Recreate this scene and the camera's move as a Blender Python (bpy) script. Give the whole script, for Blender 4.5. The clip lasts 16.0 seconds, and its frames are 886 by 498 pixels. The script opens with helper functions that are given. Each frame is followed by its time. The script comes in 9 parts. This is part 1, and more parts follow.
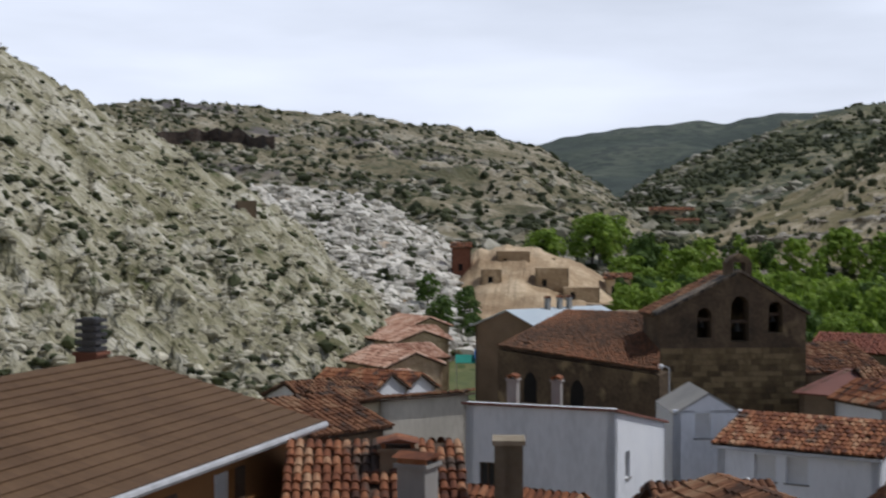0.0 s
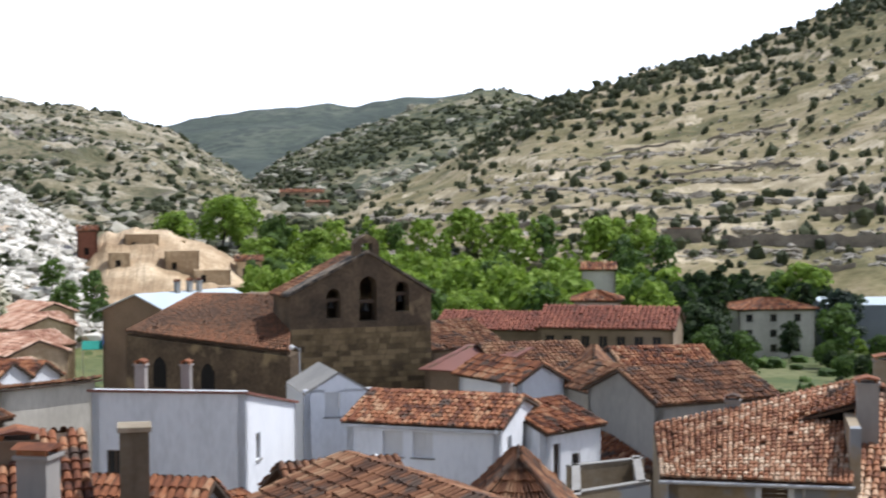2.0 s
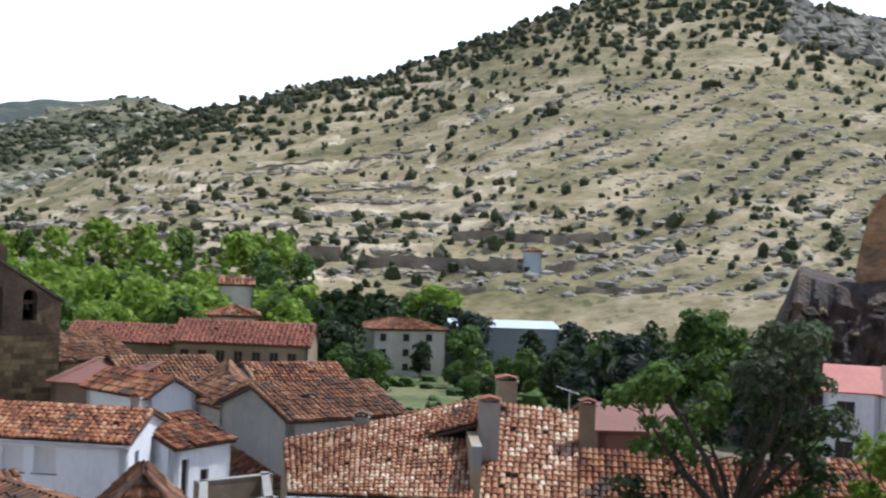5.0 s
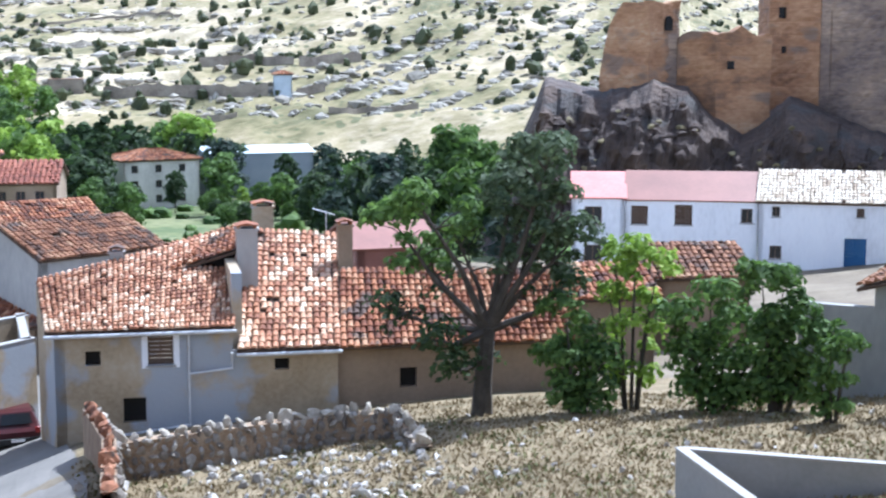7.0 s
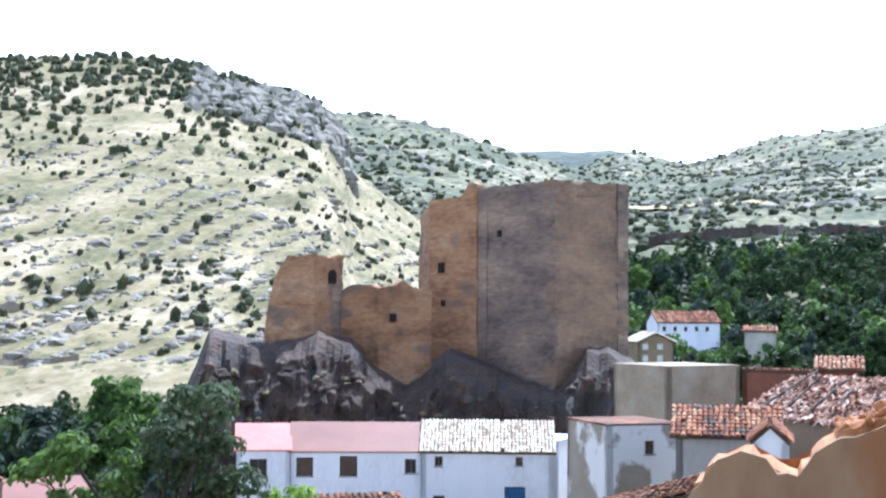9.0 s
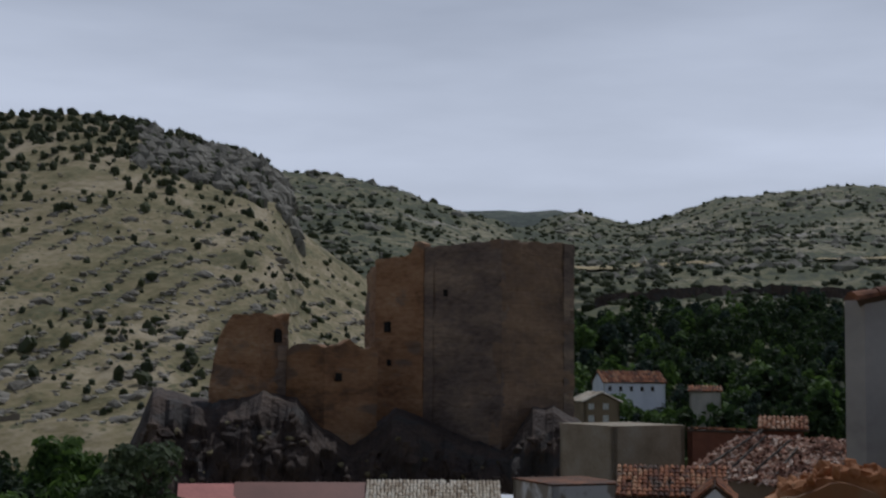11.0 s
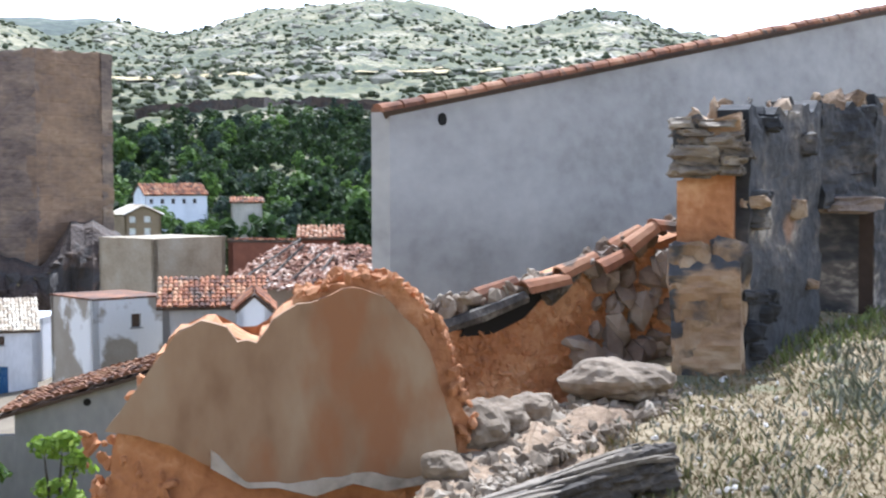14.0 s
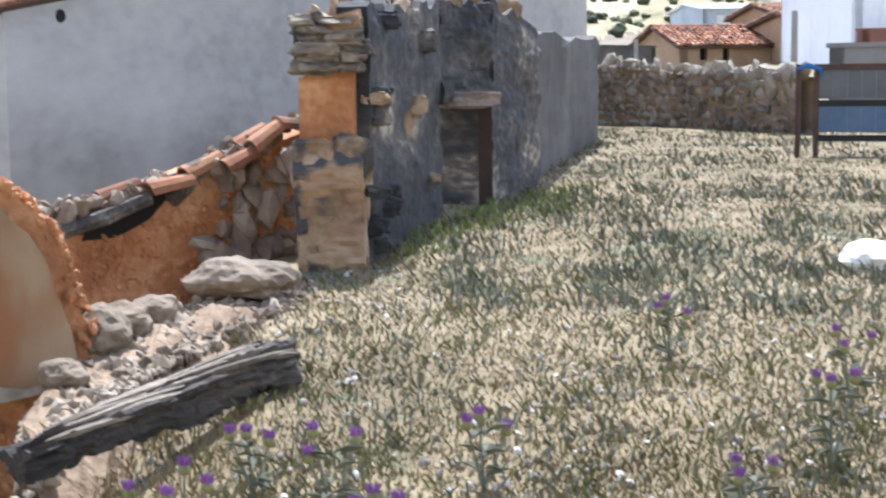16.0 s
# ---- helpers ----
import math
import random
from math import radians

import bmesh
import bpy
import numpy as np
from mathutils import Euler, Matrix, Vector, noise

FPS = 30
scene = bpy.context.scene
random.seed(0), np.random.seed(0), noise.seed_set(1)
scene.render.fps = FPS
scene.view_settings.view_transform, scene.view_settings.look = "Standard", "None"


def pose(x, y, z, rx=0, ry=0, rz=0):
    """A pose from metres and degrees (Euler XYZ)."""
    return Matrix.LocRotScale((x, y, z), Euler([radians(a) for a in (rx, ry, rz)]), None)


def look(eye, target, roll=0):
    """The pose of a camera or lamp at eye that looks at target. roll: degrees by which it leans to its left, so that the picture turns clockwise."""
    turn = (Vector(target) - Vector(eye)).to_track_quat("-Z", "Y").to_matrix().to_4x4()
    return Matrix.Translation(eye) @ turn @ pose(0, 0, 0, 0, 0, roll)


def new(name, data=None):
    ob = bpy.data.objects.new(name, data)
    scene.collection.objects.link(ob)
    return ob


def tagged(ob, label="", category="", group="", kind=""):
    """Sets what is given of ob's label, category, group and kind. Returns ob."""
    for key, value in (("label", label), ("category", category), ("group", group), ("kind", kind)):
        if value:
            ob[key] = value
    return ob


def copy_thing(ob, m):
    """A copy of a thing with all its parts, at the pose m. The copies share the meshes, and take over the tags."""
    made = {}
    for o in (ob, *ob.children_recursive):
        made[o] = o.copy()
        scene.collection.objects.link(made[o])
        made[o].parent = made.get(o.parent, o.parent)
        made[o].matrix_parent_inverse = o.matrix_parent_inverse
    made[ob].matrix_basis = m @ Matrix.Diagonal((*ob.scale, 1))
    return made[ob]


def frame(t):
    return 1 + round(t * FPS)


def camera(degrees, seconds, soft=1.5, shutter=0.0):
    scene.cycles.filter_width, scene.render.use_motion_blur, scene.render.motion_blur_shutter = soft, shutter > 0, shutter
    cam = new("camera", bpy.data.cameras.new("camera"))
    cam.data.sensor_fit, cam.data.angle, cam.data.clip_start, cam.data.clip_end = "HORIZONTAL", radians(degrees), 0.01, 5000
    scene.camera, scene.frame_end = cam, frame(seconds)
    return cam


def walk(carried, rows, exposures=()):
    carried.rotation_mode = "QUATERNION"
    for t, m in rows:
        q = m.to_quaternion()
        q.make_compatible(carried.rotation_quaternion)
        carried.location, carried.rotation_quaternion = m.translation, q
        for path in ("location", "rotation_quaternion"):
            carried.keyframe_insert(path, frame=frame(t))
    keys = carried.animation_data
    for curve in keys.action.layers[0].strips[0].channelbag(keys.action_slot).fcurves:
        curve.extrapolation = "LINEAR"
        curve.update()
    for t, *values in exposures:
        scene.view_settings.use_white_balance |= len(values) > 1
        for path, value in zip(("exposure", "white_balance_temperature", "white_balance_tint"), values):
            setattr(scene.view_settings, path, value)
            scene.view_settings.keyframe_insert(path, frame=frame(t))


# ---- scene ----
cam = camera(33.56, 16.0, soft=2.2, shutter=0.3)

# seconds, bearing, tilt, roll in degrees: a person turning on the spot, arms stretched 0.45 m
TURNS = [
    (0.0, 0.02, -1.01, -0.0),
    (0.5, 3.66, -2.88, 0.22),
    (1.0, 6.31, -4.08, -0.29),
    (1.5, 9.77, -2.86, -0.33),
    (2.0, 14.32, -1.74, -0.22),
    (2.5, 18.33, -1.53, -0.57),
    (3.0, 20.5, -1.62, -0.42),
    (3.2, 20.67, -1.58, -0.26),
    (4.3, 24.3, -1.0, 0.2),
    (5.3, 30.3, -1.11, 1.5),
    (5.5, 31.36, -1.71, -0.66),
    (6.0, 33.34, -3.96, 0.26),
    (6.5, 35.18, -6.73, -0.04),
    (7.0, 37.94, -7.59, -0.02),
    (7.5, 41.64, -5.52, 0.42),
    (8.0, 45.8, -3.55, 0.14),
    (8.5, 48.84, -0.48, 0.35),
    (9.0, 50.83, 2.24, 0.43),
    (9.2, 50.83, 3.34, 0.49),
    (10.2, 51.7, 6.6, 0.4),
    (11.3, 54.37, 3.19, 0.36),
    (11.5, 55.85, 2.34, 0.24),
    (12.0, 59.2, 1.13, 0.24),
    (12.5, 62.15, 0.22, 0.54),
    (13.0, 65.25, -1.01, 0.3),
    (13.5, 68.04, -1.95, -0.19),
    (14.0, 70.59, -2.7, -0.17),
    (14.5, 73.37, -3.68, -0.16),
    (15.0, 76.69, -4.26, 0.22),
    (15.5, 80.83, -4.96, -1.76),
    (16.0, 84.6, -6.77, -0.69),
]

EXPOSURE = [(0.0, -1.2, 5950), (0.5, -0.85, 6000), (1.0, -0.4, 6000), (1.5, -0.15, 5950), (3.2, -0.15, 5800), (5.3, -0.1, 5650), (6.5, 0.55, 5400), (7.0, 1.0, 5050), (9.2, 0.95, 5050),
            (11.3, -1.95, 5750), (12.0, -0.35, 5600), (13.0, 0.72, 5450), (13.5, 0.9, 5350), (14.5, 0.97, 5420), (16.0, 1.08, 5500)]


def held(bearing, tilt, roll):
    a, e = radians(bearing), radians(tilt)
    eye = Vector((0.45 * math.sin(a), 0.45 * math.cos(a), 0))
    way = Vector((math.sin(a) * math.cos(e), math.cos(a) * math.cos(e), math.sin(e)))
    return look(eye, eye + way * 10, roll)


walk(cam, [(t, held(b, e, r)) for t, b, e, r in TURNS], exposures=[(t, e, k, 12) for t, e, k in EXPOSURE])

# ---- light ----
SUN_BEARING, SUN_HEIGHT = 84.0, 58.0
world = bpy.data.worlds.new("sky")
scene.world = world
world.use_nodes = True
wn, wl = world.node_tree.nodes, world.node_tree.links
wn.clear()
sky = wn.new("ShaderNodeTexSky")
sky.sky_type = "NISHITA"
sky.sun_disc = False
sky.sun_elevation = radians(SUN_HEIGHT)
sky.sun_rotation = radians(SUN_BEARING)
sky.dust_density = 2.5
wtc = wn.new("ShaderNodeTexCoord")
wmap = wn.new("ShaderNodeMapping")
wmap.inputs["Scale"].default_value = (1.3, 1.3, 7.0)
wnoise = wn.new("ShaderNodeTexNoise")
wnoise.inputs["Scale"].default_value = 2.2
wnoise.inputs["Detail"].default_value = 7
wramp = wn.new("ShaderNodeValToRGB")
wramp.color_ramp.elements[0].position, wramp.color_ramp.elements[1].position = 0.30, 0.62
wramp.color_ramp.elements[0].color = (0.72, 0.72, 0.72, 1)
wmix = wn.new("ShaderNodeMixRGB")
wmix.inputs[2].default_value = (24.2, 25.0, 26.6, 1)
wbg = wn.new("ShaderNodeBackground")
wbg.inputs["Strength"].default_value = 0.085
wout = wn.new("ShaderNodeOutputWorld")
wl.new(wtc.outputs["Generated"], wmap.inputs["Vector"])
wl.new(wmap.outputs["Vector"], wnoise.inputs["Vector"])
wl.new(wnoise.outputs["Fac"], wramp.inputs["Fac"])
wsep, wrange, wmul = wn.new("ShaderNodeSeparateXYZ"), wn.new("ShaderNodeMapRange"), wn.new("ShaderNodeMath")
# bright haze low down, thinner cloud overhead
for k, v in zip(("From Min", "From Max", "To Min", "To Max"), (0.14, 0.45, 1.0, 0.08)):
    wrange.inputs[k].default_value = v
wmul.operation = "MULTIPLY"
wl.new(wtc.outputs["Generated"], wsep.inputs[0])
wl.new(wsep.outputs["Z"], wrange.inputs["Value"])
wl.new(wrange.outputs["Result"], wmul.inputs[0])
wl.new(wramp.outputs["Color"], wmul.inputs[1])
wl.new(wmul.outputs[0], wmix.inputs[0])
wl.new(sky.outputs["Color"], wmix.inputs[1])
wl.new(wmix.outputs["Color"], wbg.inputs["Color"])
wl.new(wbg.outputs["Background"], wout.inputs["Surface"])

sun_data = bpy.data.lights.new("sun", "SUN")
sun_data.energy = 5.0
sun_data.angle = radians(0.53)
sun_data.color = (1.0, 0.95, 0.86)
sun = new("sun", sun_data)
sb, se = radians(SUN_BEARING), radians(SUN_HEIGHT)
sun_way = Vector((math.sin(sb) * math.cos(se), math.cos(sb) * math.cos(se), math.sin(se)))
sun.matrix_world = look(sun_way * 200, (0, 0, 0))


# ---- materials ----
def mat(name, colours, scale=1.0, fine=12.0, rough=0.9, bump=0.3, spread=0.5, island=0.0, per_object=0.0, metal=0.0,
        stretch=(1, 1, 1), spots=None, spot_scale=3.0, spot_size=0.6, depth=0.05, turn=None, specks=None, speck_scale=0.4, speck_size=0.3):
    """Colours mixed by a coarse and a fine noise, in metres; spots: a further colour in patches; island: shift by piece."""
    m = bpy.data.materials.new(name)
    colours = [tuple(v * 0.76 for v in c) if max(c) < 0.6 else c for c in colours]
    m.use_nodes = True
    n, l = m.node_tree.nodes, m.node_tree.links
    bsdf = n["Principled BSDF"]
    geo = n.new("ShaderNodeNewGeometry")
    mp = n.new("ShaderNodeMapping")
    mp.inputs["Scale"].default_value = stretch
    if turn:
        mp.vector_type = "TEXTURE"
        mp.inputs["Scale"].default_value = [1 / v for v in stretch]
        mp.inputs["Rotation"].default_value = turn
    l.new(geo.outputs["Position"], mp.inputs["Vector"])
    coarse, small = n.new("ShaderNodeTexNoise"), n.new("ShaderNodeTexNoise")
    coarse.inputs["Scale"].default_value, coarse.inputs["Detail"].default_value = scale, 5
    small.inputs["Scale"].default_value, small.inputs["Detail"].default_value = fine, 4
    l.new(mp.outputs["Vector"], coarse.inputs["Vector"])
    l.new(mp.outputs["Vector"], small.inputs["Vector"])
    add = n.new("ShaderNodeMath")
    add.operation = "MULTIPLY_ADD"
    l.new(small.outputs["Fac"], add.inputs[0])
    add.inputs[1].default_value = 0.45
    l.new(coarse.outputs["Fac"], add.inputs[2])
    sub = n.new("ShaderNodeMath")
    sub.operation = "SUBTRACT"
    l.new(add.outputs[0], sub.inputs[0])
    sub.inputs[1].default_value = 0.225
    value = sub.outputs[0]
    for amount, node, out in ((island, "ShaderNodeNewGeometry", "Random Per Island"), (per_object, "ShaderNodeObjectInfo", "Random")):
        if amount:
            src = n.new(node)
            ma = n.new("ShaderNodeMath")
            ma.operation = "MULTIPLY_ADD"
            l.new(src.outputs[out], ma.inputs[0])
            ma.inputs[1].default_value = amount
            l.new(value, ma.inputs[2])
            mb = n.new("ShaderNodeMath")
            mb.operation = "SUBTRACT"
            l.new(ma.outputs[0], mb.inputs[0])
            mb.inputs[1].default_value = amount / 2
            value = mb.outputs[0]
    ramp = n.new("ShaderNodeValToRGB")
    e = ramp.color_ramp.elements
    lo, hi = 0.5 - spread / 2, 0.5 + spread / 2
    while len(e) < len(colours):
        e.new(0.5)
    for i, c in enumerate(colours):
        e[i].position = lo + (hi - lo) * i / max(1, len(colours) - 1)
        e[i].color = (*c, 1)
    l.new(value, ramp.inputs["Fac"])
    colour = ramp.outputs["Color"]
    if spots:
        sp = n.new("ShaderNodeTexNoise")
        sp.inputs["Scale"].default_value, sp.inputs["Detail"].default_value = spot_scale, 6
        l.new(mp.outputs["Vector"], sp.inputs["Vector"])
        sr = n.new("ShaderNodeValToRGB")
        sr.color_ramp.elements[0].position, sr.color_ramp.elements[1].position = spot_size, spot_size + 0.06
        l.new(sp.outputs["Fac"], sr.inputs["Fac"])
        mx = n.new("ShaderNodeMixRGB")
        l.new(sr.outputs["Color"], mx.inputs[0])
        l.new(colour, mx.inputs[1])
        mx.inputs[2].default_value = (*spots, 1)
        colour = mx.outputs["Color"]
    if specks:
        # scattered tufts and low scrub, thicker here and there
        vo, wander, less, mx = n.new("ShaderNodeTexVoronoi"), n.new("ShaderNodeTexNoise"), n.new("ShaderNodeMath"), n.new("ShaderNodeMixRGB")
        vo.inputs["Scale"].default_value = speck_scale
        l.new(geo.outputs["Position"], vo.inputs["Vector"])
        wander.inputs["Scale"].default_value, wander.inputs["Detail"].default_value = speck_scale * 0.22, 4
        l.new(geo.outputs["Position"], wander.inputs["Vector"])
        less.operation = "MULTIPLY_ADD"
        l.new(wander.outputs["Fac"], less.inputs[0])
        less.inputs[1].default_value, less.inputs[2].default_value = 1.3, speck_size - 0.65
        edge = n.new("ShaderNodeMapRange")
        l.new(vo.outputs["Distance"], edge.inputs["Value"])
        l.new(less.outputs[0], edge.inputs["From Min"])
        soft = n.new("ShaderNodeMath")
        soft.inputs[1].default_value = 0.09
        l.new(less.outputs[0], soft.inputs[0])
        l.new(soft.outputs[0], edge.inputs["From Max"])
        edge.inputs["To Min"].default_value, edge.inputs["To Max"].default_value = 0.85, 0.0
        l.new(edge.outputs["Result"], mx.inputs[0])
        l.new(colour, mx.inputs[1])
        mx.inputs[2].default_value = (*specks, 1)
        colour = mx.outputs["Color"]
    l.new(colour, bsdf.inputs["Base Color"])
    bsdf.inputs["Roughness"].default_value = rough
    bsdf.inputs["Metallic"].default_value = metal
    if bump:
        b = n.new("ShaderNodeBump")
        b.inputs["Strength"].default_value, b.inputs["Distance"].default_value = bump, depth
        l.new(sub.outputs[0], b.inputs["Height"])
        l.new(b.outputs["Normal"], bsdf.inputs["Normal"])
    return m


M = {}
M["rock_hill"] = mat("rock_hill", [(0.17, 0.165, 0.075), (0.37, 0.345, 0.215), (0.55, 0.52, 0.38), (0.60, 0.575, 0.48)], 0.22, 1.5, bump=1.0, depth=1.6, spread=0.36, stretch=(0.35, 1.0, 1.5), turn=(0, 0.75, 0), specks=(0.10, 0.115, 0.04), speck_scale=0.6, speck_size=0.13)
M["pale_rock"] = mat("pale_rock", [(0.20, 0.195, 0.15), (0.44, 0.42, 0.36), (0.66, 0.63, 0.56)], 0.16, 1.1, bump=1.0, depth=1.2, spread=0.36, spots=(0.52, 0.36, 0.22), spot_scale=0.06, spot_size=0.60, specks=(0.10, 0.11, 0.05), speck_scale=0.45, speck_size=0.12)
M["scrub_hill"] = mat("scrub_hill", [(0.12, 0.115, 0.055), (0.22, 0.195, 0.11), (0.34, 0.295, 0.19), (0.52, 0.47, 0.36)], 0.035, 0.45, bump=1.0, depth=2.5, spread=0.30, spots=(0.13, 0.115, 0.11), spot_scale=0.017, spot_size=0.60, specks=(0.055, 0.065, 0.028), speck_scale=0.22, speck_size=0.27)
M["dry_hill"] = mat("dry_hill", [(0.14, 0.13, 0.05), (0.255, 0.22, 0.10), (0.35, 0.29, 0.155), (0.49, 0.41, 0.265)], 0.05, 0.5, bump=1.0, depth=1.6, spread=0.34, stretch=(0.45, 0.7, 2.4), turn=(0.15, -0.25, 0), specks=(0.095, 0.10, 0.04), speck_scale=0.33, speck_size=0.16)
M["wooded_hill"] = mat("wooded_hill", [(0.065, 0.08, 0.036), (0.12, 0.132, 0.056), (0.215, 0.205, 0.105), (0.36, 0.325, 0.21)], 0.014, 0.16, bump=1.0, depth=4.0, spread=0.34, spots=(0.34, 0.32, 0.28), spot_scale=0.012, spot_size=0.64, specks=(0.042, 0.056, 0.028), speck_scale=0.14, speck_size=0.40)
# far wooded ridge, bluish distance haze mixed into its green
M["hazy_hill"] = mat("hazy_hill", [(0.04, 0.06, 0.05), (0.07, 0.095, 0.072), (0.14, 0.16, 0.12)], 0.006, 0.06, bump=1.0, depth=6.0, spread=0.36, specks=(0.035, 0.05, 0.042), speck_scale=0.06, speck_size=0.36)
M["meadow"] = mat("meadow", [(0.07, 0.10, 0.025), (0.14, 0.17, 0.05), (0.27, 0.26, 0.12)], 0.05, 0.8, bump=0.5, depth=0.2, specks=(0.05, 0.085, 0.02), speck_scale=0.5, speck_size=0.25)
M["earth"] = mat("earth", [(0.12, 0.095, 0.06), (0.20, 0.16, 0.105), (0.28, 0.235, 0.16)], 0.3, 5, bump=0.5)
M["dry_grass"] = mat("dry_grass", [(0.145, 0.11, 0.05), (0.215, 0.163, 0.08), (0.275, 0.212, 0.113), (0.35, 0.277, 0.164)], 0.6, 14, bump=0.9, depth=0.06, spread=0.45, specks=(0.10, 0.10, 0.045), speck_scale=2.2, speck_size=0.15)
M["orange_earth"] = mat("orange_earth", [(0.36, 0.24, 0.13), (0.56, 0.41, 0.25), (0.70, 0.56, 0.38)], 0.12, 1.5, bump=0.8, depth=0.5)
M["asphalt"] = mat("asphalt", [(0.18, 0.17, 0.15), (0.28, 0.26, 0.23)], 0.4, 8, bump=0.3)
M["white_wall"] = mat("white_wall", [(0.64, 0.66, 0.69), (0.78, 0.80, 0.84), (0.83, 0.85, 0.88)], 0.4, 5, bump=0.15, stretch=(1, 1, 0.4))
M["cream_wall"] = mat("cream_wall", [(0.52, 0.48, 0.40), (0.64, 0.60, 0.52)], 0.4, 5, bump=0.15, stretch=(1, 1, 0.4))
M["grey_wall"] = mat("grey_wall", [(0.30, 0.30, 0.29), (0.40, 0.39, 0.37), (0.48, 0.46, 0.43)], 0.35, 4, bump=0.25, stretch=(1, 1, 0.5))
M["ochre_wall"] = mat("ochre_wall", [(0.30, 0.23, 0.14), (0.44, 0.35, 0.23), (0.52, 0.45, 0.34)], 0.5, 6, bump=0.4, spots=(0.30, 0.32, 0.35), spot_scale=0.35, spot_size=0.52)
M["orange_wall"] = mat("orange_wall", [(0.33, 0.15, 0.05), (0.42, 0.20, 0.07)], 0.6, 14, bump=0.15)
M["brown_wall"] = mat("brown_wall", [(0.24, 0.17, 0.11), (0.36, 0.27, 0.18)], 0.5, 6, bump=0.3)
M["tile"] = mat("tile", [(0.08, 0.03, 0.018), (0.25, 0.085, 0.036), (0.42, 0.165, 0.07), (0.54, 0.33, 0.19)], 0.5, 5, bump=0.4, island=0.5, spread=0.66, spots=(0.085, 0.055, 0.04), spot_scale=0.9, spot_size=0.57)
M["brown_tile"] = mat("brown_tile", [(0.085, 0.04, 0.022), (0.20, 0.085, 0.04), (0.32, 0.145, 0.07), (0.42, 0.25, 0.14)], 0.4, 4, bump=0.4, island=0.4, spread=0.55, spots=(0.085, 0.055, 0.04), spot_scale=0.9, spot_size=0.56)
M["pale_tile"] = mat("pale_tile", [(0.45, 0.35, 0.24), (0.62, 0.54, 0.42), (0.72, 0.66, 0.55)], 0.7, 5, bump=0.4, island=0.5, spread=0.6)
M["red_sheet"] = mat("red_sheet", [(0.22, 0.085, 0.06), (0.30, 0.12, 0.085)], 0.4, 4, rough=0.6, bump=0.1)
M["pink_sheet"] = mat("pink_sheet", [(0.52, 0.17, 0.14), (0.60, 0.22, 0.18)], 0.4, 4, rough=0.6, bump=0.1)
M["under_roof"] = mat("under_roof", [(0.07, 0.045, 0.03), (0.14, 0.09, 0.06)], 0.5, 6)
M["church_stone"] = mat("church_stone", [(0.075, 0.055, 0.036), (0.15, 0.105, 0.065), (0.25, 0.18, 0.105)], 0.5, 4, bump=0.6, spots=(0.30, 0.22, 0.12), spot_scale=0.35, spot_size=0.60)
M["glass"] = mat("glass", [(0.02, 0.025, 0.03), (0.04, 0.045, 0.05)], 1, 3, rough=0.15, bump=0)
M["frame"] = mat("frame", [(0.10, 0.06, 0.04), (0.15, 0.10, 0.06)], 2, 20, rough=0.7)
M["white_frame"] = mat("white_frame", [(0.66, 0.66, 0.66), (0.74, 0.74, 0.74)], 2, 20, rough=0.6, bump=0)
M["gutter"] = mat("gutter", [(0.50, 0.51, 0.53), (0.62, 0.63, 0.65)], 2, 20, rough=0.45, bump=0)
M["dark_metal"] = mat("dark_metal", [(0.10, 0.10, 0.11), (0.16, 0.16, 0.17)], 2, 12, rough=0.5, metal=0.6)
# near-black that puts the shade of holes and hollows into a colour
M["void_shade"] = mat("void_shade", [(0.012, 0.011, 0.010), (0.02, 0.018, 0.016)], 2, 9, rough=1.0, bump=0)
M["blue_paint"] = mat("blue_paint", [(0.03, 0.13, 0.32), (0.05, 0.18, 0.40)], 2, 20, rough=0.6)
M["castle"] = mat("castle", [(0.125, 0.092, 0.076), (0.21, 0.155, 0.122), (0.29, 0.212, 0.155), (0.42, 0.31, 0.215)], 0.5, 4.0, bump=0.7, depth=0.2, stretch=(0.28, 0.28, 0.8), spread=0.46)
M["castle_orange"] = mat("castle_orange", [(0.17, 0.10, 0.06), (0.35, 0.185, 0.09), (0.47, 0.275, 0.145), (0.58, 0.42, 0.27)], 0.45, 4.0, bump=0.8, depth=0.25, stretch=(0.35, 0.35, 0.7), spread=0.50, spots=(0.19, 0.13, 0.09), spot_scale=0.5, spot_size=0.58)
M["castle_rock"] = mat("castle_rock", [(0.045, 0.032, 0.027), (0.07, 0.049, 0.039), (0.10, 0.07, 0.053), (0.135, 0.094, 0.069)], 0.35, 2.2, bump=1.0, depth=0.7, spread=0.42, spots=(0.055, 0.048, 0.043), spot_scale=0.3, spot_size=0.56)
M["adobe"] = mat("adobe", [(0.31, 0.125, 0.048), (0.53, 0.235, 0.095), (0.62, 0.37, 0.20)], 1.5, 14, bump=1.0, depth=0.06)
M["plaster"] = mat("plaster", [(0.25, 0.14, 0.072), (0.37, 0.24, 0.14), (0.46, 0.345, 0.225)], 1.1, 7, bump=0.25, depth=0.02, stretch=(1, 1, 0.5), spots=(0.25, 0.115, 0.05), spot_scale=1.0, spot_size=0.55)
M["grey_render"] = mat("grey_render", [(0.37, 0.36, 0.345), (0.455, 0.445, 0.43), (0.52, 0.51, 0.49), (0.58, 0.57, 0.545)], 0.5, 3.5, bump=0.4, depth=0.03, spread=0.44, stretch=(1, 1, 1.5))
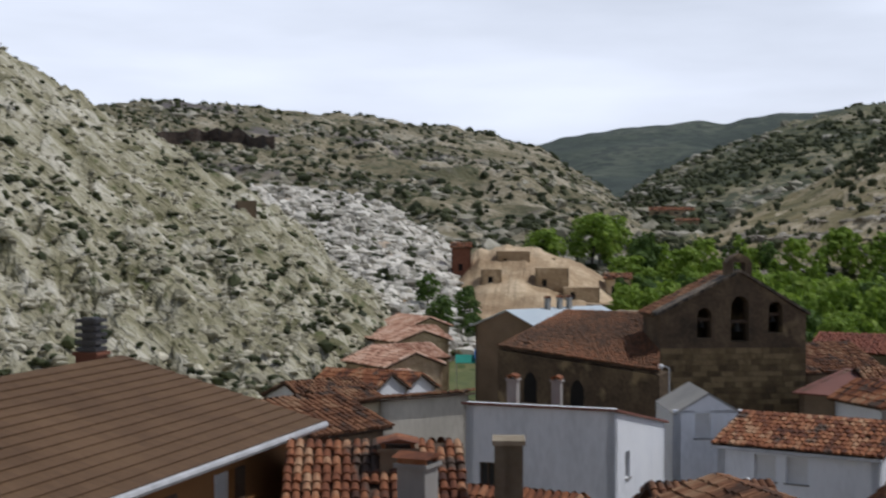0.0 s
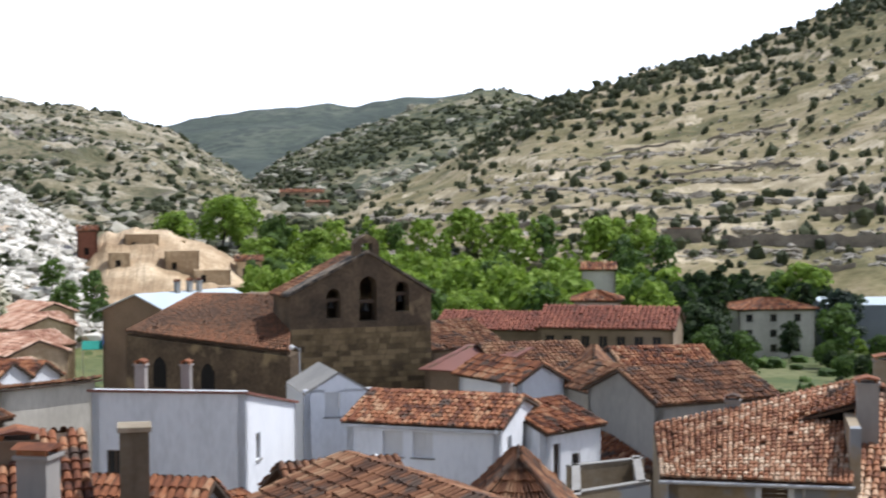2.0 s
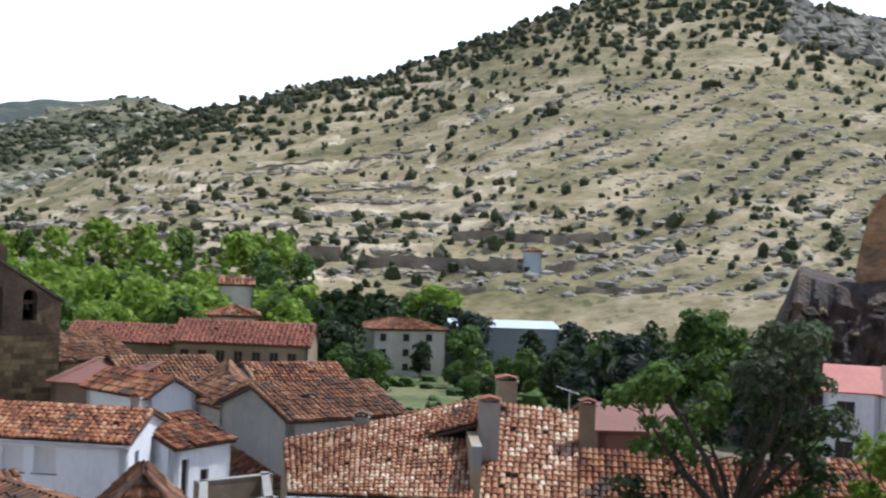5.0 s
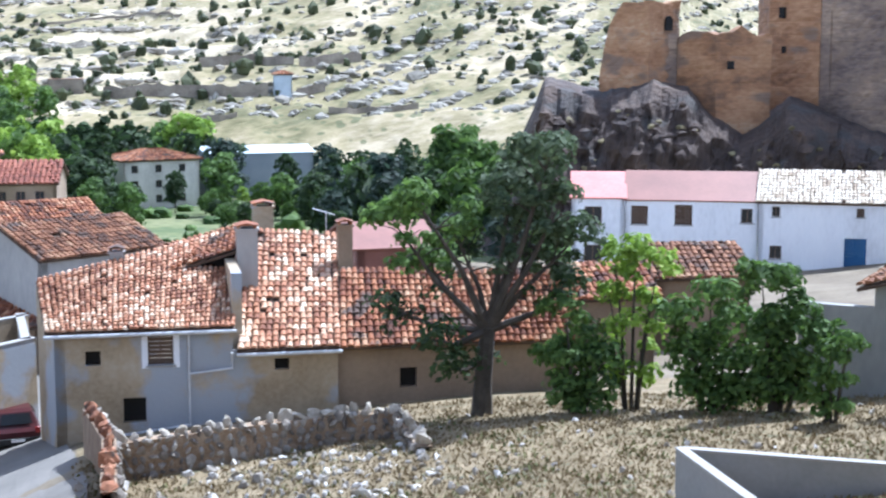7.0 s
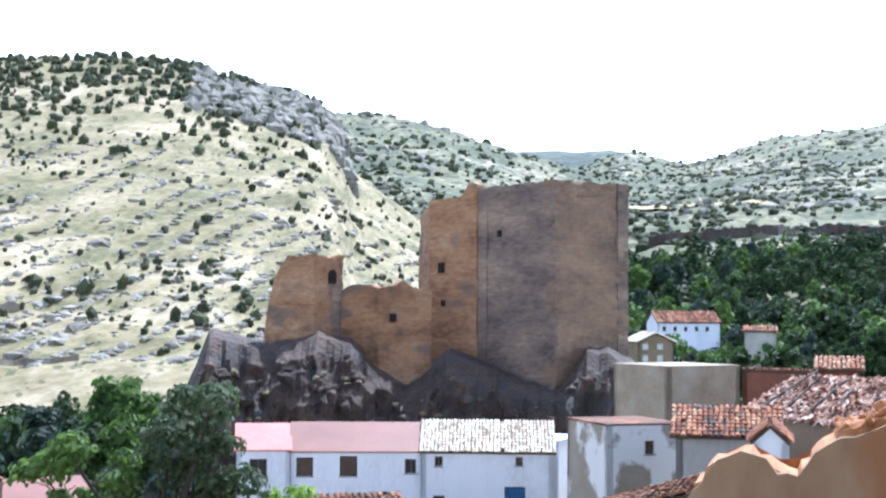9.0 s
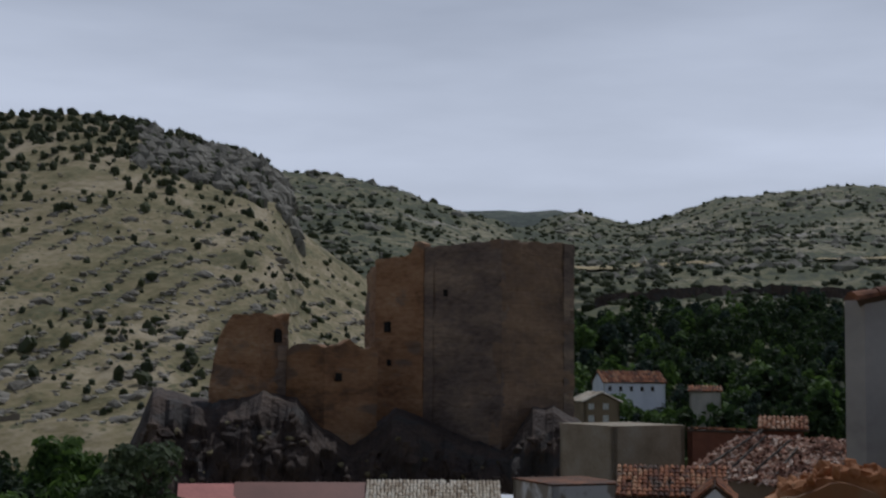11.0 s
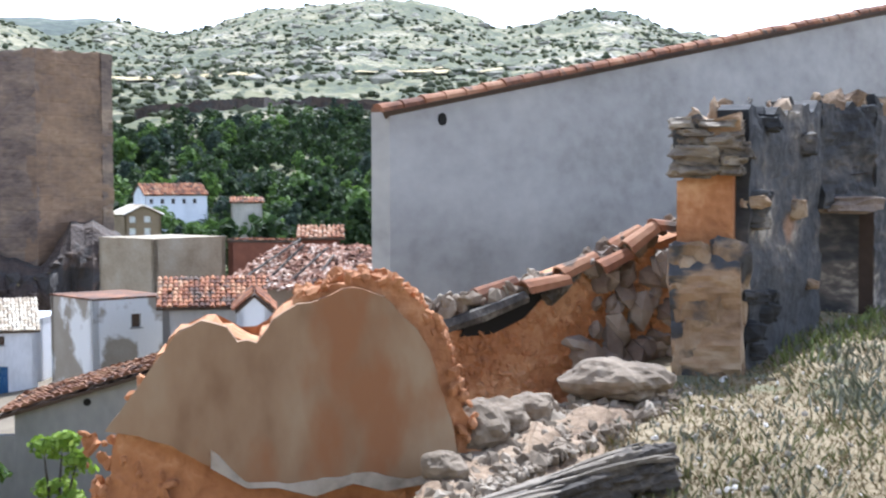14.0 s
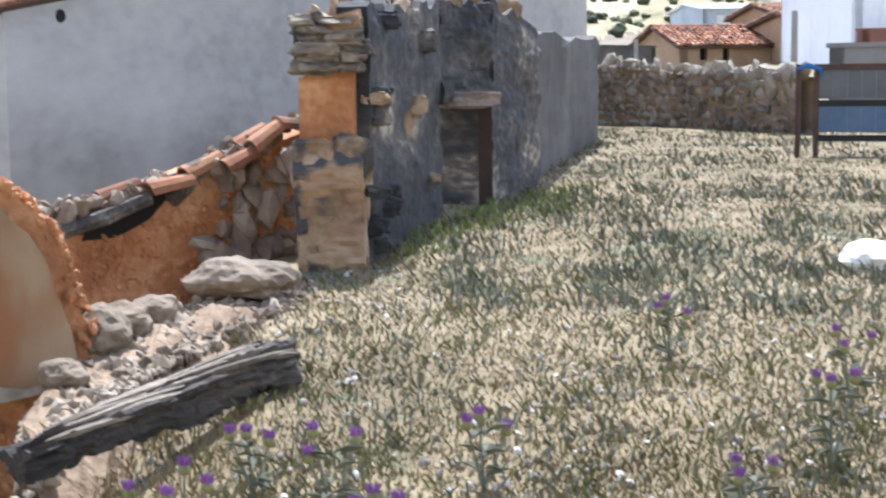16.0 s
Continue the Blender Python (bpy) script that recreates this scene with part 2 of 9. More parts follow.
M["old_stone"] = mat("old_stone", [(0.03, 0.028, 0.026), (0.08, 0.07, 0.06), (0.22, 0.17, 0.12), (0.44, 0.37, 0.28)], 1.4, 9, bump=1.0, depth=0.06, stretch=(1, 1, 0.6), spread=0.42)
M["black_stone"] = mat("black_stone", [(0.016, 0.017, 0.02), (0.03, 0.031, 0.035), (0.055, 0.054, 0.055), (0.13, 0.112, 0.096), (0.46, 0.40, 0.32)], 1.3, 11, bump=1.0, depth=0.06, stretch=(0.5, 0.5, 1.0), spread=0.44, spots=(0.25, 0.145, 0.085), spot_scale=1.2, spot_size=0.63)
M["pale_stone"] = mat("pale_stone", [(0.20, 0.17, 0.13), (0.38, 0.33, 0.25), (0.55, 0.49, 0.40)], 1.5, 12, bump=0.9, depth=0.05, island=0.3)
M["old_wood"] = mat("old_wood", [(0.035, 0.03, 0.027), (0.11, 0.095, 0.08), (0.36, 0.33, 0.28)], 3, 30, bump=0.8, depth=0.02, spread=0.4)
M["bark"] = mat("bark", [(0.035, 0.03, 0.022), (0.10, 0.08, 0.06)], 3, 20, bump=0.8)
M["concrete"] = mat("concrete", [(0.28, 0.28, 0.27), (0.38, 0.37, 0.36)], 1, 9, bump=0.3)

M["pink_tile"] = mat("pink_tile", [(0.46, 0.22, 0.14), (0.60, 0.36, 0.25), (0.70, 0.50, 0.38)], 0.7, 5, bump=0.4, island=0.4)
M["cliff_grey"] = mat("cliff_grey", [(0.12, 0.115, 0.09), (0.24, 0.225, 0.18), (0.36, 0.34, 0.28)], 0.1, 0.7, bump=1.0, depth=1.5, stretch=(1, 1, 0.4))
M["orange_wall_old"] = mat("orange_wall_old", [(0.30, 0.19, 0.11), (0.42, 0.28, 0.17), (0.50, 0.36, 0.24)], 0.6, 6, bump=0.3)
M["shed_pale"] = mat("shed_pale", [(0.42, 0.48, 0.54), (0.52, 0.58, 0.63)], 0.4, 4, rough=0.6)
M["light_tile"] = mat("light_tile", [(0.22, 0.09, 0.048), (0.46, 0.205, 0.105), (0.57, 0.33, 0.195), (0.66, 0.52, 0.38)], 0.6, 5, bump=0.4, island=0.55, spread=0.64, spots=(0.18, 0.10, 0.065), spot_scale=0.7, spot_size=0.64)
M["old_plaster"] = mat("old_plaster", [(0.30, 0.24, 0.16), (0.42, 0.35, 0.25), (0.50, 0.44, 0.34)], 0.6, 6, bump=0.4)
M["patched_white"] = mat("patched_white", [(0.36, 0.31, 0.24), (0.46, 0.41, 0.33)], 0.6, 6, bump=0.4, spots=(0.74, 0.74, 0.72), spot_scale=0.45, spot_size=0.50)
M["shed_grey"] = mat("shed_grey", [(0.26, 0.28, 0.31), (0.34, 0.36, 0.39)], 0.4, 4, rough=0.6)
M["red_tile"] = mat("red_tile", [(0.16, 0.05, 0.032), (0.27, 0.085, 0.05), (0.36, 0.13, 0.075)], 0.25, 3, bump=0.4, island=0.3, spread=0.5)
M["hill_path"] = mat("hill_path", [(0.36, 0.30, 0.17), (0.54, 0.455, 0.295), (0.64, 0.555, 0.40)], 0.15, 1.2, bump=0.8, depth=0.5, specks=(0.12, 0.12, 0.055), speck_scale=0.4, speck_size=0.10)
M["shed_roof"] = mat("shed_roof", [(0.50, 0.58, 0.64), (0.60, 0.68, 0.73)], 0.4, 4, rough=0.5)


def leaf_mat(name, colours):
    m = mat(name, colours, 0.25, 2.0, rough=0.75, bump=0, island=0.6, spread=0.7)
    n, l = m.node_tree.nodes, m.node_tree.links
    bsdf, out = n["Principled BSDF"], n["Material Output"]
    glow, blend = n.new("ShaderNodeBsdfTranslucent"), n.new("ShaderNodeMixShader")
    l.new(bsdf.inputs["Base Color"].links[0].from_socket, glow.inputs["Color"])
    blend.inputs[0].default_value = 0.42
    l.new(bsdf.outputs[0], blend.inputs[1])
    l.new(glow.outputs[0], blend.inputs[2])
    l.new(blend.outputs[0], out.inputs["Surface"])
    return m


M["leaf_bright"] = leaf_mat("leaf_bright", [(0.15, 0.25, 0.025), (0.31, 0.47, 0.055), (0.44, 0.58, 0.11)])
M["leaf_mid"] = leaf_mat("leaf_mid", [(0.05, 0.10, 0.02), (0.12, 0.21, 0.04), (0.20, 0.32, 0.07)])
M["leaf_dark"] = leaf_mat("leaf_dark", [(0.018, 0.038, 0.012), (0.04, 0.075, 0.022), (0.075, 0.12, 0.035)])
M["leaf_blue"] = leaf_mat("leaf_blue", [(0.02, 0.04, 0.028), (0.045, 0.075, 0.05), (0.08, 0.115, 0.08)])
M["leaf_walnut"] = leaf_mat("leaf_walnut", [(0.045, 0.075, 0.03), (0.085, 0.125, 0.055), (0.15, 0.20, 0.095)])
M["shrub"] = leaf_mat("shrub", [(0.05, 0.066, 0.026), (0.092, 0.112, 0.045), (0.155, 0.175, 0.075)])


# ---- helpers of the scene ----
def spot(bearing, dist, z=0.0):
    a = radians(bearing)
    return Vector((dist * math.sin(a), dist * math.cos(a), z))


def sight(bearing, elev, dist):
    return spot(bearing, dist, dist * math.tan(radians(elev)))


def mesh_of(bm, name, material, smooth=False):
    me = bpy.data.meshes.new(name)
    bm.normal_update()
    bm.to_mesh(me)
    bm.free()
    for mt in (material if isinstance(material, list) else [material]):
        me.materials.append(mt)
    if smooth:
        me.polygons.foreach_set("use_smooth", [True] * len(me.polygons))
    return me


def part(name, bm, material, parent=None, label="", smooth=False):
    ob = new(name, mesh_of(bm, name, material, smooth))
    ob.parent = parent
    return tagged(ob, label)


def thing(name, m, label, category, group="", kind=""):
    ob = new(name)
    ob.matrix_world = m
    ob.empty_display_size = 0.2
    return tagged(ob, label, category, group, kind)


def box(bm, x0, x1, y0, y1, z0, z1, m=None, mi=0):
    vs = [bm.verts.new((m @ Vector(p)) if m else p) for p in
          ((x0, y0, z0), (x1, y0, z0), (x1, y1, z0), (x0, y1, z0), (x0, y0, z1), (x1, y0, z1), (x1, y1, z1), (x0, y1, z1))]
    for f in ((0, 3, 2, 1), (4, 5, 6, 7), (0, 1, 5, 4), (1, 2, 6, 5), (2, 3, 7, 6), (3, 0, 4, 7)):
        bm.faces.new([vs[i] for i in f]).material_index = mi
    return vs


def prism(bm, pts, y0, y1, m=None):
    """A polygon in x, z (counter-clockwise seen from -y) pulled from y0 to y1."""
    a = [bm.verts.new((m @ Vector((x, y0, z))) if m else (x, y0, z)) for x, z in pts]
    b = [bm.verts.new((m @ Vector((x, y1, z))) if m else (x, y1, z)) for x, z in pts]
    bm.faces.new(a)
    bm.faces.new(b[::-1])
    for i in range(len(pts)):
        j = (i + 1) % len(pts)
        bm.faces.new((a[j], a[i], b[i], b[j]))


def tube(bm, path, radii, sides=7):
    rings = []
    for i, p in enumerate(path):
        p = Vector(p)
        way = (Vector(path[min(i + 1, len(path) - 1)]) - Vector(path[max(i - 1, 0)])).normalized()
        q = way.to_track_quat("Z", "Y")
        rings.append([bm.verts.new(p + q @ Vector((radii[i] * math.cos(k * math.tau / sides), radii[i] * math.sin(k * math.tau / sides), 0))) for k in range(sides)])
    for r0, r1 in zip(rings, rings[1:]):
        for k in range(sides):
            bm.faces.new((r0[k], r0[(k + 1) % sides], r1[(k + 1) % sides], r1[k]))
    bm.faces.new(rings[0][::-1])
    bm.faces.new(rings[-1])


# ---- the lie of the land ----
DIST = [6, 12, 25, 42, 60, 110, 220]
LAND = {
    -30: [-2, -5, -10, -15, -17, -15, -15], 10: [-2, -6, -12, -16, -17, -18, -20], 24: [-2.2, -6, -10.3, -11.6, -14.3, -18, -23],
    40: [-2.2, -5.5, -8.8, -10.5, -13, -17, -23], 52: [-2, -5, -8.2, -10, -12.5, -15, -20], 60: [-2.4, -4.5, -7.5, -9.5, -11, -13, -18],
    67: [-2.1, -3.4, -6, -8, -9.5, -11, -16], 73: [-1.7, -2.2, -4.2, -6, -8, -9, -14], 78: [-1.55, -1.5, -2, -3.5, -5, -7, -10],
    84: [-1.55, -1.48, -1.35, -1.25, -1.0, 0, 3], 105: [-1.55, -1.48, -1.35, -1.2, -0.3, 3, 14]}


def ridge(table, b):
    return np.interp(b, [p[0] for p in table], [p[1] for p in table], left=-8 if table[0][0] > -55 else None, right=-8 if table[-1][0] < 115 else None)


# each hill: bearing and height of its crest in degrees, crest distance, foot distance, foot height, material slot
HILLS = [
    ([(-60, 16), (-30, 12), (-16.7, 6.4), (-14, 4.6), (-10.9, 2.8), (-7.5, 0.9), (-4.9, -0.8), (-3.15, -2.4), (-2, -3.8), (-0.5, -6), (3, -9)], 210, 95, -19, 0),
    ([(-14, -1), (-8, 1.3), (-3.6, 1.2), (-1.8, 0.55), (-0.5, -0.35), (0.4, -1.0), (1.5, -2.2), (3, -4.5), (6, -6)], 300, 190, -17, 1),
    ([(-60, 6), (-13.3, 4.5), (-12, 4.7), (-8.8, 4.65), (-3.6, 4.25), (1.5, 3.65), (3.7, 3.15), (6, 1.6), (8, 0.0), (11, -3)], 900, 330, -14, 2),
    ([(-10, 2.6), (3.6, 3.25), (5.8, 3.7), (9.5, 4.1), (10.8, 3.95), (12.8, 4.25), (16.9, 4.45), (20, 3.7), (30, 2)], 2200, 1200, -10, 5),
    ([(2, -2), (6, 0.3), (8, 1.8), (10, 2.7), (13, 3.75), (15, 4.3), (16.6, 4.5), (17.6, 4.25), (19, 3.7), (22, 3.2), (30, 3)], 1250, 520, -16, 4),
    ([(6, -3), (10, -0.3), (14, 1.4), (18.1, 3.85), (20.8, 4.75), (23, 5.35), (25.6, 5.82), (27.3, 6.5), (29.5, 7.5), (33.9, 9.1), (38.7, 9.5), (40.8, 9.3), (43, 8.7), (45.4, 8.1), (46.7, 7.2), (47.3, 5.2), (50, 3.3), (53, 1.5), (57, -1), (62, -3)], 720, 330, -13, 3),
    ([(40, 7.9), (46.3, 7.6), (49, 7.35), (51.2, 6.9), (53.8, 6.1), (56, 5.5), (60, 5.0)], 1500, 600, 12, 4),
    ([(50, 6.0), (53.8, 6.25), (57.3, 6.34), (58.2, 6.1), (60, 5.6)], 2600, 1600, 20, 5),
    ([(54, 4.2), (56, 5.5), (58, 6.1), (59, 5.9), (60.5, 5.7), (61.8, 6.1), (63.8, 6.6), (67.5, 7.1), (69.7, 7.0), (71.2, 6.6), (72.9, 5.9), (76.3, 6.55), (77.7, 6.5), (79.4, 5.85), (81.8, 5.3), (90, 5), (120, 6)], 1900, 900, 55, 4),
    ([(44, -3), (52, 1.5), (57, 4.0), (63, 4.15), (71, 4.25), (80, 4.3), (120, 4.5)], 1000, 300, -17, 4),
    ([(80, -2), (88, 1.5), (90, 2.8), (93, 2.9), (97, 2.4), (130, 8)], 190, 120, 1.0, 3),
]


def land(b, d):
    """Height and material of the ground at bearing b (degrees) and distance d; arrays."""
    keys = sorted(LAND)
    rows = np.array([LAND[k] for k in keys], float)
    cols = np.stack([np.interp(b, keys, rows[:, j]) for j in range(len(DIST))], -1)
    ld = np.log(np.clip(d, 3, 220))
    x = np.log(DIST)
    j = np.clip(np.searchsorted(x, ld) - 1, 0, len(x) - 2)
    f = np.clip((ld - x[j]) / (x[j + 1] - x[j]), 0, 1)
    take = np.take_along_axis
    z = take(cols, j[..., None], -1)[..., 0] * (1 - f) + take(cols, j[..., None] + 1, -1)[..., 0] * f
    z = np.where(d < 6, -1.58 + (cols[..., 0] + 1.58) * np.clip((d - 3) / 3, 0, 1), z)
    slot = np.full(z.shape, 7)
    slot = np.where((d > 130) & (b < 75), 6, slot)
    slot = np.where((d < 54) & (b > 23.5) & (b < 64) | (d < 110) & (b > 73) | (d < 12), 8, slot)
    for i, (table, crest, foot, z0, s) in enumerate(HILLS):
        top = crest * np.tan(np.radians(ridge(table, b)))
        u = (d - foot) / (crest - foot)
        z0 = np.minimum(z0, top - 4)
        up = z0 + (top - z0) * np.clip(u, 0, 1) * (0.75 + 0.25 * np.clip(u, 0, 1))
        h = np.where(u <= 1, up, top - (d - crest) * 0.18)
        h = np.where(u < 0, z0 + u * (crest - foot) * 0.5, h)
        win = h > z
        slot = np.where(win, s, slot)
        z = np.where(win, h, z)
    return z, slot


def ground_z(x, y):
    b = (math.degrees(math.atan2(x, y)) + 130) % 360 - 130
    return float(land(np.array([b]), np.array([math.hypot(x, y)]))[0][0])


def rough_noise(px, py, pz, size, octaves=4):
    return noise.fractal(Vector((px / size, py / size, pz / size)), 0.9, 2.1, octaves)


def build_ground():
    b = np.concatenate([np.arange(-130, -24, 4.0), np.arange(-24, 106, 0.21), np.arange(106, 230.1, 4.0)])
    d = np.concatenate([[0.6, 1.6, 2.6], np.geomspace(3.6, 80, 85), np.geomspace(82, 320, 130), np.geomspace(322, 740, 150), np.geomspace(750, 2900, 60), [3400, 4200]])
    B, D = np.meshgrid(b, d, indexing="ij")
    Z, S = land(B, D)
    # soften the creases between neighbours
    K = Z.copy()
    for _ in range(2):
        K[1:-1, 1:-1] = (K[1:-1, 1:-1] * 2 + K[:-2, 1:-1] + K[2:, 1:-1] + K[1:-1, :-2] + K[1:-1, 2:]) / 6
    Z = K
    Z[-1], S[-1] = Z[0], S[0]
    X, Y = D * np.sin(np.radians(B)), D * np.cos(np.radians(B))
    amp = {0: (8.0, 22), 1: (9.0, 26), 2: (26.0, 90), 3: (11.0, 60), 4: (30.0, 130), 5: (30, 260), 6: (0.5, 30), 7: (0.25, 12), 8: (0.16, 4)}
    flat_x, flat_y, flat_z, flat_s, flat_d = X.ravel(), Y.ravel(), Z.ravel().copy(), S.ravel(), D.ravel()
    for i in range(len(flat_z)):
        a, size = amp[int(flat_s[i])]
        if flat_d[i] < 2.0 or (b[i // len(d)] < -26 or b[i // len(d)] > 108):
            continue
        v = noise.noise(Vector((flat_x[i] / size, flat_y[i] / size, 0))) * 0.6
        if flat_s[i] < 6:
            v = v * 0.6 + (0.5 - abs(noise.noise(Vector((flat_x[i] / size * 2.7, flat_y[i] / size * 2.7, 5))))) * 0.55 + noise.noise(Vector((flat_x[i] / size * 8, flat_y[i] / size * 8, 9))) * 0.2 - 0.15
        else:
            v += noise.noise(Vector((flat_x[i] / size * 4, flat_y[i] / size * 4, 3))) * 0.35
        flat_z[i] += a * v * 0.5
    # terraces follow the contours of the dry hill, strata run down the near rocky one
    E = np.degrees(np.arctan2(flat_z, flat_d))
    bb = np.repeat(b, len(d))
    bare = np.zeros(len(flat_z), bool)
    for i in np.flatnonzero((flat_s == 3) & (bb > 8) & (bb < 48) & (flat_d > 330)):
        k = flat_z[i] / 6.0 + 1.1 * noise.noise(Vector((flat_x[i] / 90, flat_y[i] / 90, 4)))
        f = k - math.floor(k)
        worn = 0.5 + 1.1 * noise.noise(Vector((flat_x[i] / 45, flat_y[i] / 45, math.floor(k) * 3.7)))
        worn = max(0.0, min(1.0, worn)) * (1.0 if bb[i] < 31 else 0.5)
        flat_z[i] += 6.0 * 0.55 * worn * ((f - 0.72) / 0.28 if f > 0.72 else 0.0) - 6.0 * 0.55 * worn * f
        bare[i] = f > 0.70 and worn > 0.55 and E[i] < 6.0
    for i in np.flatnonzero((flat_s == 0) & (bb > -24) & (bb < 4) & (flat_d > 95)):
        p, q = bb[i] * 0.74 + E[i] * 0.67, bb[i] * 0.67 - E[i] * 0.74
        flat_z[i] += 3.4 * (0.4 - abs(noise.noise(Vector((p * 1.5, q * 0.35, 2))))) + 2.0 * (0.4 - abs(noise.noise(Vector((p * 4.2, q * 0.9, 7)))))
    way = [(25.9, 0.2), (26.1, 0.7), (26.6, 1.35), (27.7, 2.5), (27.5, 3.2)]
    track = np.interp(E, [w[1] for w in way], [w[0] for w in way]) + 0.12 * np.sin(E * 9)
    bare |= (flat_s == 3) & (E > 0.1) & (E < 3.2) & (np.abs(bb - track) < 0.14 + 0.05 * np.sin(E * 17)) & (flat_d > 330)
    S = np.where(bare.reshape(S.shape), 9, S)
    nb, nd = len(b), len(d)
    verts = np.stack([flat_x, flat_y, flat_z], -1)
    i, j = np.meshgrid(np.arange(nb - 1), np.arange(nd - 1), indexing="ij")
    q = np.stack([i * nd + j, i * nd + j + 1, (i + 1) * nd + j + 1, (i + 1) * nd + j], -1).reshape(-1, 4)
    me = bpy.data.meshes.new("ground")
    me.from_pydata(np.vstack([verts, [[0, 0, -1.58]]]).tolist(), [], q.tolist() + [[k * nd, (k + 1) * nd, nb * nd] for k in range(nb - 1)])
    for name in ("rock_hill", "pale_rock", "scrub_hill", "dry_hill", "wooded_hill", "hazy_hill", "meadow", "earth", "dry_grass", "hill_path"):
        me.materials.append(M[name])
    slots = S[:-1, :-1].ravel().tolist() + [8] * (nb - 1)
    me.polygons.foreach_set("material_index", slots)
    me.polygons.foreach_set("use_smooth", [True] * len(me.polygons))
    me.update()
    ob = tagged(new("ground", me), "valley floor and dry rocky hillsides round a village", "ground", kind="structure")
    return ob, verts.reshape(nb, nd, 3), b, d, S


ground, GV, GB, GD, GS = build_ground()


def on_ground(bearing, dist):
    """The height of the built ground."""
    fb = np.interp(bearing, GB, np.arange(len(GB)))
    fd = np.interp(dist, GD, np.arange(len(GD)))
    i, j = min(int(fb), len(GB) - 2), min(int(fd), len(GD) - 2)
    u, v = fb - i, fd - j
    z = GV[i:i + 2, j:j + 2, 2]
    return float(z[0, 0] * (1 - u) * (1 - v) + z[1, 0] * u * (1 - v) + z[0, 1] * (1 - u) * v + z[1, 1] * u * v)


# ---- building kit ----
def lists_to_mesh(name, verts, faces, material, smooth=False):
    me = bpy.data.meshes.new(name)
    me.from_pydata(verts, [], faces)
    me.materials.append(material)
    if smooth:
        me.polygons.foreach_set("use_smooth", [True] * len(me.polygons))
    me.update()
    return me


def tiles_on(c00, c10, c11, c01, pitch=0.26, course=0.42, rnd=None, lift=0.05):
    """Canal tiles on a four-cornered slope; c00, c10 along the eave, c01, c11 along the top."""
    rnd = rnd or random.Random(7)
    c00, c10, c11, c01 = (Vector(c) for c in (c00, c10, c11, c01))
    nx = max(2, round(max((c10 - c00).length, (c11 - c01).length) / pitch))
    ny = max(2, round(max((c01 - c00).length, (c11 - c10).length) / course))
    normal = (c10 - c00).cross(c01 - c00).normalized()

    def at(u, v):
        return (c00 * (1 - u) + c10 * u) * (1 - v) + (c01 * (1 - u) + c11 * u) * v
    verts, faces = [], []
    for i in range(nx):
        for j in range(ny):
            if rnd.random() < 0.012:
                continue
            ju, jv = rnd.gauss(0, 0.07) / nx, rnd.gauss(0, 0.06) / ny
            tip = rnd.gauss(0, 0.012)
            base = len(verts)
            for v, w, up in ((j / ny - 0.12 / ny, 0.50, 0.045 + tip), ((j + 1) / ny, 0.40, 0.0)):
                for k in range(5):
                    a = math.pi * k / 4
                    u = (i + 0.5 - w * math.cos(a)) / nx + ju
                    verts.append(at(u, v + jv) + normal * (lift + up + 0.42 * pitch * math.sin(a)))
            faces += [(base + k, base + k + 1, base + 6 + k, base + 5 + k) for k in range(4)]
            faces.append((base, base + 4, base + 3, base + 2, base + 1)[::-1])
    return verts, faces


def slab(bm, c00, c10, c11, c01, thick=0.1, n=6):
    """A roof plane with thickness, bent where its corners do not lie in one plane."""
    c00, c10, c11, c01 = (Vector(c) for c in (c00, c10, c11, c01))
    down = (c10 - c00).cross(c01 - c00).normalized()
    down = -down if down.z > 0 else down
    grid = [[(c00 * (1 - i / n) + c10 * (i / n)) * (1 - j / n) + (c01 * (1 - i / n) + c11 * (i / n)) * (j / n) for j in range(n + 1)] for i in range(n + 1)]
    up = [[bm.verts.new(p) for p in r] for r in grid]
    lo = [[bm.verts.new(p + down * thick) for p in r] for r in grid]
    for i in range(n):
        for j in range(n):
            bm.faces.new((up[i][j], up[i + 1][j], up[i + 1][j + 1], up[i][j + 1]))
            bm.faces.new((lo[i][j], lo[i][j + 1], lo[i + 1][j + 1], lo[i + 1][j]))
    for k in range(n):
        for a, b, c, d in ((up[k][0], lo[k][0], lo[k + 1][0], up[k + 1][0]), (up[n][k], lo[n][k], lo[n][k + 1], up[n][k + 1]),
                           (up[k + 1][n], lo[k + 1][n], lo[k][n], up[k][n]), (up[0][k + 1], lo[0][k + 1], lo[0][k], up[0][k])):
            bm.faces.new((a, b, c, d))


def roof_on(parent, patches, material, seed=1, pitch=0.26, course=0.42, tiled=True, label=""):
    """Roof planes (four corners each) with their own tiles."""
    rnd = random.Random(seed)
    bm = bmesh.new()
    for p in patches:
        slab(bm, *p)
    roof = part("roof", bm, M["under_roof"] if tiled else material, parent, label)
    if tiled:
        verts, faces = [], []
        for p in patches:
            v, f = tiles_on(*p, pitch=pitch, course=course, rnd=rnd)
            faces += [tuple(k + len(verts) for k in q) for q in f]
            verts += v
        ob = new("roof_tiles", lists_to_mesh("roof_tiles", verts, faces, material))
        ob.parent = roof
        tagged(ob, label, kind="stuff")
    return roof


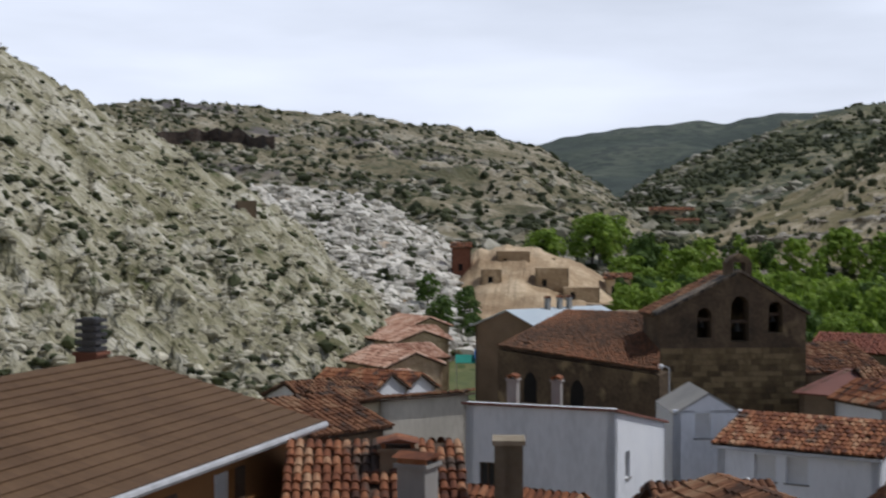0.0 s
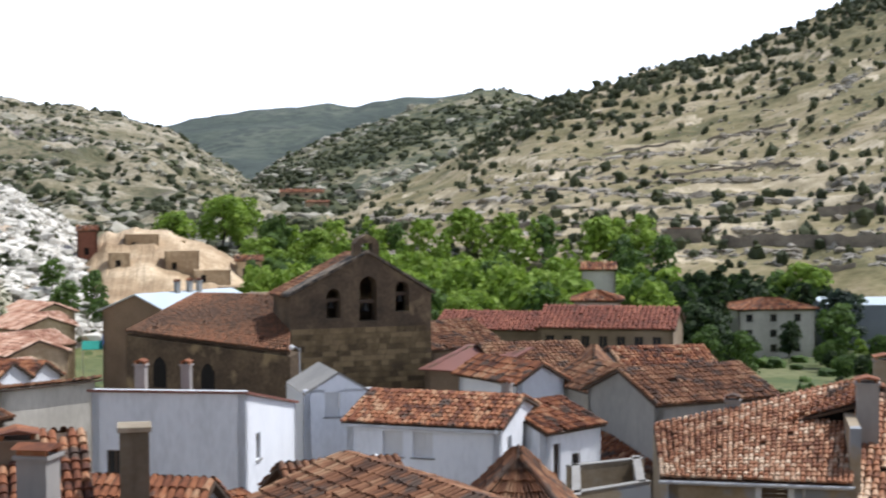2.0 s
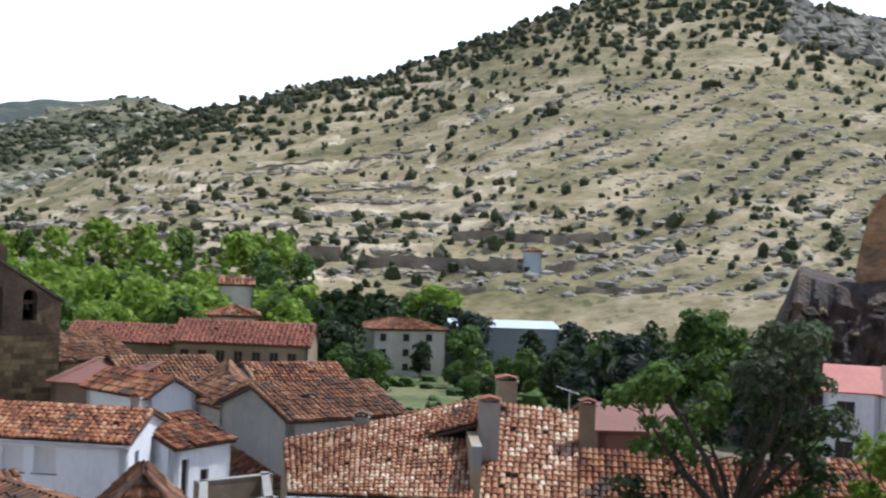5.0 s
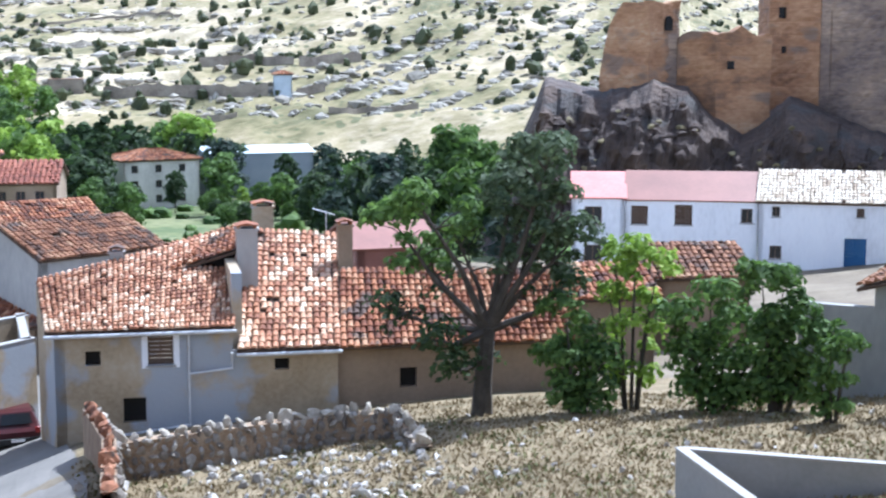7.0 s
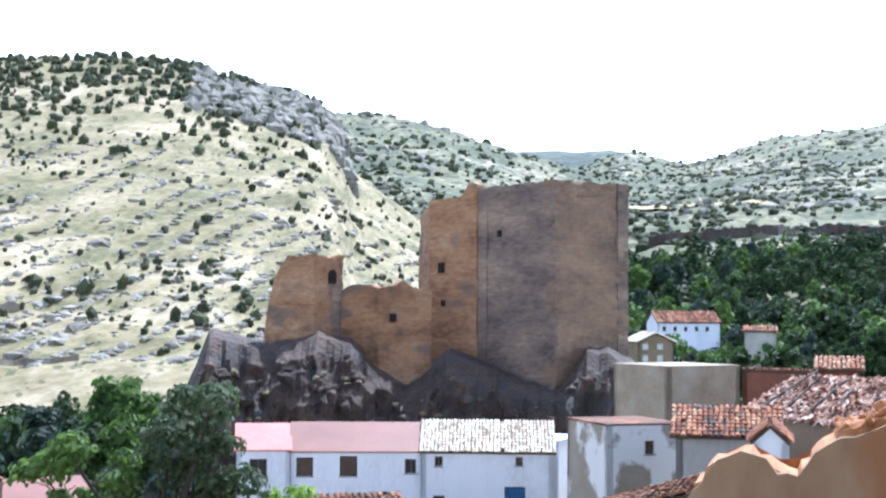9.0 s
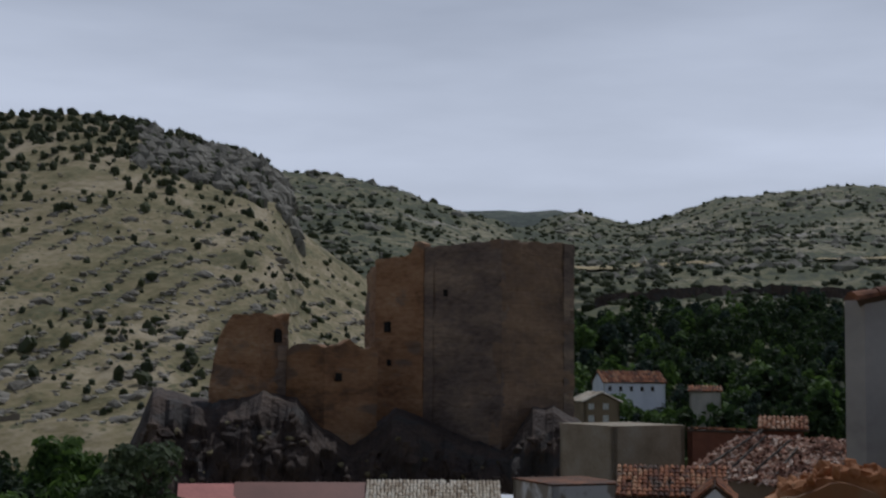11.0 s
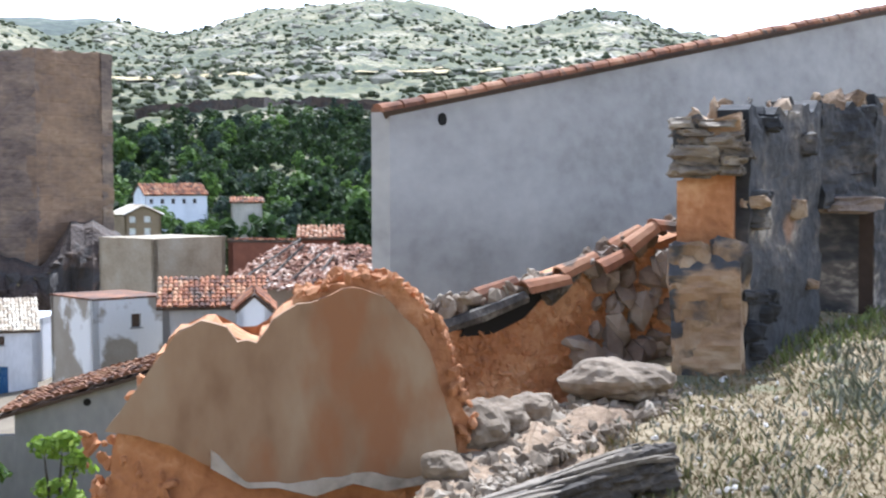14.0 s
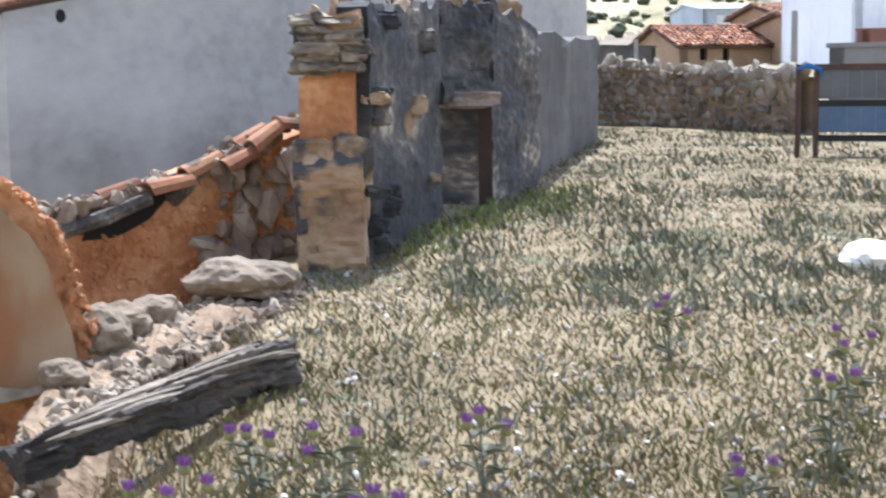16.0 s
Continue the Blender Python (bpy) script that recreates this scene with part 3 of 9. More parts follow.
def holed_wall(bm, width, z0, z1, holes, thick=0.35, y=0.0, m=None):
    """A wall in x, z with openings (x, z, w, h) cut through."""
    xs = sorted({0.0, width, *[h[0] for h in holes], *[h[0] + h[2] for h in holes]})
    zs = sorted({z0, z1, *[h[1] for h in holes], *[h[1] + h[3] for h in holes]})
    for xa, xb in zip(xs, xs[1:]):
        for za, zb in zip(zs, zs[1:]):
            cx, cz = (xa + xb) / 2, (za + zb) / 2
            if xb - xa < 1e-4 or zb - za < 1e-4 or any(h[0] < cx < h[0] + h[2] and h[1] < cz < h[1] + h[3] for h in holes):
                continue
            box(bm, xa, xb, y, y + thick, za, zb, m)
    bmesh.ops.remove_doubles(bm, verts=bm.verts[:], dist=0.0005)


def window_in(parent, x, z, w, h, style, m=None, y=0.0):
    """A window or door set into a wall hole, its outside face at y; void is a near-black plate for the shade inside."""
    ob_name = {"door": "door", "blue": "door", "void": "opening"}.get(style, "window")
    if style == "void":
        # no room behind: a near-black plate is painted as the indoor shade
        bm = bmesh.new()
        box(bm, x, x + w, y + 0.30, y + 0.34, z, z + h, m)
        return part(ob_name, bm, M["void_shade"], parent)
    frame_mat = {"white": M["white_frame"], "blue": M["blue_paint"]}.get(style, M["frame"])
    bm = bmesh.new()
    t = 0.07
    for b in ((x, x + w, z, z + t), (x, x + w, z + h - t, z + h), (x, x + t, z + t, z + h - t), (x + w - t, x + w, z + t, z + h - t),
              (x + w / 2 - t / 2, x + w / 2 + t / 2, z + t, z + h - t)):
        box(bm, b[0], b[1], y + 0.14, y + 0.22, b[2], b[3], m)
    win = part(ob_name, bm, frame_mat, parent)
    bm = bmesh.new()
    if style in ("shutter", "door", "blue"):
        n = max(3, round(h / 0.16))
        for k in range(n):
            box(bm, x + t, x + w - t, y + 0.16, y + 0.20, z + t + (h - 2 * t) * k / n, z + t + (h - 2 * t) * (k + 0.86) / n, m)
            part("slat", bm, frame_mat, win)
            bm = bmesh.new()
    elif style == "white":
        n = max(3, round(h / 0.12))
        for k in range(n):
            box(bm, x + t, x + w - t, y + 0.17, y + 0.20, z + t + (h - 2 * t) * k / n, z + t + (h - 2 * t) * (k + 0.9) / n, m)
            part("slat", bm, M["white_frame"], win)
            bm = bmesh.new()
    else:
        box(bm, x + t, x + w - t, y + 0.18, y + 0.19, z + t, z + h - t, m)
        part("pane", bm, M["glass"], win)
    bm = bmesh.new()
    box(bm, x - 0.08, x + w + 0.08, y - 0.07, y + 0.14, z - 0.07, z - 0.004, m)
    part("sill", bm, M["concrete"], win)
    return win


def chimney_on(parent, x, y, z0, z1, w=0.6, cap="tile", wall="grey_wall"):
    bm = bmesh.new()
    box(bm, x - w / 2, x + w / 2, y - w / 2, y + w / 2, z0, z1)
    box(bm, x - w / 2 - 0.06, x + w / 2 + 0.06, y - w / 2 - 0.06, y + w / 2 + 0.06, z1, z1 + 0.08)
    ch = part("chimney", bm, M[wall], parent)
    bm = bmesh.new()
    if cap == "tile":
        prism(bm, [(x - w / 2 - 0.06, z1 + 0.2), (x + w / 2 + 0.06, z1 + 0.2), (x, z1 + 0.3)], y - w / 2 - 0.1, y + w / 2 + 0.1)
        for sx in (-1, 1):
            box(bm, x + sx * w * 0.4 - 0.05, x + sx * w * 0.4 + 0.05, y - w / 2, y + w / 2, z1 + 0.08, z1 + 0.21)
        part("cap", bm, M["tile"], ch)
    else:
        for k in range(5):
            box(bm, x - w / 2, x + w / 2, y - w / 2, y + w / 2, z1 + 0.10 + k * 0.17, z1 + 0.19 + k * 0.17)
        box(bm, x - w * 0.3, x + w * 0.3, y - w * 0.3, y + w * 0.3, z1 + 0.08, z1 + 0.9)
        part("cap", bm, M["dark_metal"], ch)
    return ch


def house(name, a, b, depth, z0, eave, rise, wall, roof, label, ridge="x", back=None, openings=(), over=0.3, pitch=0.26, course=0.42,
          tiled=True, seed=1, chimneys=(), group="village houses", category="house", gutter=False, ridge_at=0.5):
    """a, b: bearing and distance of the front's two ends; heights z are absolute. ridge: x along the front, y across it, shed, hip."""
    p, q = spot(*a), spot(*b)
    w = (q - p).length
    turn = math.atan2(q.y - p.y, q.x - p.x)
    root = thing(name, Matrix.Translation((p.x, p.y, z0)) @ Matrix.Rotation(turn, 4, "Z"), label, category, group)
    e, r = eave - z0, eave - z0 + rise
    faces = {"f": (Matrix.Identity(4), w), "r": (Matrix.Translation((w, 0, 0)) @ Matrix.Rotation(math.pi / 2, 4, "Z"), depth),
             "b": (Matrix.Translation((w, depth, 0)) @ Matrix.Rotation(math.pi, 4, "Z"), w),
             "l": (Matrix.Translation((0, depth, 0)) @ Matrix.Rotation(-math.pi / 2, 4, "Z"), depth)}
    yr = depth * ridge_at
    for key, (m, width) in faces.items():
        bm = bmesh.new()
        holes = [(x, z - z0, ww, hh) for f, x, z, ww, hh, s in openings if f == key]
        inset = 0.0 if key in "fb" else 0.35
        holed_wall(bm, width, 0, e, holes, m=m)
        if ridge == "x" and key in "lr":
            pts = [(0, e), (width, e), ((yr if key == "r" else width - yr), r - 0.02)]
            prism(bm, pts, 0, 0.35, m)
        if ridge == "y" and key in "fb":
            prism(bm, [(0, e), (width, e), (width / 2, r - 0.02)], 0, 0.35, m)
        if ridge == "shed" and key in "lr":
            prism(bm, [(0, e), (width, e), (width, r)] if key == "r" else [(0, e), (width, e), (0, r)], 0, 0.35, m)
        if ridge == "fall" and key in "lr":
            prism(bm, [(0, e), (width, e), (0, r)] if key == "r" else [(0, e), (width, e), (width, r)], 0, 0.35, m)
        if ridge == "fall" and key == "f":
            box(bm, 0, width, 0, 0.35, e, r, m)
        if ridge == "shed" and key == "b":
            box(bm, 0, width, 0, 0.35, e, r, m)
        part("wall", bm, M[wall], root)
        for f, x, z, ww, hh, s in openings:
            if f == key:
                window_in(root, x, z - z0, ww, hh, s, m)
    o = over
    if ridge == "x":
        s1, s2 = rise / yr, rise / (depth - yr)
        patches = [((-o, -o, e - o * s1), (w + o, -o, e - o * s1), (w + o, yr, r), (-o, yr, r)),
                   ((w + o, depth + o, e - o * s2), (-o, depth + o, e - o * s2), (-o, yr, r), (w + o, yr, r))]
    elif ridge == "y":
        s = rise / (w / 2)
        patches = [((-o, depth + o, e - o * s), (-o, -o, e - o * s), (w / 2, -o, r), (w / 2, depth + o, r)),
                   ((w + o, -o, e - o * s), (w + o, depth + o, e - o * s), (w / 2, depth + o, r), (w / 2, -o, r))]
    elif ridge == "shed":
        s = rise / depth
        patches = [((-o, -o, e - o * s), (w + o, -o, e - o * s), (w + o, depth + o, r + o * s), (-o, depth + o, r + o * s))]
    elif ridge == "fall":
        s = rise / depth
        patches = [((-o, -o, r + o * s), (w + o, -o, r + o * s), (w + o, depth + o, e - o * s), (-o, depth + o, e - o * s))]
    elif ridge == "hip":
        h = min(w, depth) / 2
        s = rise / h
        x0, x1, y0, y1 = (h, w - h, depth / 2, depth / 2) if w >= depth else (w / 2, w / 2, h, depth - h)
        lo = e - o * s
        patches = [((-o, -o, lo), (w + o, -o, lo), (x1, y0, r), (x0, y0, r)), ((w + o, depth + o, lo), (-o, depth + o, lo), (x0, y1, r), (x1, y1, r)),
                   ((w + o, -o, lo), (w + o, depth + o, lo), (x1, y1, r), (x1, y0, r)), ((-o, depth + o, lo), (-o, -o, lo), (x0, y0, r), (x0, y1, r))]
    else:
        patches = [((-0.05, -0.05, e + 0.02), (w + 0.05, -0.05, e + 0.02), (w + 0.05, depth + 0.05, e + 0.02), (-0.05, depth + 0.05, e + 0.02))]
    roof_on(root, patches, M[roof], seed, pitch, course, tiled)
    if gutter:
        bm = bmesh.new()
        box(bm, -o, w + o, -o - 0.14, -o - 0.01, e - o * rise / max(yr, 0.1) - 0.14, e - o * rise / max(yr, 0.1) - 0.02)
        part("gutter", bm, M["gutter"], root)
    for c in chimneys:
        chimney_on(root, c[0], c[1], c[2] - z0, c[3] - z0, *c[4:])
    return root


def z_at(elev, dist):
    return dist * math.tan(radians(elev))


# ---- the near houses below the terrace ----
def orange_house():
    corner, along = Vector((-3.6, 35.9, 0)), Vector((0.283, 0.959, 0))
    start = corner - along * 16
    z0 = -16.0
    root = thing("orange_house", Matrix.Translation((start.x, start.y, z0)) @ Matrix.Rotation(math.atan2(0.959, 0.283), 4, "Z"),
                 "modern orange rendered house with a brown hipped roof and white shutters", "house", "village houses")
    e, r = -4.75 - z0, -3.25 - z0
    holes = [(16 - 7.75, -6.55 - z0, 1.0, 1.12), (16 - 4.45, -6.5 - z0, 1.0, 1.12), (16 - 1.6, -9.9 - z0, 0.9, 1.9), (16 - 5.6, -9.4 - z0, 1.0, 1.2)]
    bm = bmesh.new()
    holed_wall(bm, 16, 0, e, holes)
    part("wall", bm, M["orange_wall"], root)
    for x0, x1, y0, y1 in ((0, 16, 8.05, 8.4), (0, 0.35, 0.35, 8.05), (15.65, 16, 0.35, 8.05)):
        bm = bmesh.new()
        box(bm, x0, x1, y0, y1, 0, e)
        part("wall", bm, M["orange_wall"], root)
    for x, z, w, h in holes[:2]:
        window_in(root, x, z, w, h, "white")
        bm = bmesh.new()
        box(bm, x + w + 0.03, x + w + 0.48, -0.045, -0.01, z, z + h)
        leaf = part("shutter", bm, M["frame"], root, "brown slatted shutter")
        for k in range(7):
            bm = bmesh.new()
            box(bm, x + w + 0.06, x + w + 0.45, -0.07, -0.048, z + h * (k + 0.08) / 7, z + h * (k + 0.92) / 7)
            part("slat", bm, M["frame"], leaf)
    for x, z, w, h in holes[2:]:
        window_in(root, x, z, w, h, "glass")
    o = 0.55
    lo = e - 0.12
    patches = [((-o, -o, lo), (16 + o, -o, lo), (15.2, 4.2, r), (2, 4.2, r)), ((16 + o, 8.4 + o, lo), (-o, 8.4 + o, lo), (2, 4.2, r), (15.2, 4.2, r)),
               ((16 + o, -o, lo), (16 + o, 8.4 + o, lo), (15.2, 4.2, r), (15.2, 4.2, r)), ((-o, 8.4 + o, lo), (-o, -o, lo), (2, 4.2, r), (2, 4.2, r))]
    bm = bmesh.new()
    for p in patches[:2]:
        slab(bm, *p)
    for p in patches[2:]:
        bm.faces.new([bm.verts.new(c) for c in p[:3]])
    roof = part("roof", bm, M["under_roof"], root)
    verts, faces = [], []
    for p in patches[:2]:
        c00, c10, c11, c01 = (Vector(c) for c in p)
        n = (c10 - c00).cross(c01 - c00).normalized()
        rows, cols = 15, 50
        for j in range(rows):
            for i in range(cols):
                base = len(verts)
                for u, v, up in ((i, j, 0.06), (i + 0.97, j, 0.06), (i + 0.97, j + 1.02, 0.025), (i, j + 1.02, 0.025), (i, j, 0.0), (i + 0.97, j, 0.0)):
                    uu, vv = u / cols, min(1, v / rows)
                    verts.append((c00 * (1 - uu) + c10 * uu) * (1 - vv) + (c01 * (1 - uu) + c11 * uu) * vv + n * up)
                faces += [(base, base + 1, base + 2, base + 3), (base + 4, base + 5, base + 1, base)]
    ob = new("roof_tiles", lists_to_mesh("roof_tiles", verts, faces, M["brown_flat_tile"]))
    ob.parent = roof
    tagged(ob, kind="stuff")
    bm = bmesh.new()
    tube(bm, [(-o, -o - 0.06, lo - 0.05), (16 + o, -o - 0.06, lo - 0.05)], [0.09, 0.09], 8)
    part("gutter", bm, M["gutter"], root, "grey metal gutter")
    chimney_on(root, 14.3, 4.5, r - 0.7, r + 0.1, 0.55, "metal", "brick")


M["brown_flat_tile"] = mat("brown_flat_tile", [(0.13, 0.07, 0.032), (0.165, 0.092, 0.043), (0.20, 0.115, 0.056)], 0.5, 6, bump=0.2, island=0.18)
M["brick"] = mat("brick", [(0.20, 0.075, 0.045), (0.30, 0.12, 0.07)], 1.5, 12, bump=0.4)
orange_house()

house("tiled_house", (-5.9, 29.5), (0.7, 29.5), 8.6, -16, -6.75, 1.75, "brown_wall", "tile", "old low house with a rust-coloured canal tile roof", seed=3, pitch=0.21, course=0.36,
      chimneys=[(2.2, 3.4, -6.6, -5.0, 0.8, "tile", "brown_wall")])
house("tiled_house", (0.9, 24.3), (7.3, 24.1), 7.2, -15, -7.6, 1.75, "brown_wall", "tile", "old low house with a dark canal tile roof", seed=4, pitch=0.21, course=0.36)
house("stone_gable", (0.2, 27.5), (2.0, 29.5), 2.4, -16, -6.3, 0.5, "grey_wall", "tile", "grey plastered gable with a wide old chimney", ridge="y", seed=5,
      chimneys=[(2.0, 1.6, -6.4, -4.9, 0.62)])
house("plaster_chimney", (2.0, 31), (3.1, 31), 0.8, -12, -4.55, 0.05, "old_plaster", "old_plaster", "wide plastered chimney stack with a flat top", ridge="flat", tiled=False, seed=15, over=0.02, category="chimney")
house("white_house", (4.4, 42), (5.9, 45), 5, -16, -9.0, 1.0, "white_wall", "tile", "small white house with a tiled roof", ridge="y", seed=6,
      openings=[("f", 0.9, -10.6, 0.6, 0.9, "glass")])
house("white_house", (5.8, 48), (8.3, 50), 5, -17, -10.9, 0.9, "white_wall", "tile", "low white house with a tiled roof", seed=7)
house("brown_house", (7.3, 41), (12.7, 33.8), 5.2, -16, -8.05, 0.9, "brown_wall", "brown_tile", "old house with a weathered brown tile roof", seed=8)
house("brown_house", (9.0, 45), (13.2, 46), 5.0, -16, -9.4, 1.1, "brown_wall", "brown_tile", "old barn with a weathered brown tile roof", seed=9)
house("brown_house", (15.2, 38.6), (19.2, 38.6), 4.6, -16, -8.4, 1.5, "brown_wall", "brown_tile", "old house with a weathered hipped tile roof", ridge="hip", seed=10)
house("white_block", (0.9, 61.5), (6.67, 59.5), 8.5, -18, -8.95, 1.5, "white_wall", "red_sheet", "tall plain white rendered house with a red roof edge", ridge="fall", tiled=False, over=0.15,
      openings=[("r", 1.6, -10.5, 0.7, 1.1, "glass"), ("f", 0.6, -10.9, 0.7, 1.0, "glass")], chimneys=[(0.7, 4, -8.4, -6.9, 0.45), (2.4, 5, -8.4, -7.0, 0.4)])
house("white_gable_house", (8.9, 72.2), (11.55, 72.9), 5, -17, -9.2, 1.0, "white_wall", "grey_wall", "white rendered house with a plain gable and a blind window", ridge="y", seed=11, over=0.02, tiled=False,
      openings=[("f", 1.05, -10.4, 0.75, 1.35, "white")])
house("white_house", (10.55, 65.3), (16.5, 62.9), 6.6, -17, -9.55, 0.95, "white_wall", "tile", "white house with a long rust tile roof and closed shutters", seed=12, over=0.2, gutter=True,
      openings=[("f", 1.7, -11.0, 0.95, 1.1, "white"), ("f", 3.1, -11.0, 0.95, 1.1, "white"), ("r", 1.2, -11.6, 0.6, 1.5, "glass"), ("r", 3.6, -11.2, 0.8, 1.4, "glass"), ("r", 5.2, -11.2, 0.6, 1.0, "glass")],
      chimneys=[(6.2, 4.0, -9.2, -8.2, 0.4)])
house("white_house", (18.3, 66), (20.4, 69), 5.0, -17, -10.2, 0.95, "white_wall", "tile", "narrow white house with a steep tile roof", seed=13, over=0.2,
      openings=[("f", 0.5, -12.6, 0.5, 1.8, "glass"), ("f", 1.8, -12.4, 0.6, 1.0, "glass")])

# the walled yard and the lane with the parked car


# ---- the church ----
def church():
    left, right = spot(8.4, 97), spot(13.85, 100)
    w = (right - left).length
    z0 = -20.0
    root = thing("church", Matrix.Translation((left.x, left.y, z0)) @ Matrix.Rotation(math.atan2(right.y - left.y, right.x - left.x), 4, "Z"),
                 "old brown stone church with a three-arched bell gable", "church")
    zs = lambda e: z_at(e, 98.5) - z0
    top, side = zs(-1.88), zs(-3.48)
    arches = [(0.30, zs(-4.36), zs(-3.22), 0.98), (0.545, zs(-4.5), zs(-2.78), 1.22), (0.79, zs(-4.18), zs(-3.0), 0.98)]
    xs = [0.0]
    for c, zb, zt, aw in arches:
        xs += [c * w - aw / 2, c * w + aw / 2]
    xs.append(w)
    roofline = lambda x: side + (top - side) * (1 - abs(x - w * 0.545) / (w * 0.545 if x < w * 0.545 else w * 0.455))
    bm = bmesh.new()
    low = zs(-4.62)
    prism(bm, [(0, 0), (w, 0), (w, low), (0, low)], 0, 1.3)
    for k in range(0, len(xs) - 1):
        xa, xb = xs[k], xs[k + 1]
        if k % 2 == 0:
            mid = [(w * 0.545, roofline(w * 0.545))] if xa < w * 0.545 < xb else []
            prism(bm, [(xa, low), (xb, low), (xb, roofline(xb)), *mid, (xa, roofline(xa))], 0, 1.3)
        else:
            c, zb, zt, aw = arches[k // 2]
            if zb > low:
                prism(bm, [(xa, low), (xb, low), (xb, zb), (xa, zb)], 0, 1.3)
            arc = [(c * w - aw / 2 * math.cos(math.pi * i / 8), zt - aw / 2 + aw / 2 * math.sin(math.pi * i / 8)) for i in range(9)]
            crown = [(xb, roofline(xb)), *([(w * 0.545, roofline(w * 0.545))] if xa < w * 0.545 < xb else []), (xa, roofline(xa))]
            prism(bm, [*arc, *crown], 0, 1.3)
    bmesh.ops.remove_doubles(bm, verts=bm.verts[:], dist=0.002)
    gable = part("bell_gable", bm, M["church_stone"], root)
    for k, (c, zb, zt, aw) in enumerate(arches):
        bm = bmesh.new()
        prof = [(0.02, 0.42), (0.14, 0.40), (0.2, 0.2), (0.3, -0.05), (0.38, -0.14)]
        s = 1.0 if k == 1 else 0.75
        for (r0, h0), (r1, h1) in zip(prof, prof[1:]):
            for i in range(12):
                a0, a1 = math.tau * i / 12, math.tau * (i + 1) / 12
                pts = [(r0, h0, a0), (r1, h1, a0), (r1, h1, a1), (r0, h0, a1)]
                bm.faces.new([bm.verts.new((c * w + r * s * math.cos(a), 0.65 + r * s * math.sin(a), zb + 0.75 + h * s)) for r, h, a in pts])
        part("bell", bm, M["dark_metal"], gable, "dark bronze bell", smooth=True)
        bm = bmesh.new()
        box(bm, c * w - aw / 2, c * w + aw / 2, 0.52, 0.78, zb + 0.75 + 0.42 * s, zb + 0.75 + 0.42 * s + 0.22)
        part("yoke", bm, M["frame"], gable)
    # small upper belfry
    bm = bmesh.new()
    cx = w * 0.545
    zt = top - 0.35
    for sx in (-1, 1):
        box(bm, cx + sx * 0.62 - 0.22, cx + sx * 0.62 + 0.22, 0.15, 1.15, zt, zt + 1.0)
    prism(bm, [(cx - 0.84, zt + 1.0), (cx + 0.84, zt + 1.0), (cx + 0.55, zt + 1.35), (cx, zt + 1.62), (cx - 0.55, zt + 1.35)], 0.15, 1.15)
    part("belfry", bm, M["church_stone"], gable)
    bm = bmesh.new()
    for sx, xe in ((-1, 0), (1, w)):
        prism(bm, [(cx, top + 0.02), (cx, top + 0.22), (xe + sx * 0.25, side + 0.14), (xe + sx * 0.25, side - 0.06)][::1 if sx < 0 else -1], -0.15, 1.45)
    part("coping", bm, M["old_stone"], gable)
    # courses of the lower front
    rnd = random.Random(5)
    z = zs(-7.8)
    while z < low - 0.3:
        h = rnd.uniform(0.34, 0.42)
        x = 0.03
        while x < w - 0.4:
            l = min(rnd.uniform(0.5, 1.0), w - x)
            bm2 = bmesh.new()
            box(bm2, x, x + l - 0.03, -0.05 - rnd.random() * 0.05, 0.02, z, z + h - 0.03)
            part("stone", bm2, M["church_ashlar"], gable)
            x += l
        z += h
    # the side of the gable block and the nave
    for x0, x1, y0 in ((0.0, 0.9, 1.3), (w - 0.9, w, 1.3), (0.9, w - 0.9, 4.1)):
        bm = bmesh.new()
        box(bm, x0, x1, y0, 4.5, 0, side - 0.1)
        part("wall", bm, M["church_stone"], root)
    bm = bmesh.new()
    prism(bm, [(0, side - 0.1), (w, side - 0.1), (cx, top - 0.2)], 4.1, 4.5)
    part("wall", bm, M["church_stone"], root)
    roof_on(root, [((-0.2, 4.7, side - 0.1), (-0.2, 1.3, side - 0.1), (cx, 1.3, top - 0.1), (cx, 4.7, top - 0.1)), ((w + 0.2, 1.3, side - 0.1), (w + 0.2, 4.7, side - 0.1), (cx, 4.7, top - 0.1), (cx, 1.3, top - 0.1))], M["brown_tile"], 31)
    inv = root.matrix_world.inverted()
    a, b2 = inv @ sight(2.15, -4.78, 104), inv @ sight(8.38, -5.7, 94)
    c, d = inv @ sight(8.4, -3.5, 104), inv @ sight(4.8, -3.4, 114)
    roof_on(root, [(a, b2, c, d)], M["church_roof"], 33, 0.3, 0.5)
    bm = bmesh.new()
    base = [Vector((v.x, v.y, 0)) for v in (a, b2)]
    way = (base[1] - base[0]).normalized()
    back = Vector((-way.y, way.x, 0)) * 1.0
    if back.y < 0:
        back = -back
    vs = [bm.verts.new(v) for v in (base[0], base[1], base[1] + back, base[0] + back, a - Vector((0, 0, 0.25)), b2 - Vector((0, 0, 0.25)), b2 + back - Vector((0, 0, 0.05)), a + back - Vector((0, 0, 0.05)))]
    for f in ((0, 3, 2, 1), (4, 5, 6, 7), (0, 1, 5, 4), (1, 2, 6, 5), (2, 3, 7, 6), (3, 0, 4, 7)):
        bm.faces.new([vs[i] for i in f])
    part("wall", bm, M["church_stone"], root)
    # nave windows: near-black panels on the wall, painted as shaded hollows
    for f in (0.22, 0.52):
        p = base[0].lerp(base[1], f) - back.normalized() * 0.03
        zc = (a.z + (b2.z - a.z) * f) - 2.4
        m = Matrix.Translation((p.x, p.y, zc)) @ Matrix.Rotation(math.atan2(way.y, way.x), 4, "Z")
        bm = bmesh.new()
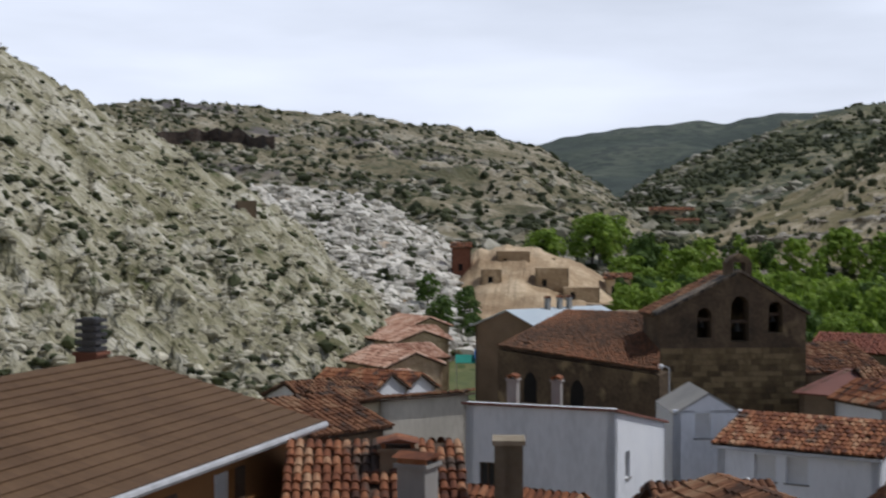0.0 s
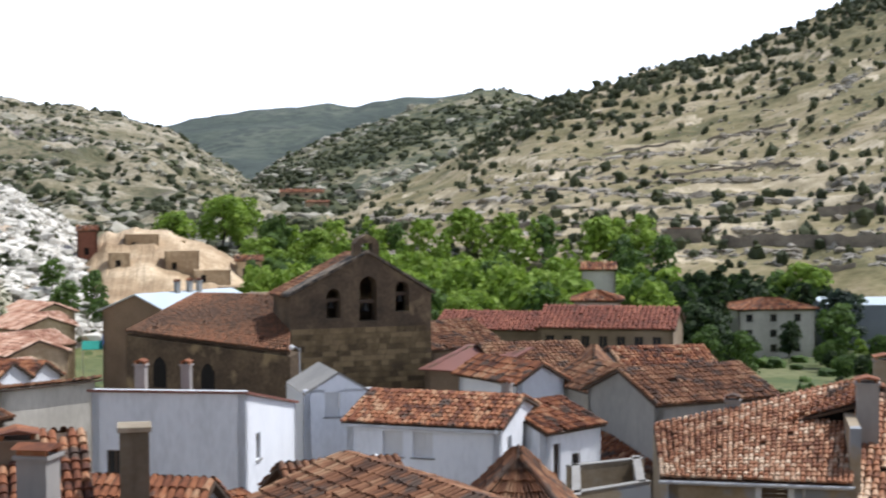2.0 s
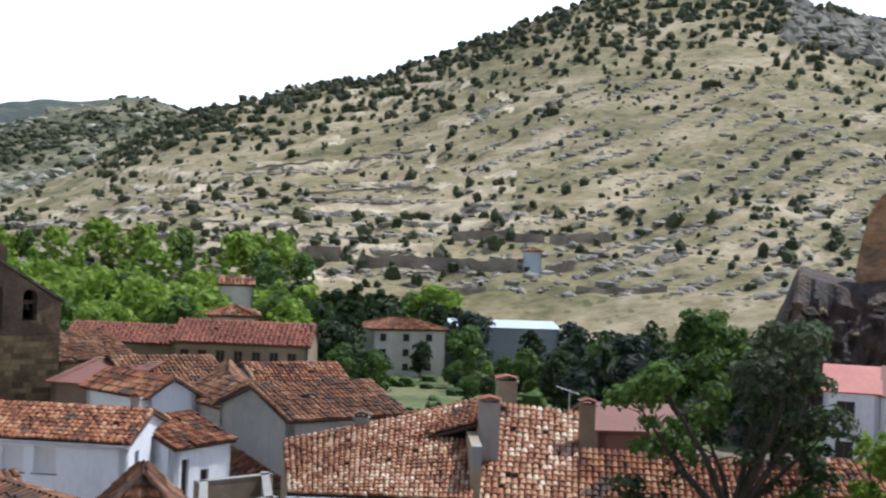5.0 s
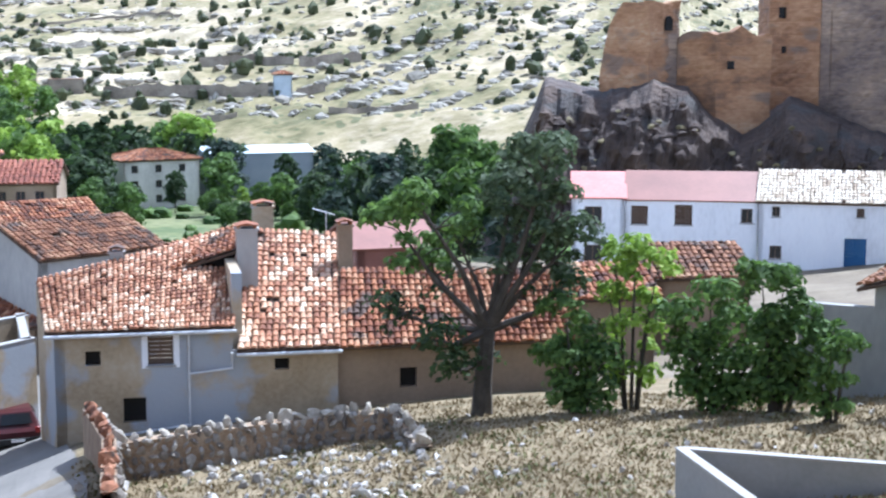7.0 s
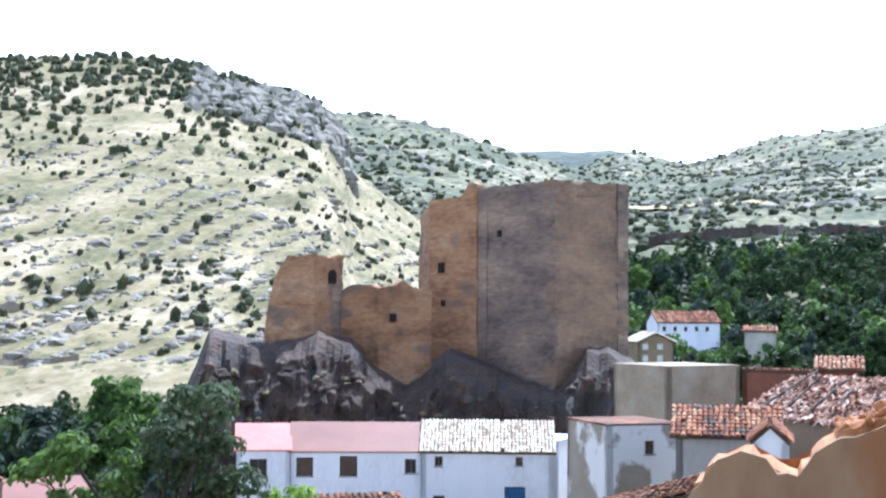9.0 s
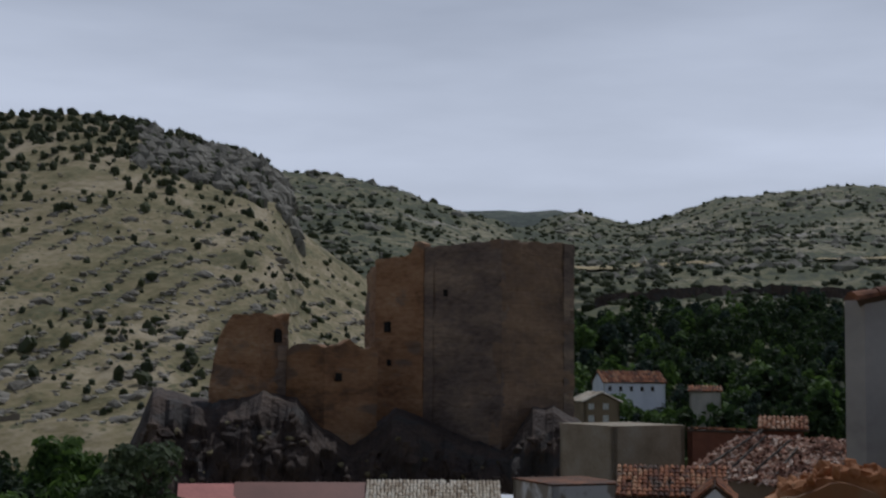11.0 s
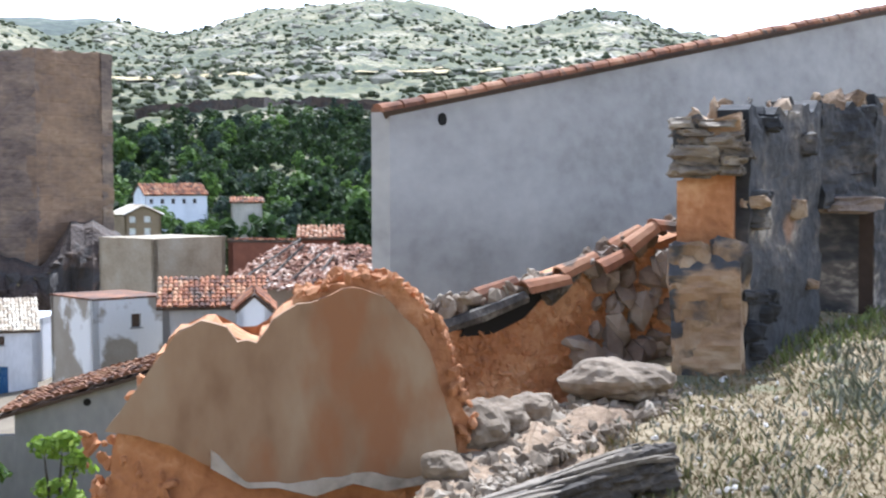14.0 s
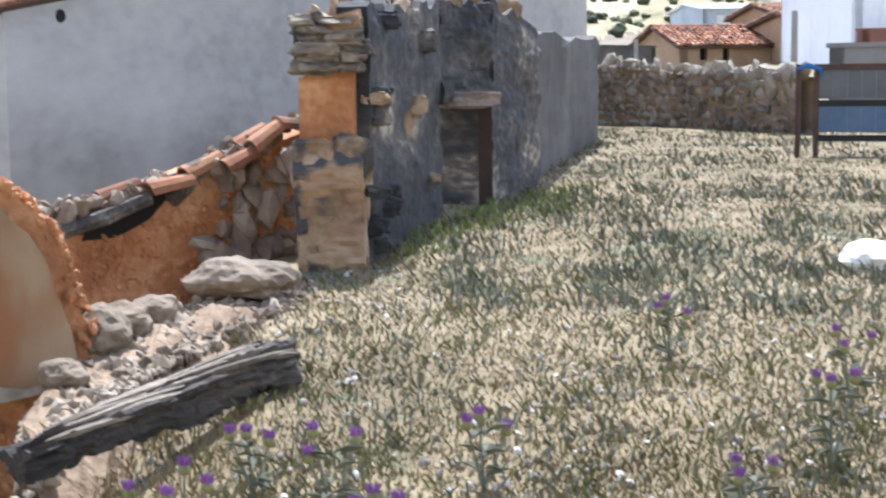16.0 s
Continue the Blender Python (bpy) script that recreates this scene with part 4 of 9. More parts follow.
        prism(bm, [(-0.6, -1.1), (0.6, -1.1), (0.6, 0.4), (0.3, 0.85), (0, 1.0), (-0.3, 0.85), (-0.6, 0.4)], 0, 0.2, m)
        part("window", bm, M["void_shade"], root)


M["dark_metal"] = mat("dark_metal", [(0.03, 0.03, 0.028), (0.07, 0.065, 0.055)], 2, 15, rough=0.5, metal=0.7, bump=0.1)
M["church_ashlar"] = mat("church_ashlar", [(0.12, 0.085, 0.045), (0.24, 0.17, 0.085), (0.37, 0.27, 0.14)], 0.8, 6, bump=0.5, per_object=0.5)
M["church_roof"] = mat("church_roof", [(0.11, 0.062, 0.038), (0.22, 0.108, 0.055), (0.38, 0.155, 0.075)], 0.12, 3, bump=0.4, island=0.2, spread=0.4)
church()


# ---- the long tiled house beside the grass plot ----
def yard_house():
    z0 = -14.5
    fl, fr = spot(22.98, 50), spot(29.74, 50)
    root = thing("farmhouse", Matrix.Translation((fl.x, fl.y, z0)) @ Matrix.Rotation(math.atan2(fr.y - fl.y, fr.x - fl.x), 4, "Z"),
                 "long old farmhouse with patched ochre walls and canal tile roofs", "house", "village houses")
    inv = root.matrix_world.inverted()
    L = lambda b, e, d: inv @ sight(b, e, d)
    w = (fr - fl).length
    ez = -9.15 - z0
    holes = [(3.05, -10.4 - z0, 0.85, 1.0, "door"), (1.0, -10.35 - z0, 0.5, 0.5, "void"), (2.2, -12.35 - z0, 0.75, 0.85, "void")]
    bm = bmesh.new()
    holed_wall(bm, w, 0, ez, [h[:4] for h in holes])
    part("wall", bm, M["ochre_wall"], root)
    for h in holes:
        window_in(root, *h)
    for x in (2.85, 3.9):
        bm = bmesh.new()
        box(bm, x, x + 0.2, -0.03, 0.1, -10.5 - z0, ez - 0.02)
        part("window_jamb", bm, M["white_wall"], root)
    # left side wall, skewed
    tl = L(22.4, -8.47, 54)
    bm = bmesh.new()
    vs = [bm.verts.new(v) for v in ((0, 0, 0), (0.35, 0, 0), (tl.x + 0.35, tl.y, 0), (tl.x, tl.y, 0), (0, 0, ez), (0.35, 0, ez), (tl.x + 0.35, tl.y, tl.z - 0.1), (tl.x, tl.y, tl.z - 0.1))]
    for f in ((0, 3, 2, 1), (4, 5, 6, 7), (0, 1, 5, 4), (1, 2, 6, 5), (2, 3, 7, 6), (3, 0, 4, 7)):
        bm.faces.new([vs[i] for i in f])
    part("wall", bm, M["ochre_wall"], root)
    # lower middle and right wings
    x1, x2 = L(33.86, -11.3, 50).x, L(43.2, -11.3, 48.5)
    bm = bmesh.new()
    ez2 = z_at(-11.3, 50) - z0
    holed_wall(bm, x1 - w, 0, ez2, [(1.4, -10.75 - z0, 0.5, 0.4), (2.6, -12.9 - z0, 0.9, 0.6)], m=Matrix.Translation((w, 0.0, 0)))
    part("wall", bm, M["ochre_wall"], root)
    window_in(root, 2.6, -12.9 - z0, 0.9, 0.6, "glass", Matrix.Translation((w, 0, 0)))
    window_in(root, 1.4, -10.75 - z0, 0.5, 0.4, "void", Matrix.Translation((w, 0, 0)))
    bm = bmesh.new()
    holed_wall(bm, 8.6, 0, ez2 - 0.1, [(2.2, -11.6 - z0, 0.6, 0.7)], m=Matrix.Translation((x1, 0.25, 0)) @ Matrix.Rotation(-0.03, 4, "Z"))
    part("wall", bm, M["brown_wall"], root)
    window_in(root, 2.2, -11.6 - z0, 0.6, 0.7, "void", Matrix.Translation((x1, 0.25, 0)) @ Matrix.Rotation(-0.03, 4, "Z"))
    bm = bmesh.new()
    box(bm, w, w + 0.35, 0.35, 8.0, ez2 - 0.2, L(30.1, -6.8, 58).z - 0.5)
    part("wall", bm, M["ochre_wall"], root)
    a = L(22.7, -10.45, 49.6)
    roof_on(root, [((-0.25, -0.35, ez - 0.02), (w + 0.05, -0.35, ez - 0.02), L(30.1, -6.68, 58), L(22.4, -8.47, 54))], M["light_tile"], 41, 0.235, 0.38, label="rust and cream canal tiles")
    roof_on(root, [((w + 0.1, -0.35, ez2 + 0.02), (x1 + 0.05, -0.35, ez2 + 0.02), L(33.8, -6.95, 58), L(30.3, -6.72, 58))], M["light_tile"], 42, 0.235, 0.38, label="rust and cream canal tiles")
    roof_on(root, [((x1 + 0.05, -0.25, ez2 - 0.05), (x1 + 8.8, -0.3, ez2 - 0.1), L(42.9, -8.4, 53), L(33.9, -8.3, 54.5))], M["tile"], 43, 0.235, 0.38, label="brown canal tiles")
    # raised dormer roof at the left
    d0, d1, d2, d3 = L(26.8, -8.42, 54.2), L(30.0, -7.5, 54.0), L(30.2, -6.55, 58), L(27.0, -7.35, 58.5)
    roof_on(root, [(d0, d1, d2, d3)], M["tile"], 44, 0.235, 0.38)
    # near-black sheet below the raised roof, painted as the shade under it
    bm = bmesh.new()
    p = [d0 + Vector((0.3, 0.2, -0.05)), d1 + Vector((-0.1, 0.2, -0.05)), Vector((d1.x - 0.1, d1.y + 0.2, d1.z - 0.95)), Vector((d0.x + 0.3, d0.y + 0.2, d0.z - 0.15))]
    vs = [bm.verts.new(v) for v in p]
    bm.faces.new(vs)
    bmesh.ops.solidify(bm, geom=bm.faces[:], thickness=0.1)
    part("dormer_wall", bm, M["void_shade"], root)
    # chimneys
    c = L(30.35, -8.6, 53.6)
    chimney_on(root, c.x, c.y + 0.3, c.z - 0.3, c.z + 1.75, 0.75, "tile", "grey_wall")
    c = L(31.0, -6.9, 58.5)
    chimney_on(root, c.x, c.y + 0.6, c.z - 0.6, c.z + 1.0, 0.8, "tile", "ochre_wall")
    c = L(34.1, -8.0, 55.5)
    chimney_on(root, c.x, c.y, c.z - 0.8, c.z + 1.35, 0.55, "tile", "brown_wall")
    c = L(25.4, -8.0, 55.5)
    chimney_on(root, c.x, c.y, c.z - 0.6, c.z + 0.5, 0.5, "tile", "grey_wall")
    # gutters and downpipe
    bm = bmesh.new()
    tube(bm, [(-0.3, -0.45, ez - 0.1), (w + 0.1, -0.45, ez - 0.1)], [0.07, 0.07])
    part("gutter", bm, M["gutter"], root)
    bm = bmesh.new()
    tube(bm, [(w + 0.1, -0.45, ez2 - 0.1), (x1 + 0.1, -0.45, ez2 - 0.1)], [0.07, 0.07])
    part("gutter", bm, M["gutter"], root)
    bm = bmesh.new()
    tube(bm, [(w - 0.05, -0.2, ez2 - 0.05), (w - 0.05, -0.12, ez2 - 0.6), (4.4, -0.12, ez2 - 0.75), (4.4, -0.12, ez - 0.2)], [0.05] * 4)
    tube(bm, [(4.4, -0.12, ez2 - 0.7), (4.4, -0.12, -12.5 - z0), (1.6, -0.12, -12.8 - z0)], [0.05] * 3)
    part("downpipe", bm, M["gutter"], root)
    # television aerial
    c = L(33.4, -6.9, 58)
    bm = bmesh.new()
    tube(bm, [(c.x, c.y, c.z), (c.x, c.y, c.z + 0.9)], [0.02, 0.02], 5)
    tube(bm, [(c.x - 0.5, c.y, c.z + 0.98), (c.x + 0.35, c.y, c.z + 0.72)], [0.02, 0.02], 5)
    for k in range(5):
        f = k / 4
        tube(bm, [(c.x - 0.5 + 0.85 * f, c.y - 0.25, c.z + 0.98 - 0.26 * f), (c.x - 0.5 + 0.85 * f, c.y + 0.25, c.z + 0.98 - 0.26 * f)], [0.012, 0.012], 4)
    part("aerial", bm, M["gutter"], root)


yard_house()

# houses behind and around the farmhouse
for a, b, dep, ez, rise, wall, roof, lab, kind, seed in (
        ((13.9, 108), (16.6, 112), 8, -10.6, 1.6, "brown_wall", "brown_tile", "brown stone house with a tiled roof", "x", 51),
        ((16.5, 92), (20.2, 94), 8, -10.4, 1.3, "grey_wall", "brown_tile", "grey house with a brown tile roof", "x", 52),
        ((17.2, 84), (19.0, 86), 6, -10.1, 0.9, "white_wall", "tile", "pale house with an orange tile roof", "y", 53),
        ((19.3, 88), (21.0, 88), 7, -10.4, 1.3, "white_wall", "brown_tile", "pale gabled house with a grey tile roof", "y", 54),
        ((20.6, 82), (23.2, 84), 7, -10.5, 1.2, "cream_wall", "brown_tile", "cream rendered house with a tiled roof", "y", 55),
        ((21.5, 95), (25.0, 97), 8, -10.9, 1.3, "grey_wall", "tile", "grey house with a tiled roof", "x", 56),
        ((22.6, 74), (27.0, 78), 7, -9.9, 1.3, "grey_wall", "brown_tile", "grey plastered house with a brown tile roof", "x", 57),
        ((19.2, 76), (22.3, 74), 6, -13.2, 1.0, "brown_wall", "tile", "low shed with a tiled roof", "x", 58),
        ((13.6, 92), (15.9, 90), 6, -10.2, 0.9, "brown_wall", "red_sheet", "low house with a red roof", "shed", 59),
        ((43.2, 60), (46.2, 61), 6, -9.9, 0.9, "brown_wall", "tile", "tumbledown shed with a tiled roof", "x", 60),
        ((46.3, 66), (49.8, 67), 7, -9.9, 1.0, "brown_wall", "brown_tile", "old shed with a brown tile roof", "x", 61),
        ((34.6, 72), (37.6, 73), 6, -9.4, 0.9, "red_sheet", "red_sheet", "shed of dark red sheet metal", "x", 62)):
    house("house", a, b, dep, -19, ez, rise, wall, roof, lab, ridge=kind, seed=seed, tiled=roof != "red_sheet", pitch=0.3, course=0.5)


# the housing block and the white four-storey block by the river
def rows_of(face, x0, x1, n, zs, w, h, style="glass"):
    return [(face, x0 + (x1 - x0) * i / max(1, n - 1), z, w, h, style) for z in zs for i in range(n)]


house("terrace_block", (14.0, 165), (19.0, 162), 10, -24, -13.9, 1.6, "brown_wall", "red_tile",
      "long brick housing block with a red tile roof", seed=71, pitch=0.5, course=0.7, openings=rows_of("f", 1.2, 12.5, 6, (-16.6,), 0.9, 1.2))
house("terrace_block", (18.0, 150), (23.2, 148), 10, -24, -12.5, 1.8, "brown_wall", "red_tile", "brick housing block with balconies and a red roof", seed=72, pitch=0.5, course=0.7,
      openings=rows_of("f", 0.8, 11.6, 7, (-14.6, -17.2), 0.9, 1.3))
house("tower_house", (19.4, 168), (21.2, 168), 6, -24, -11.0, 0.9, "cream_wall", "tile", "cream house top with a tiled roof", ridge="hip", seed=73, pitch=0.5, course=0.7)
house("white_terrace_end", (22.2, 146), (24.0, 150), 6, -24, -14.4, 0.2, "white_wall", "white_wall", "white flat-roofed house with blue shutters", ridge="flat", tiled=False,
      openings=[("f", 0.8, -16.4, 0.9, 1.4, "blue"), ("f", 2.4, -16.4, 0.9, 1.4, "blue")])
house("apartment_block", (25.68, 222), (28.53, 226), 9, -27, -15.75, 1.3, "cream_wall", "tile", "cream four-storey apartment block with an orange tile roof", ridge="hip", seed=74, pitch=0.5, course=0.7,
      openings=rows_of("f", 1.2, 8.6, 3, (-17.6, -19.9, -22.1, -24.3), 1.0, 1.1) + rows_of("r", 1.5, 6.4, 3, (-17.6, -19.9, -22.1), 0.9, 1.1), over=0.4)
house("metal_shed", (28.8, 238), (32.9, 242), 10, -28, -15.9, 0.9, "shed_grey", "shed_roof",
      "long grey shed with a pale blue sheet roof", ridge="x", tiled=False)
house("hill_hut", (31.4, 346), (32.12, 346), 4, -12, -4.8, 0.7, "shed_pale", "tile", "small white tower hut with an orange roof", ridge="hip", seed=75, pitch=0.5, course=0.7)

# the white row below the castle
house("white_row_house", (42.95, 103), (45.0, 103), 7, -18, -9.9, 1.5, "white_wall", "pink_sheet", "white house with a bright pink-red sheet roof", tiled=False, seed=81, over=0.15,
      openings=[("f", 0.9, -11.9, 1.2, 1.3, "glass"), ("f", 0.9, -14.6, 1.2, 1.3, "glass")], group="white row")
house("white_row_house", (45.02, 103), (50.05, 103), 7, -18, -10.0, 1.7, "white_wall", "red_sheet", "white house with a dull red roof and brown window surrounds", tiled=False, seed=82, over=0.15,
      openings=[("f", 0.4, -11.8, 1.15, 1.3, "shutter"), ("f", 3.4, -11.8, 1.2, 1.4, "shutter"), ("f", 7.9, -11.6, 0.9, 1.0, "glass"), ("f", 0.6, -14.4, 1.2, 1.3, "glass")], group="white row")
house("white_row_house", (50.07, 103), (55.15, 103), 7, -18, -10.0, 1.8, "white_wall", "pale_tile", "white house with a pale tile roof and a blue door", seed=83, over=0.2,
      openings=[("f", 0.9, -11.1, 0.55, 0.7, "glass"), ("f", 6.5, -11.0, 0.5, 0.6, "shutter"), ("f", 0.8, -14.0, 0.8, 0.9, "glass"), ("f", 5.75, -14.5, 1.45, 2.05, "blue")], group="white row")
house("white_lean_to", (55.3, 107), (56.2, 112), 3, -18, -9.6, 0.1, "white_wall", "white_wall", "low white wall running up to the castle rock", ridge="flat", tiled=False)


# ---- the castle on its rock ----
def lumpy(p, size, amount, seed=0.0):
    q = Vector((p[0] / size, p[1] / size, p[2] / size + seed))
    return amount * (noise.noise(q) + 0.5 * noise.noise(q * 2.3) + 0.28 * noise.noise(q * 5.1))


def castle_rock():
    bm = bmesh.new()
    bs = np.arange(38.5, 62.6, 0.16)
    tops = [(38.5, -21), (40.4, -17), (41.0, -9), (41.9, -3.0), (43, -3.6), (44, -4.2), (46, -3.0), (47.2, -3.4), (48, -5.6), (49.5, -8.0), (50.3, -6.6), (51.2, -4.6), (52.3, -5.8), (54, -7.4), (55.4, -7.8), (56.4, -4.4), (57.2, -4.3), (58, -5.4), (59.4, -8.8), (60.6, -13), (62.6, -21)]
    rows = [(118, -0.06), (126, 0.0), (129.5, 0.14), (131.2, 0.30), (132.4, 0.48), (133.6, 0.64), (134.8, 0.80), (136.4, 0.92), (138.5, 1.0), (141, 1.02), (150, 1.04), (165, 0.95), (178, 0.4), (190, -0.1)]
    fine = []
    for (d0, f0), (d1, f1) in zip(rows, rows[1:]):
        k = max(1, round(max(abs(f1 - f0) * 18, (d1 - d0) / 3)))
        fine += [(d0 + (d1 - d0) * i / k, f0 + (f1 - f0) * i / k) for i in range(k)]
    fine.append(rows[-1])
    grid = []
    for b in bs:
        top = ridge(tops, b) if 38.5 <= b <= 62.6 else -22
        col = []
        for d, f in fine:
            p = spot(b, d, -22 + (top + 22) * f)
            steep = max(0, min(1, 4 * f * (1.15 - f)))
            push = lumpy((b * 2.4, d * 0.5, p.z * 0.6), 3.6, 2.3, 3) * steep + lumpy((b * 2.4, p.z * 0.35, d), 1.0, 1.0, 8) * steep
            q = spot(b, d - push, p.z + lumpy(p, 2.5, 0.4, 5) * max(steep, 0.3) + (lumpy((b * 2.2, 0, 0), 1.6, 0.4, 1) if f > 0.3 else 0))
            col.append(bm.verts.new(q))
        grid.append(col)
    for c0, c1 in zip(grid, grid[1:]):
        for j in range(len(fine) - 1):
            bm.faces.new((c0[j], c1[j], c1[j + 1], c0[j + 1]))
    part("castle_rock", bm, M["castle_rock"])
    ob = bpy.data.objects["castle_rock"]
    tagged(ob, "dark craggy rock outcrop under the castle", "rock", kind="structure")


castle_rock()


def rammed_wall(root, name, pts, z0, tops, thick, material, course=1.25, seed=0, step=0.5, ragged=0.35):
    """A rammed-earth wall along pts with a worn top and grooves between its lifts."""
    bm = bmesh.new()
    total = [0.0]
    for a, b in zip(pts, pts[1:]):
        total.append(total[-1] + (b - a).length)
    n = max(2, round(total[-1] / step))
    cols = []
    for i in range(n + 1):
        s = total[-1] * i / n
        k = max(j for j in range(len(pts) - 1) if total[j] <= s + 1e-6)
        f = (s - total[k]) / (total[k + 1] - total[k])
        p = pts[k].lerp(pts[k + 1], f)
        way = (pts[k + 1] - pts[k]).normalized()
        out = Vector((way.y, -way.x, 0))
        top = float(np.interp(s / total[-1], [t[0] for t in tops], [t[1] for t in tops])) + ragged * noise.noise(Vector((s * 0.9, seed, 0.3)))
        zs = []
        z = z0
        while z < top - 0.5:
            zs += [(z, 0.035), (z + 0.1, 0.0), (z + course * 0.33, 0.0), (z + course * 0.66, 0.0), (z + course - 0.09, 0.01)]
            z += course
        zs = [q for q in zs if q[0] < top - 0.06] + [(top, 0.05)]
        cols.append((p, out, zs))
    m = max(len(c[2]) for c in cols)
    front, back = [], []
    for p, out, zs in cols:
        zs = zs + [zs[-1]] * (m - len(zs))
        fr, bk = [], []
        for z, groove in zs:
            rough = lumpy((p.x, p.y, z), 2.6, 0.22, seed) + lumpy((p.x, p.y, z), 0.7, 0.09, seed)
            q = p + out * (rough - groove)
            fr.append(bm.verts.new((q.x, q.y, z)))
            q = p - out * thick
            bk.append(bm.verts.new((q.x, q.y, z)))
        front.append(fr)
        back.append(bk)
    for i in range(len(cols) - 1):
        for j in range(m - 1):
            for g, flip in ((front, False), (back, True)):
                f = (g[i][j], g[i + 1][j], g[i + 1][j + 1], g[i][j + 1])
                if len({v.co.to_tuple(4) for v in f}) > 2:
                    bm.faces.new(f[::-1] if flip else f)
        bm.faces.new((front[i][-1], front[i + 1][-1], back[i + 1][-1], back[i][-1]))
    for i in (0, -1):
        for j in range(m - 1):
            bm.faces.new((front[i][j], front[i][j + 1], back[i][j + 1], back[i][j]))
    bmesh.ops.remove_doubles(bm, verts=bm.verts[:], dist=0.0005)
    inv = root.matrix_world.inverted()
    bmesh.ops.transform(bm, matrix=inv, verts=bm.verts[:])
    return part(name, bm, material, root)


def castle():
    c = spot(54, 148, -6)
    root = thing("castle", Matrix.Translation(c), "ruined rammed-earth castle with a square keep and broken curtain walls", "castle")
    left, edge, right = spot(52.1, 146.5), spot(55.2, 139.5), spot(58.0, 147)
    back = left + (right - edge)
    top = z_at(4.9, 140)
    batter = 0.985
    rammed_wall(root, "keep_wall", [left, edge], -9, [(0, top - 0.3), (1, top + 0.1)], 1.6, M["castle"], seed=1, ragged=0.2)
    rammed_wall(root, "keep_wall", [edge, right], -9, [(0, top + 0.1), (0.5, top + 0.1), (1, z_at(4.75, 147))], 1.6, M["castle_warm"], seed=2, ragged=0.2)
    rammed_wall(root, "keep_wall", [right, back], -9, [(0, z_at(4.75, 147)), (1, top)], 1.6, M["castle"], seed=3, ragged=0.2)
    rammed_wall(root, "keep_wall", [back, left], -9, [(0, top), (1, top - 0.3)], 1.6, M["castle"], seed=4, ragged=0.2)
    inv = root.matrix_world.inverted()
    bm = bmesh.new()
    vs = [bm.verts.new(inv @ Vector((v.x, v.y, top - 1.2))) for v in (left, edge, right, back)]
    bm.faces.new(vs)
    bmesh.ops.solidify(bm, geom=bm.faces[:], thickness=0.3)
    part("keep_roof", bm, M["castle"], root)
    # broken wing at the left of the keep
    wl, wr = spot(50.3, 149), spot(52.15, 146.2)
    rammed_wall(root, "broken_wall", [wl, wr], -7, [(0, z_at(4.1, 149)), (0.5, z_at(4.25, 148)), (0.72, z_at(4.3, 147)), (0.75, z_at(4.8, 147)), (1, z_at(4.75, 147))], 1.4, M["castle_orange"], seed=5, ragged=0.3)
    rammed_wall(root, "broken_wall", [spot(49.9, 156), wl], -7, [(0, z_at(3.5, 156)), (1, z_at(4.1, 149))], 1.2, M["castle_orange"], seed=6)
    # curtain wall
    rammed_wall(root, "curtain_wall", [spot(46.9, 143.5), spot(48.4, 141.0), spot(50.4, 143)], -9, [(0, z_at(0.5, 143)), (0.12, z_at(0.9, 142)), (0.5, z_at(0.75, 141)), (0.7, z_at(0.95, 141)), (1, z_at(0.55, 143))], 1.2, M["castle_orange"], seed=7, ragged=0.5)
    rammed_wall(root, "curtain_wall", [spot(45.8, 142.5), spot(46.95, 143.8)], -6, [(0, z_at(0.6, 142)), (1, z_at(0.7, 143))], 1.2, M["castle"], seed=8, ragged=0.4)
    # turret
    rammed_wall(root, "turret_wall", [spot(43.95, 144.5), spot(45.85, 141.5)], -5, [(0, z_at(-0.9, 144)), (0.15, z_at(1.0, 144)), (0.45, z_at(1.9, 143)), (1, z_at(1.95, 142))], 1.0, M["castle_orange"], seed=9, ragged=0.25)
    rammed_wall(root, "turret_wall", [spot(45.85, 141.5), spot(46.98, 144.5)], -5, [(0, z_at(1.95, 142)), (0.55, z_at(1.9, 143)), (1, z_at(2.0, 144))], 1.0, M["castle_orange"], seed=10, ragged=0.2)
    # openings: solid near-black blocks in the walls, painted as the shade inside
    def shade_block(b, e0, e1, wdeg, d, face_turn, arch=False, label=""):
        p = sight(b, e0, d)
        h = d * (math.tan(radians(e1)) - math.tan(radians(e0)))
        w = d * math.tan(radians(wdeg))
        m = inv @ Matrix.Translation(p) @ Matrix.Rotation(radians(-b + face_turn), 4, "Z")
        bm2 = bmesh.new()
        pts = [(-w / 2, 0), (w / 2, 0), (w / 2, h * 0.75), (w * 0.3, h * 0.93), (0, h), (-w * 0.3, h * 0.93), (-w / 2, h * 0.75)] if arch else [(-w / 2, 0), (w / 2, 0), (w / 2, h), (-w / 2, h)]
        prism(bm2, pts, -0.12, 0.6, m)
        part("opening", bm2, M["void_shade"], root, label)
    shade_block(57.12, -1.6, -0.9, 0.3, 145.0, 30, True, "arched doorway of the keep, its shade a near-black block")
    shade_block(53.0, 2.72, 2.98, 0.12, 144.3, -38)
    shade_block(50.75, 1.3, 1.7, 0.22, 148.0, -38)
    shade_block(50.85, 0.0, 0.25, 0.16, 148.0, -38)
    shade_block(46.55, 0.85, 1.4, 0.34, 143.0, 40, True)
    shade_block(48.9, -0.6, -0.3, 0.25, 141.0, -5)


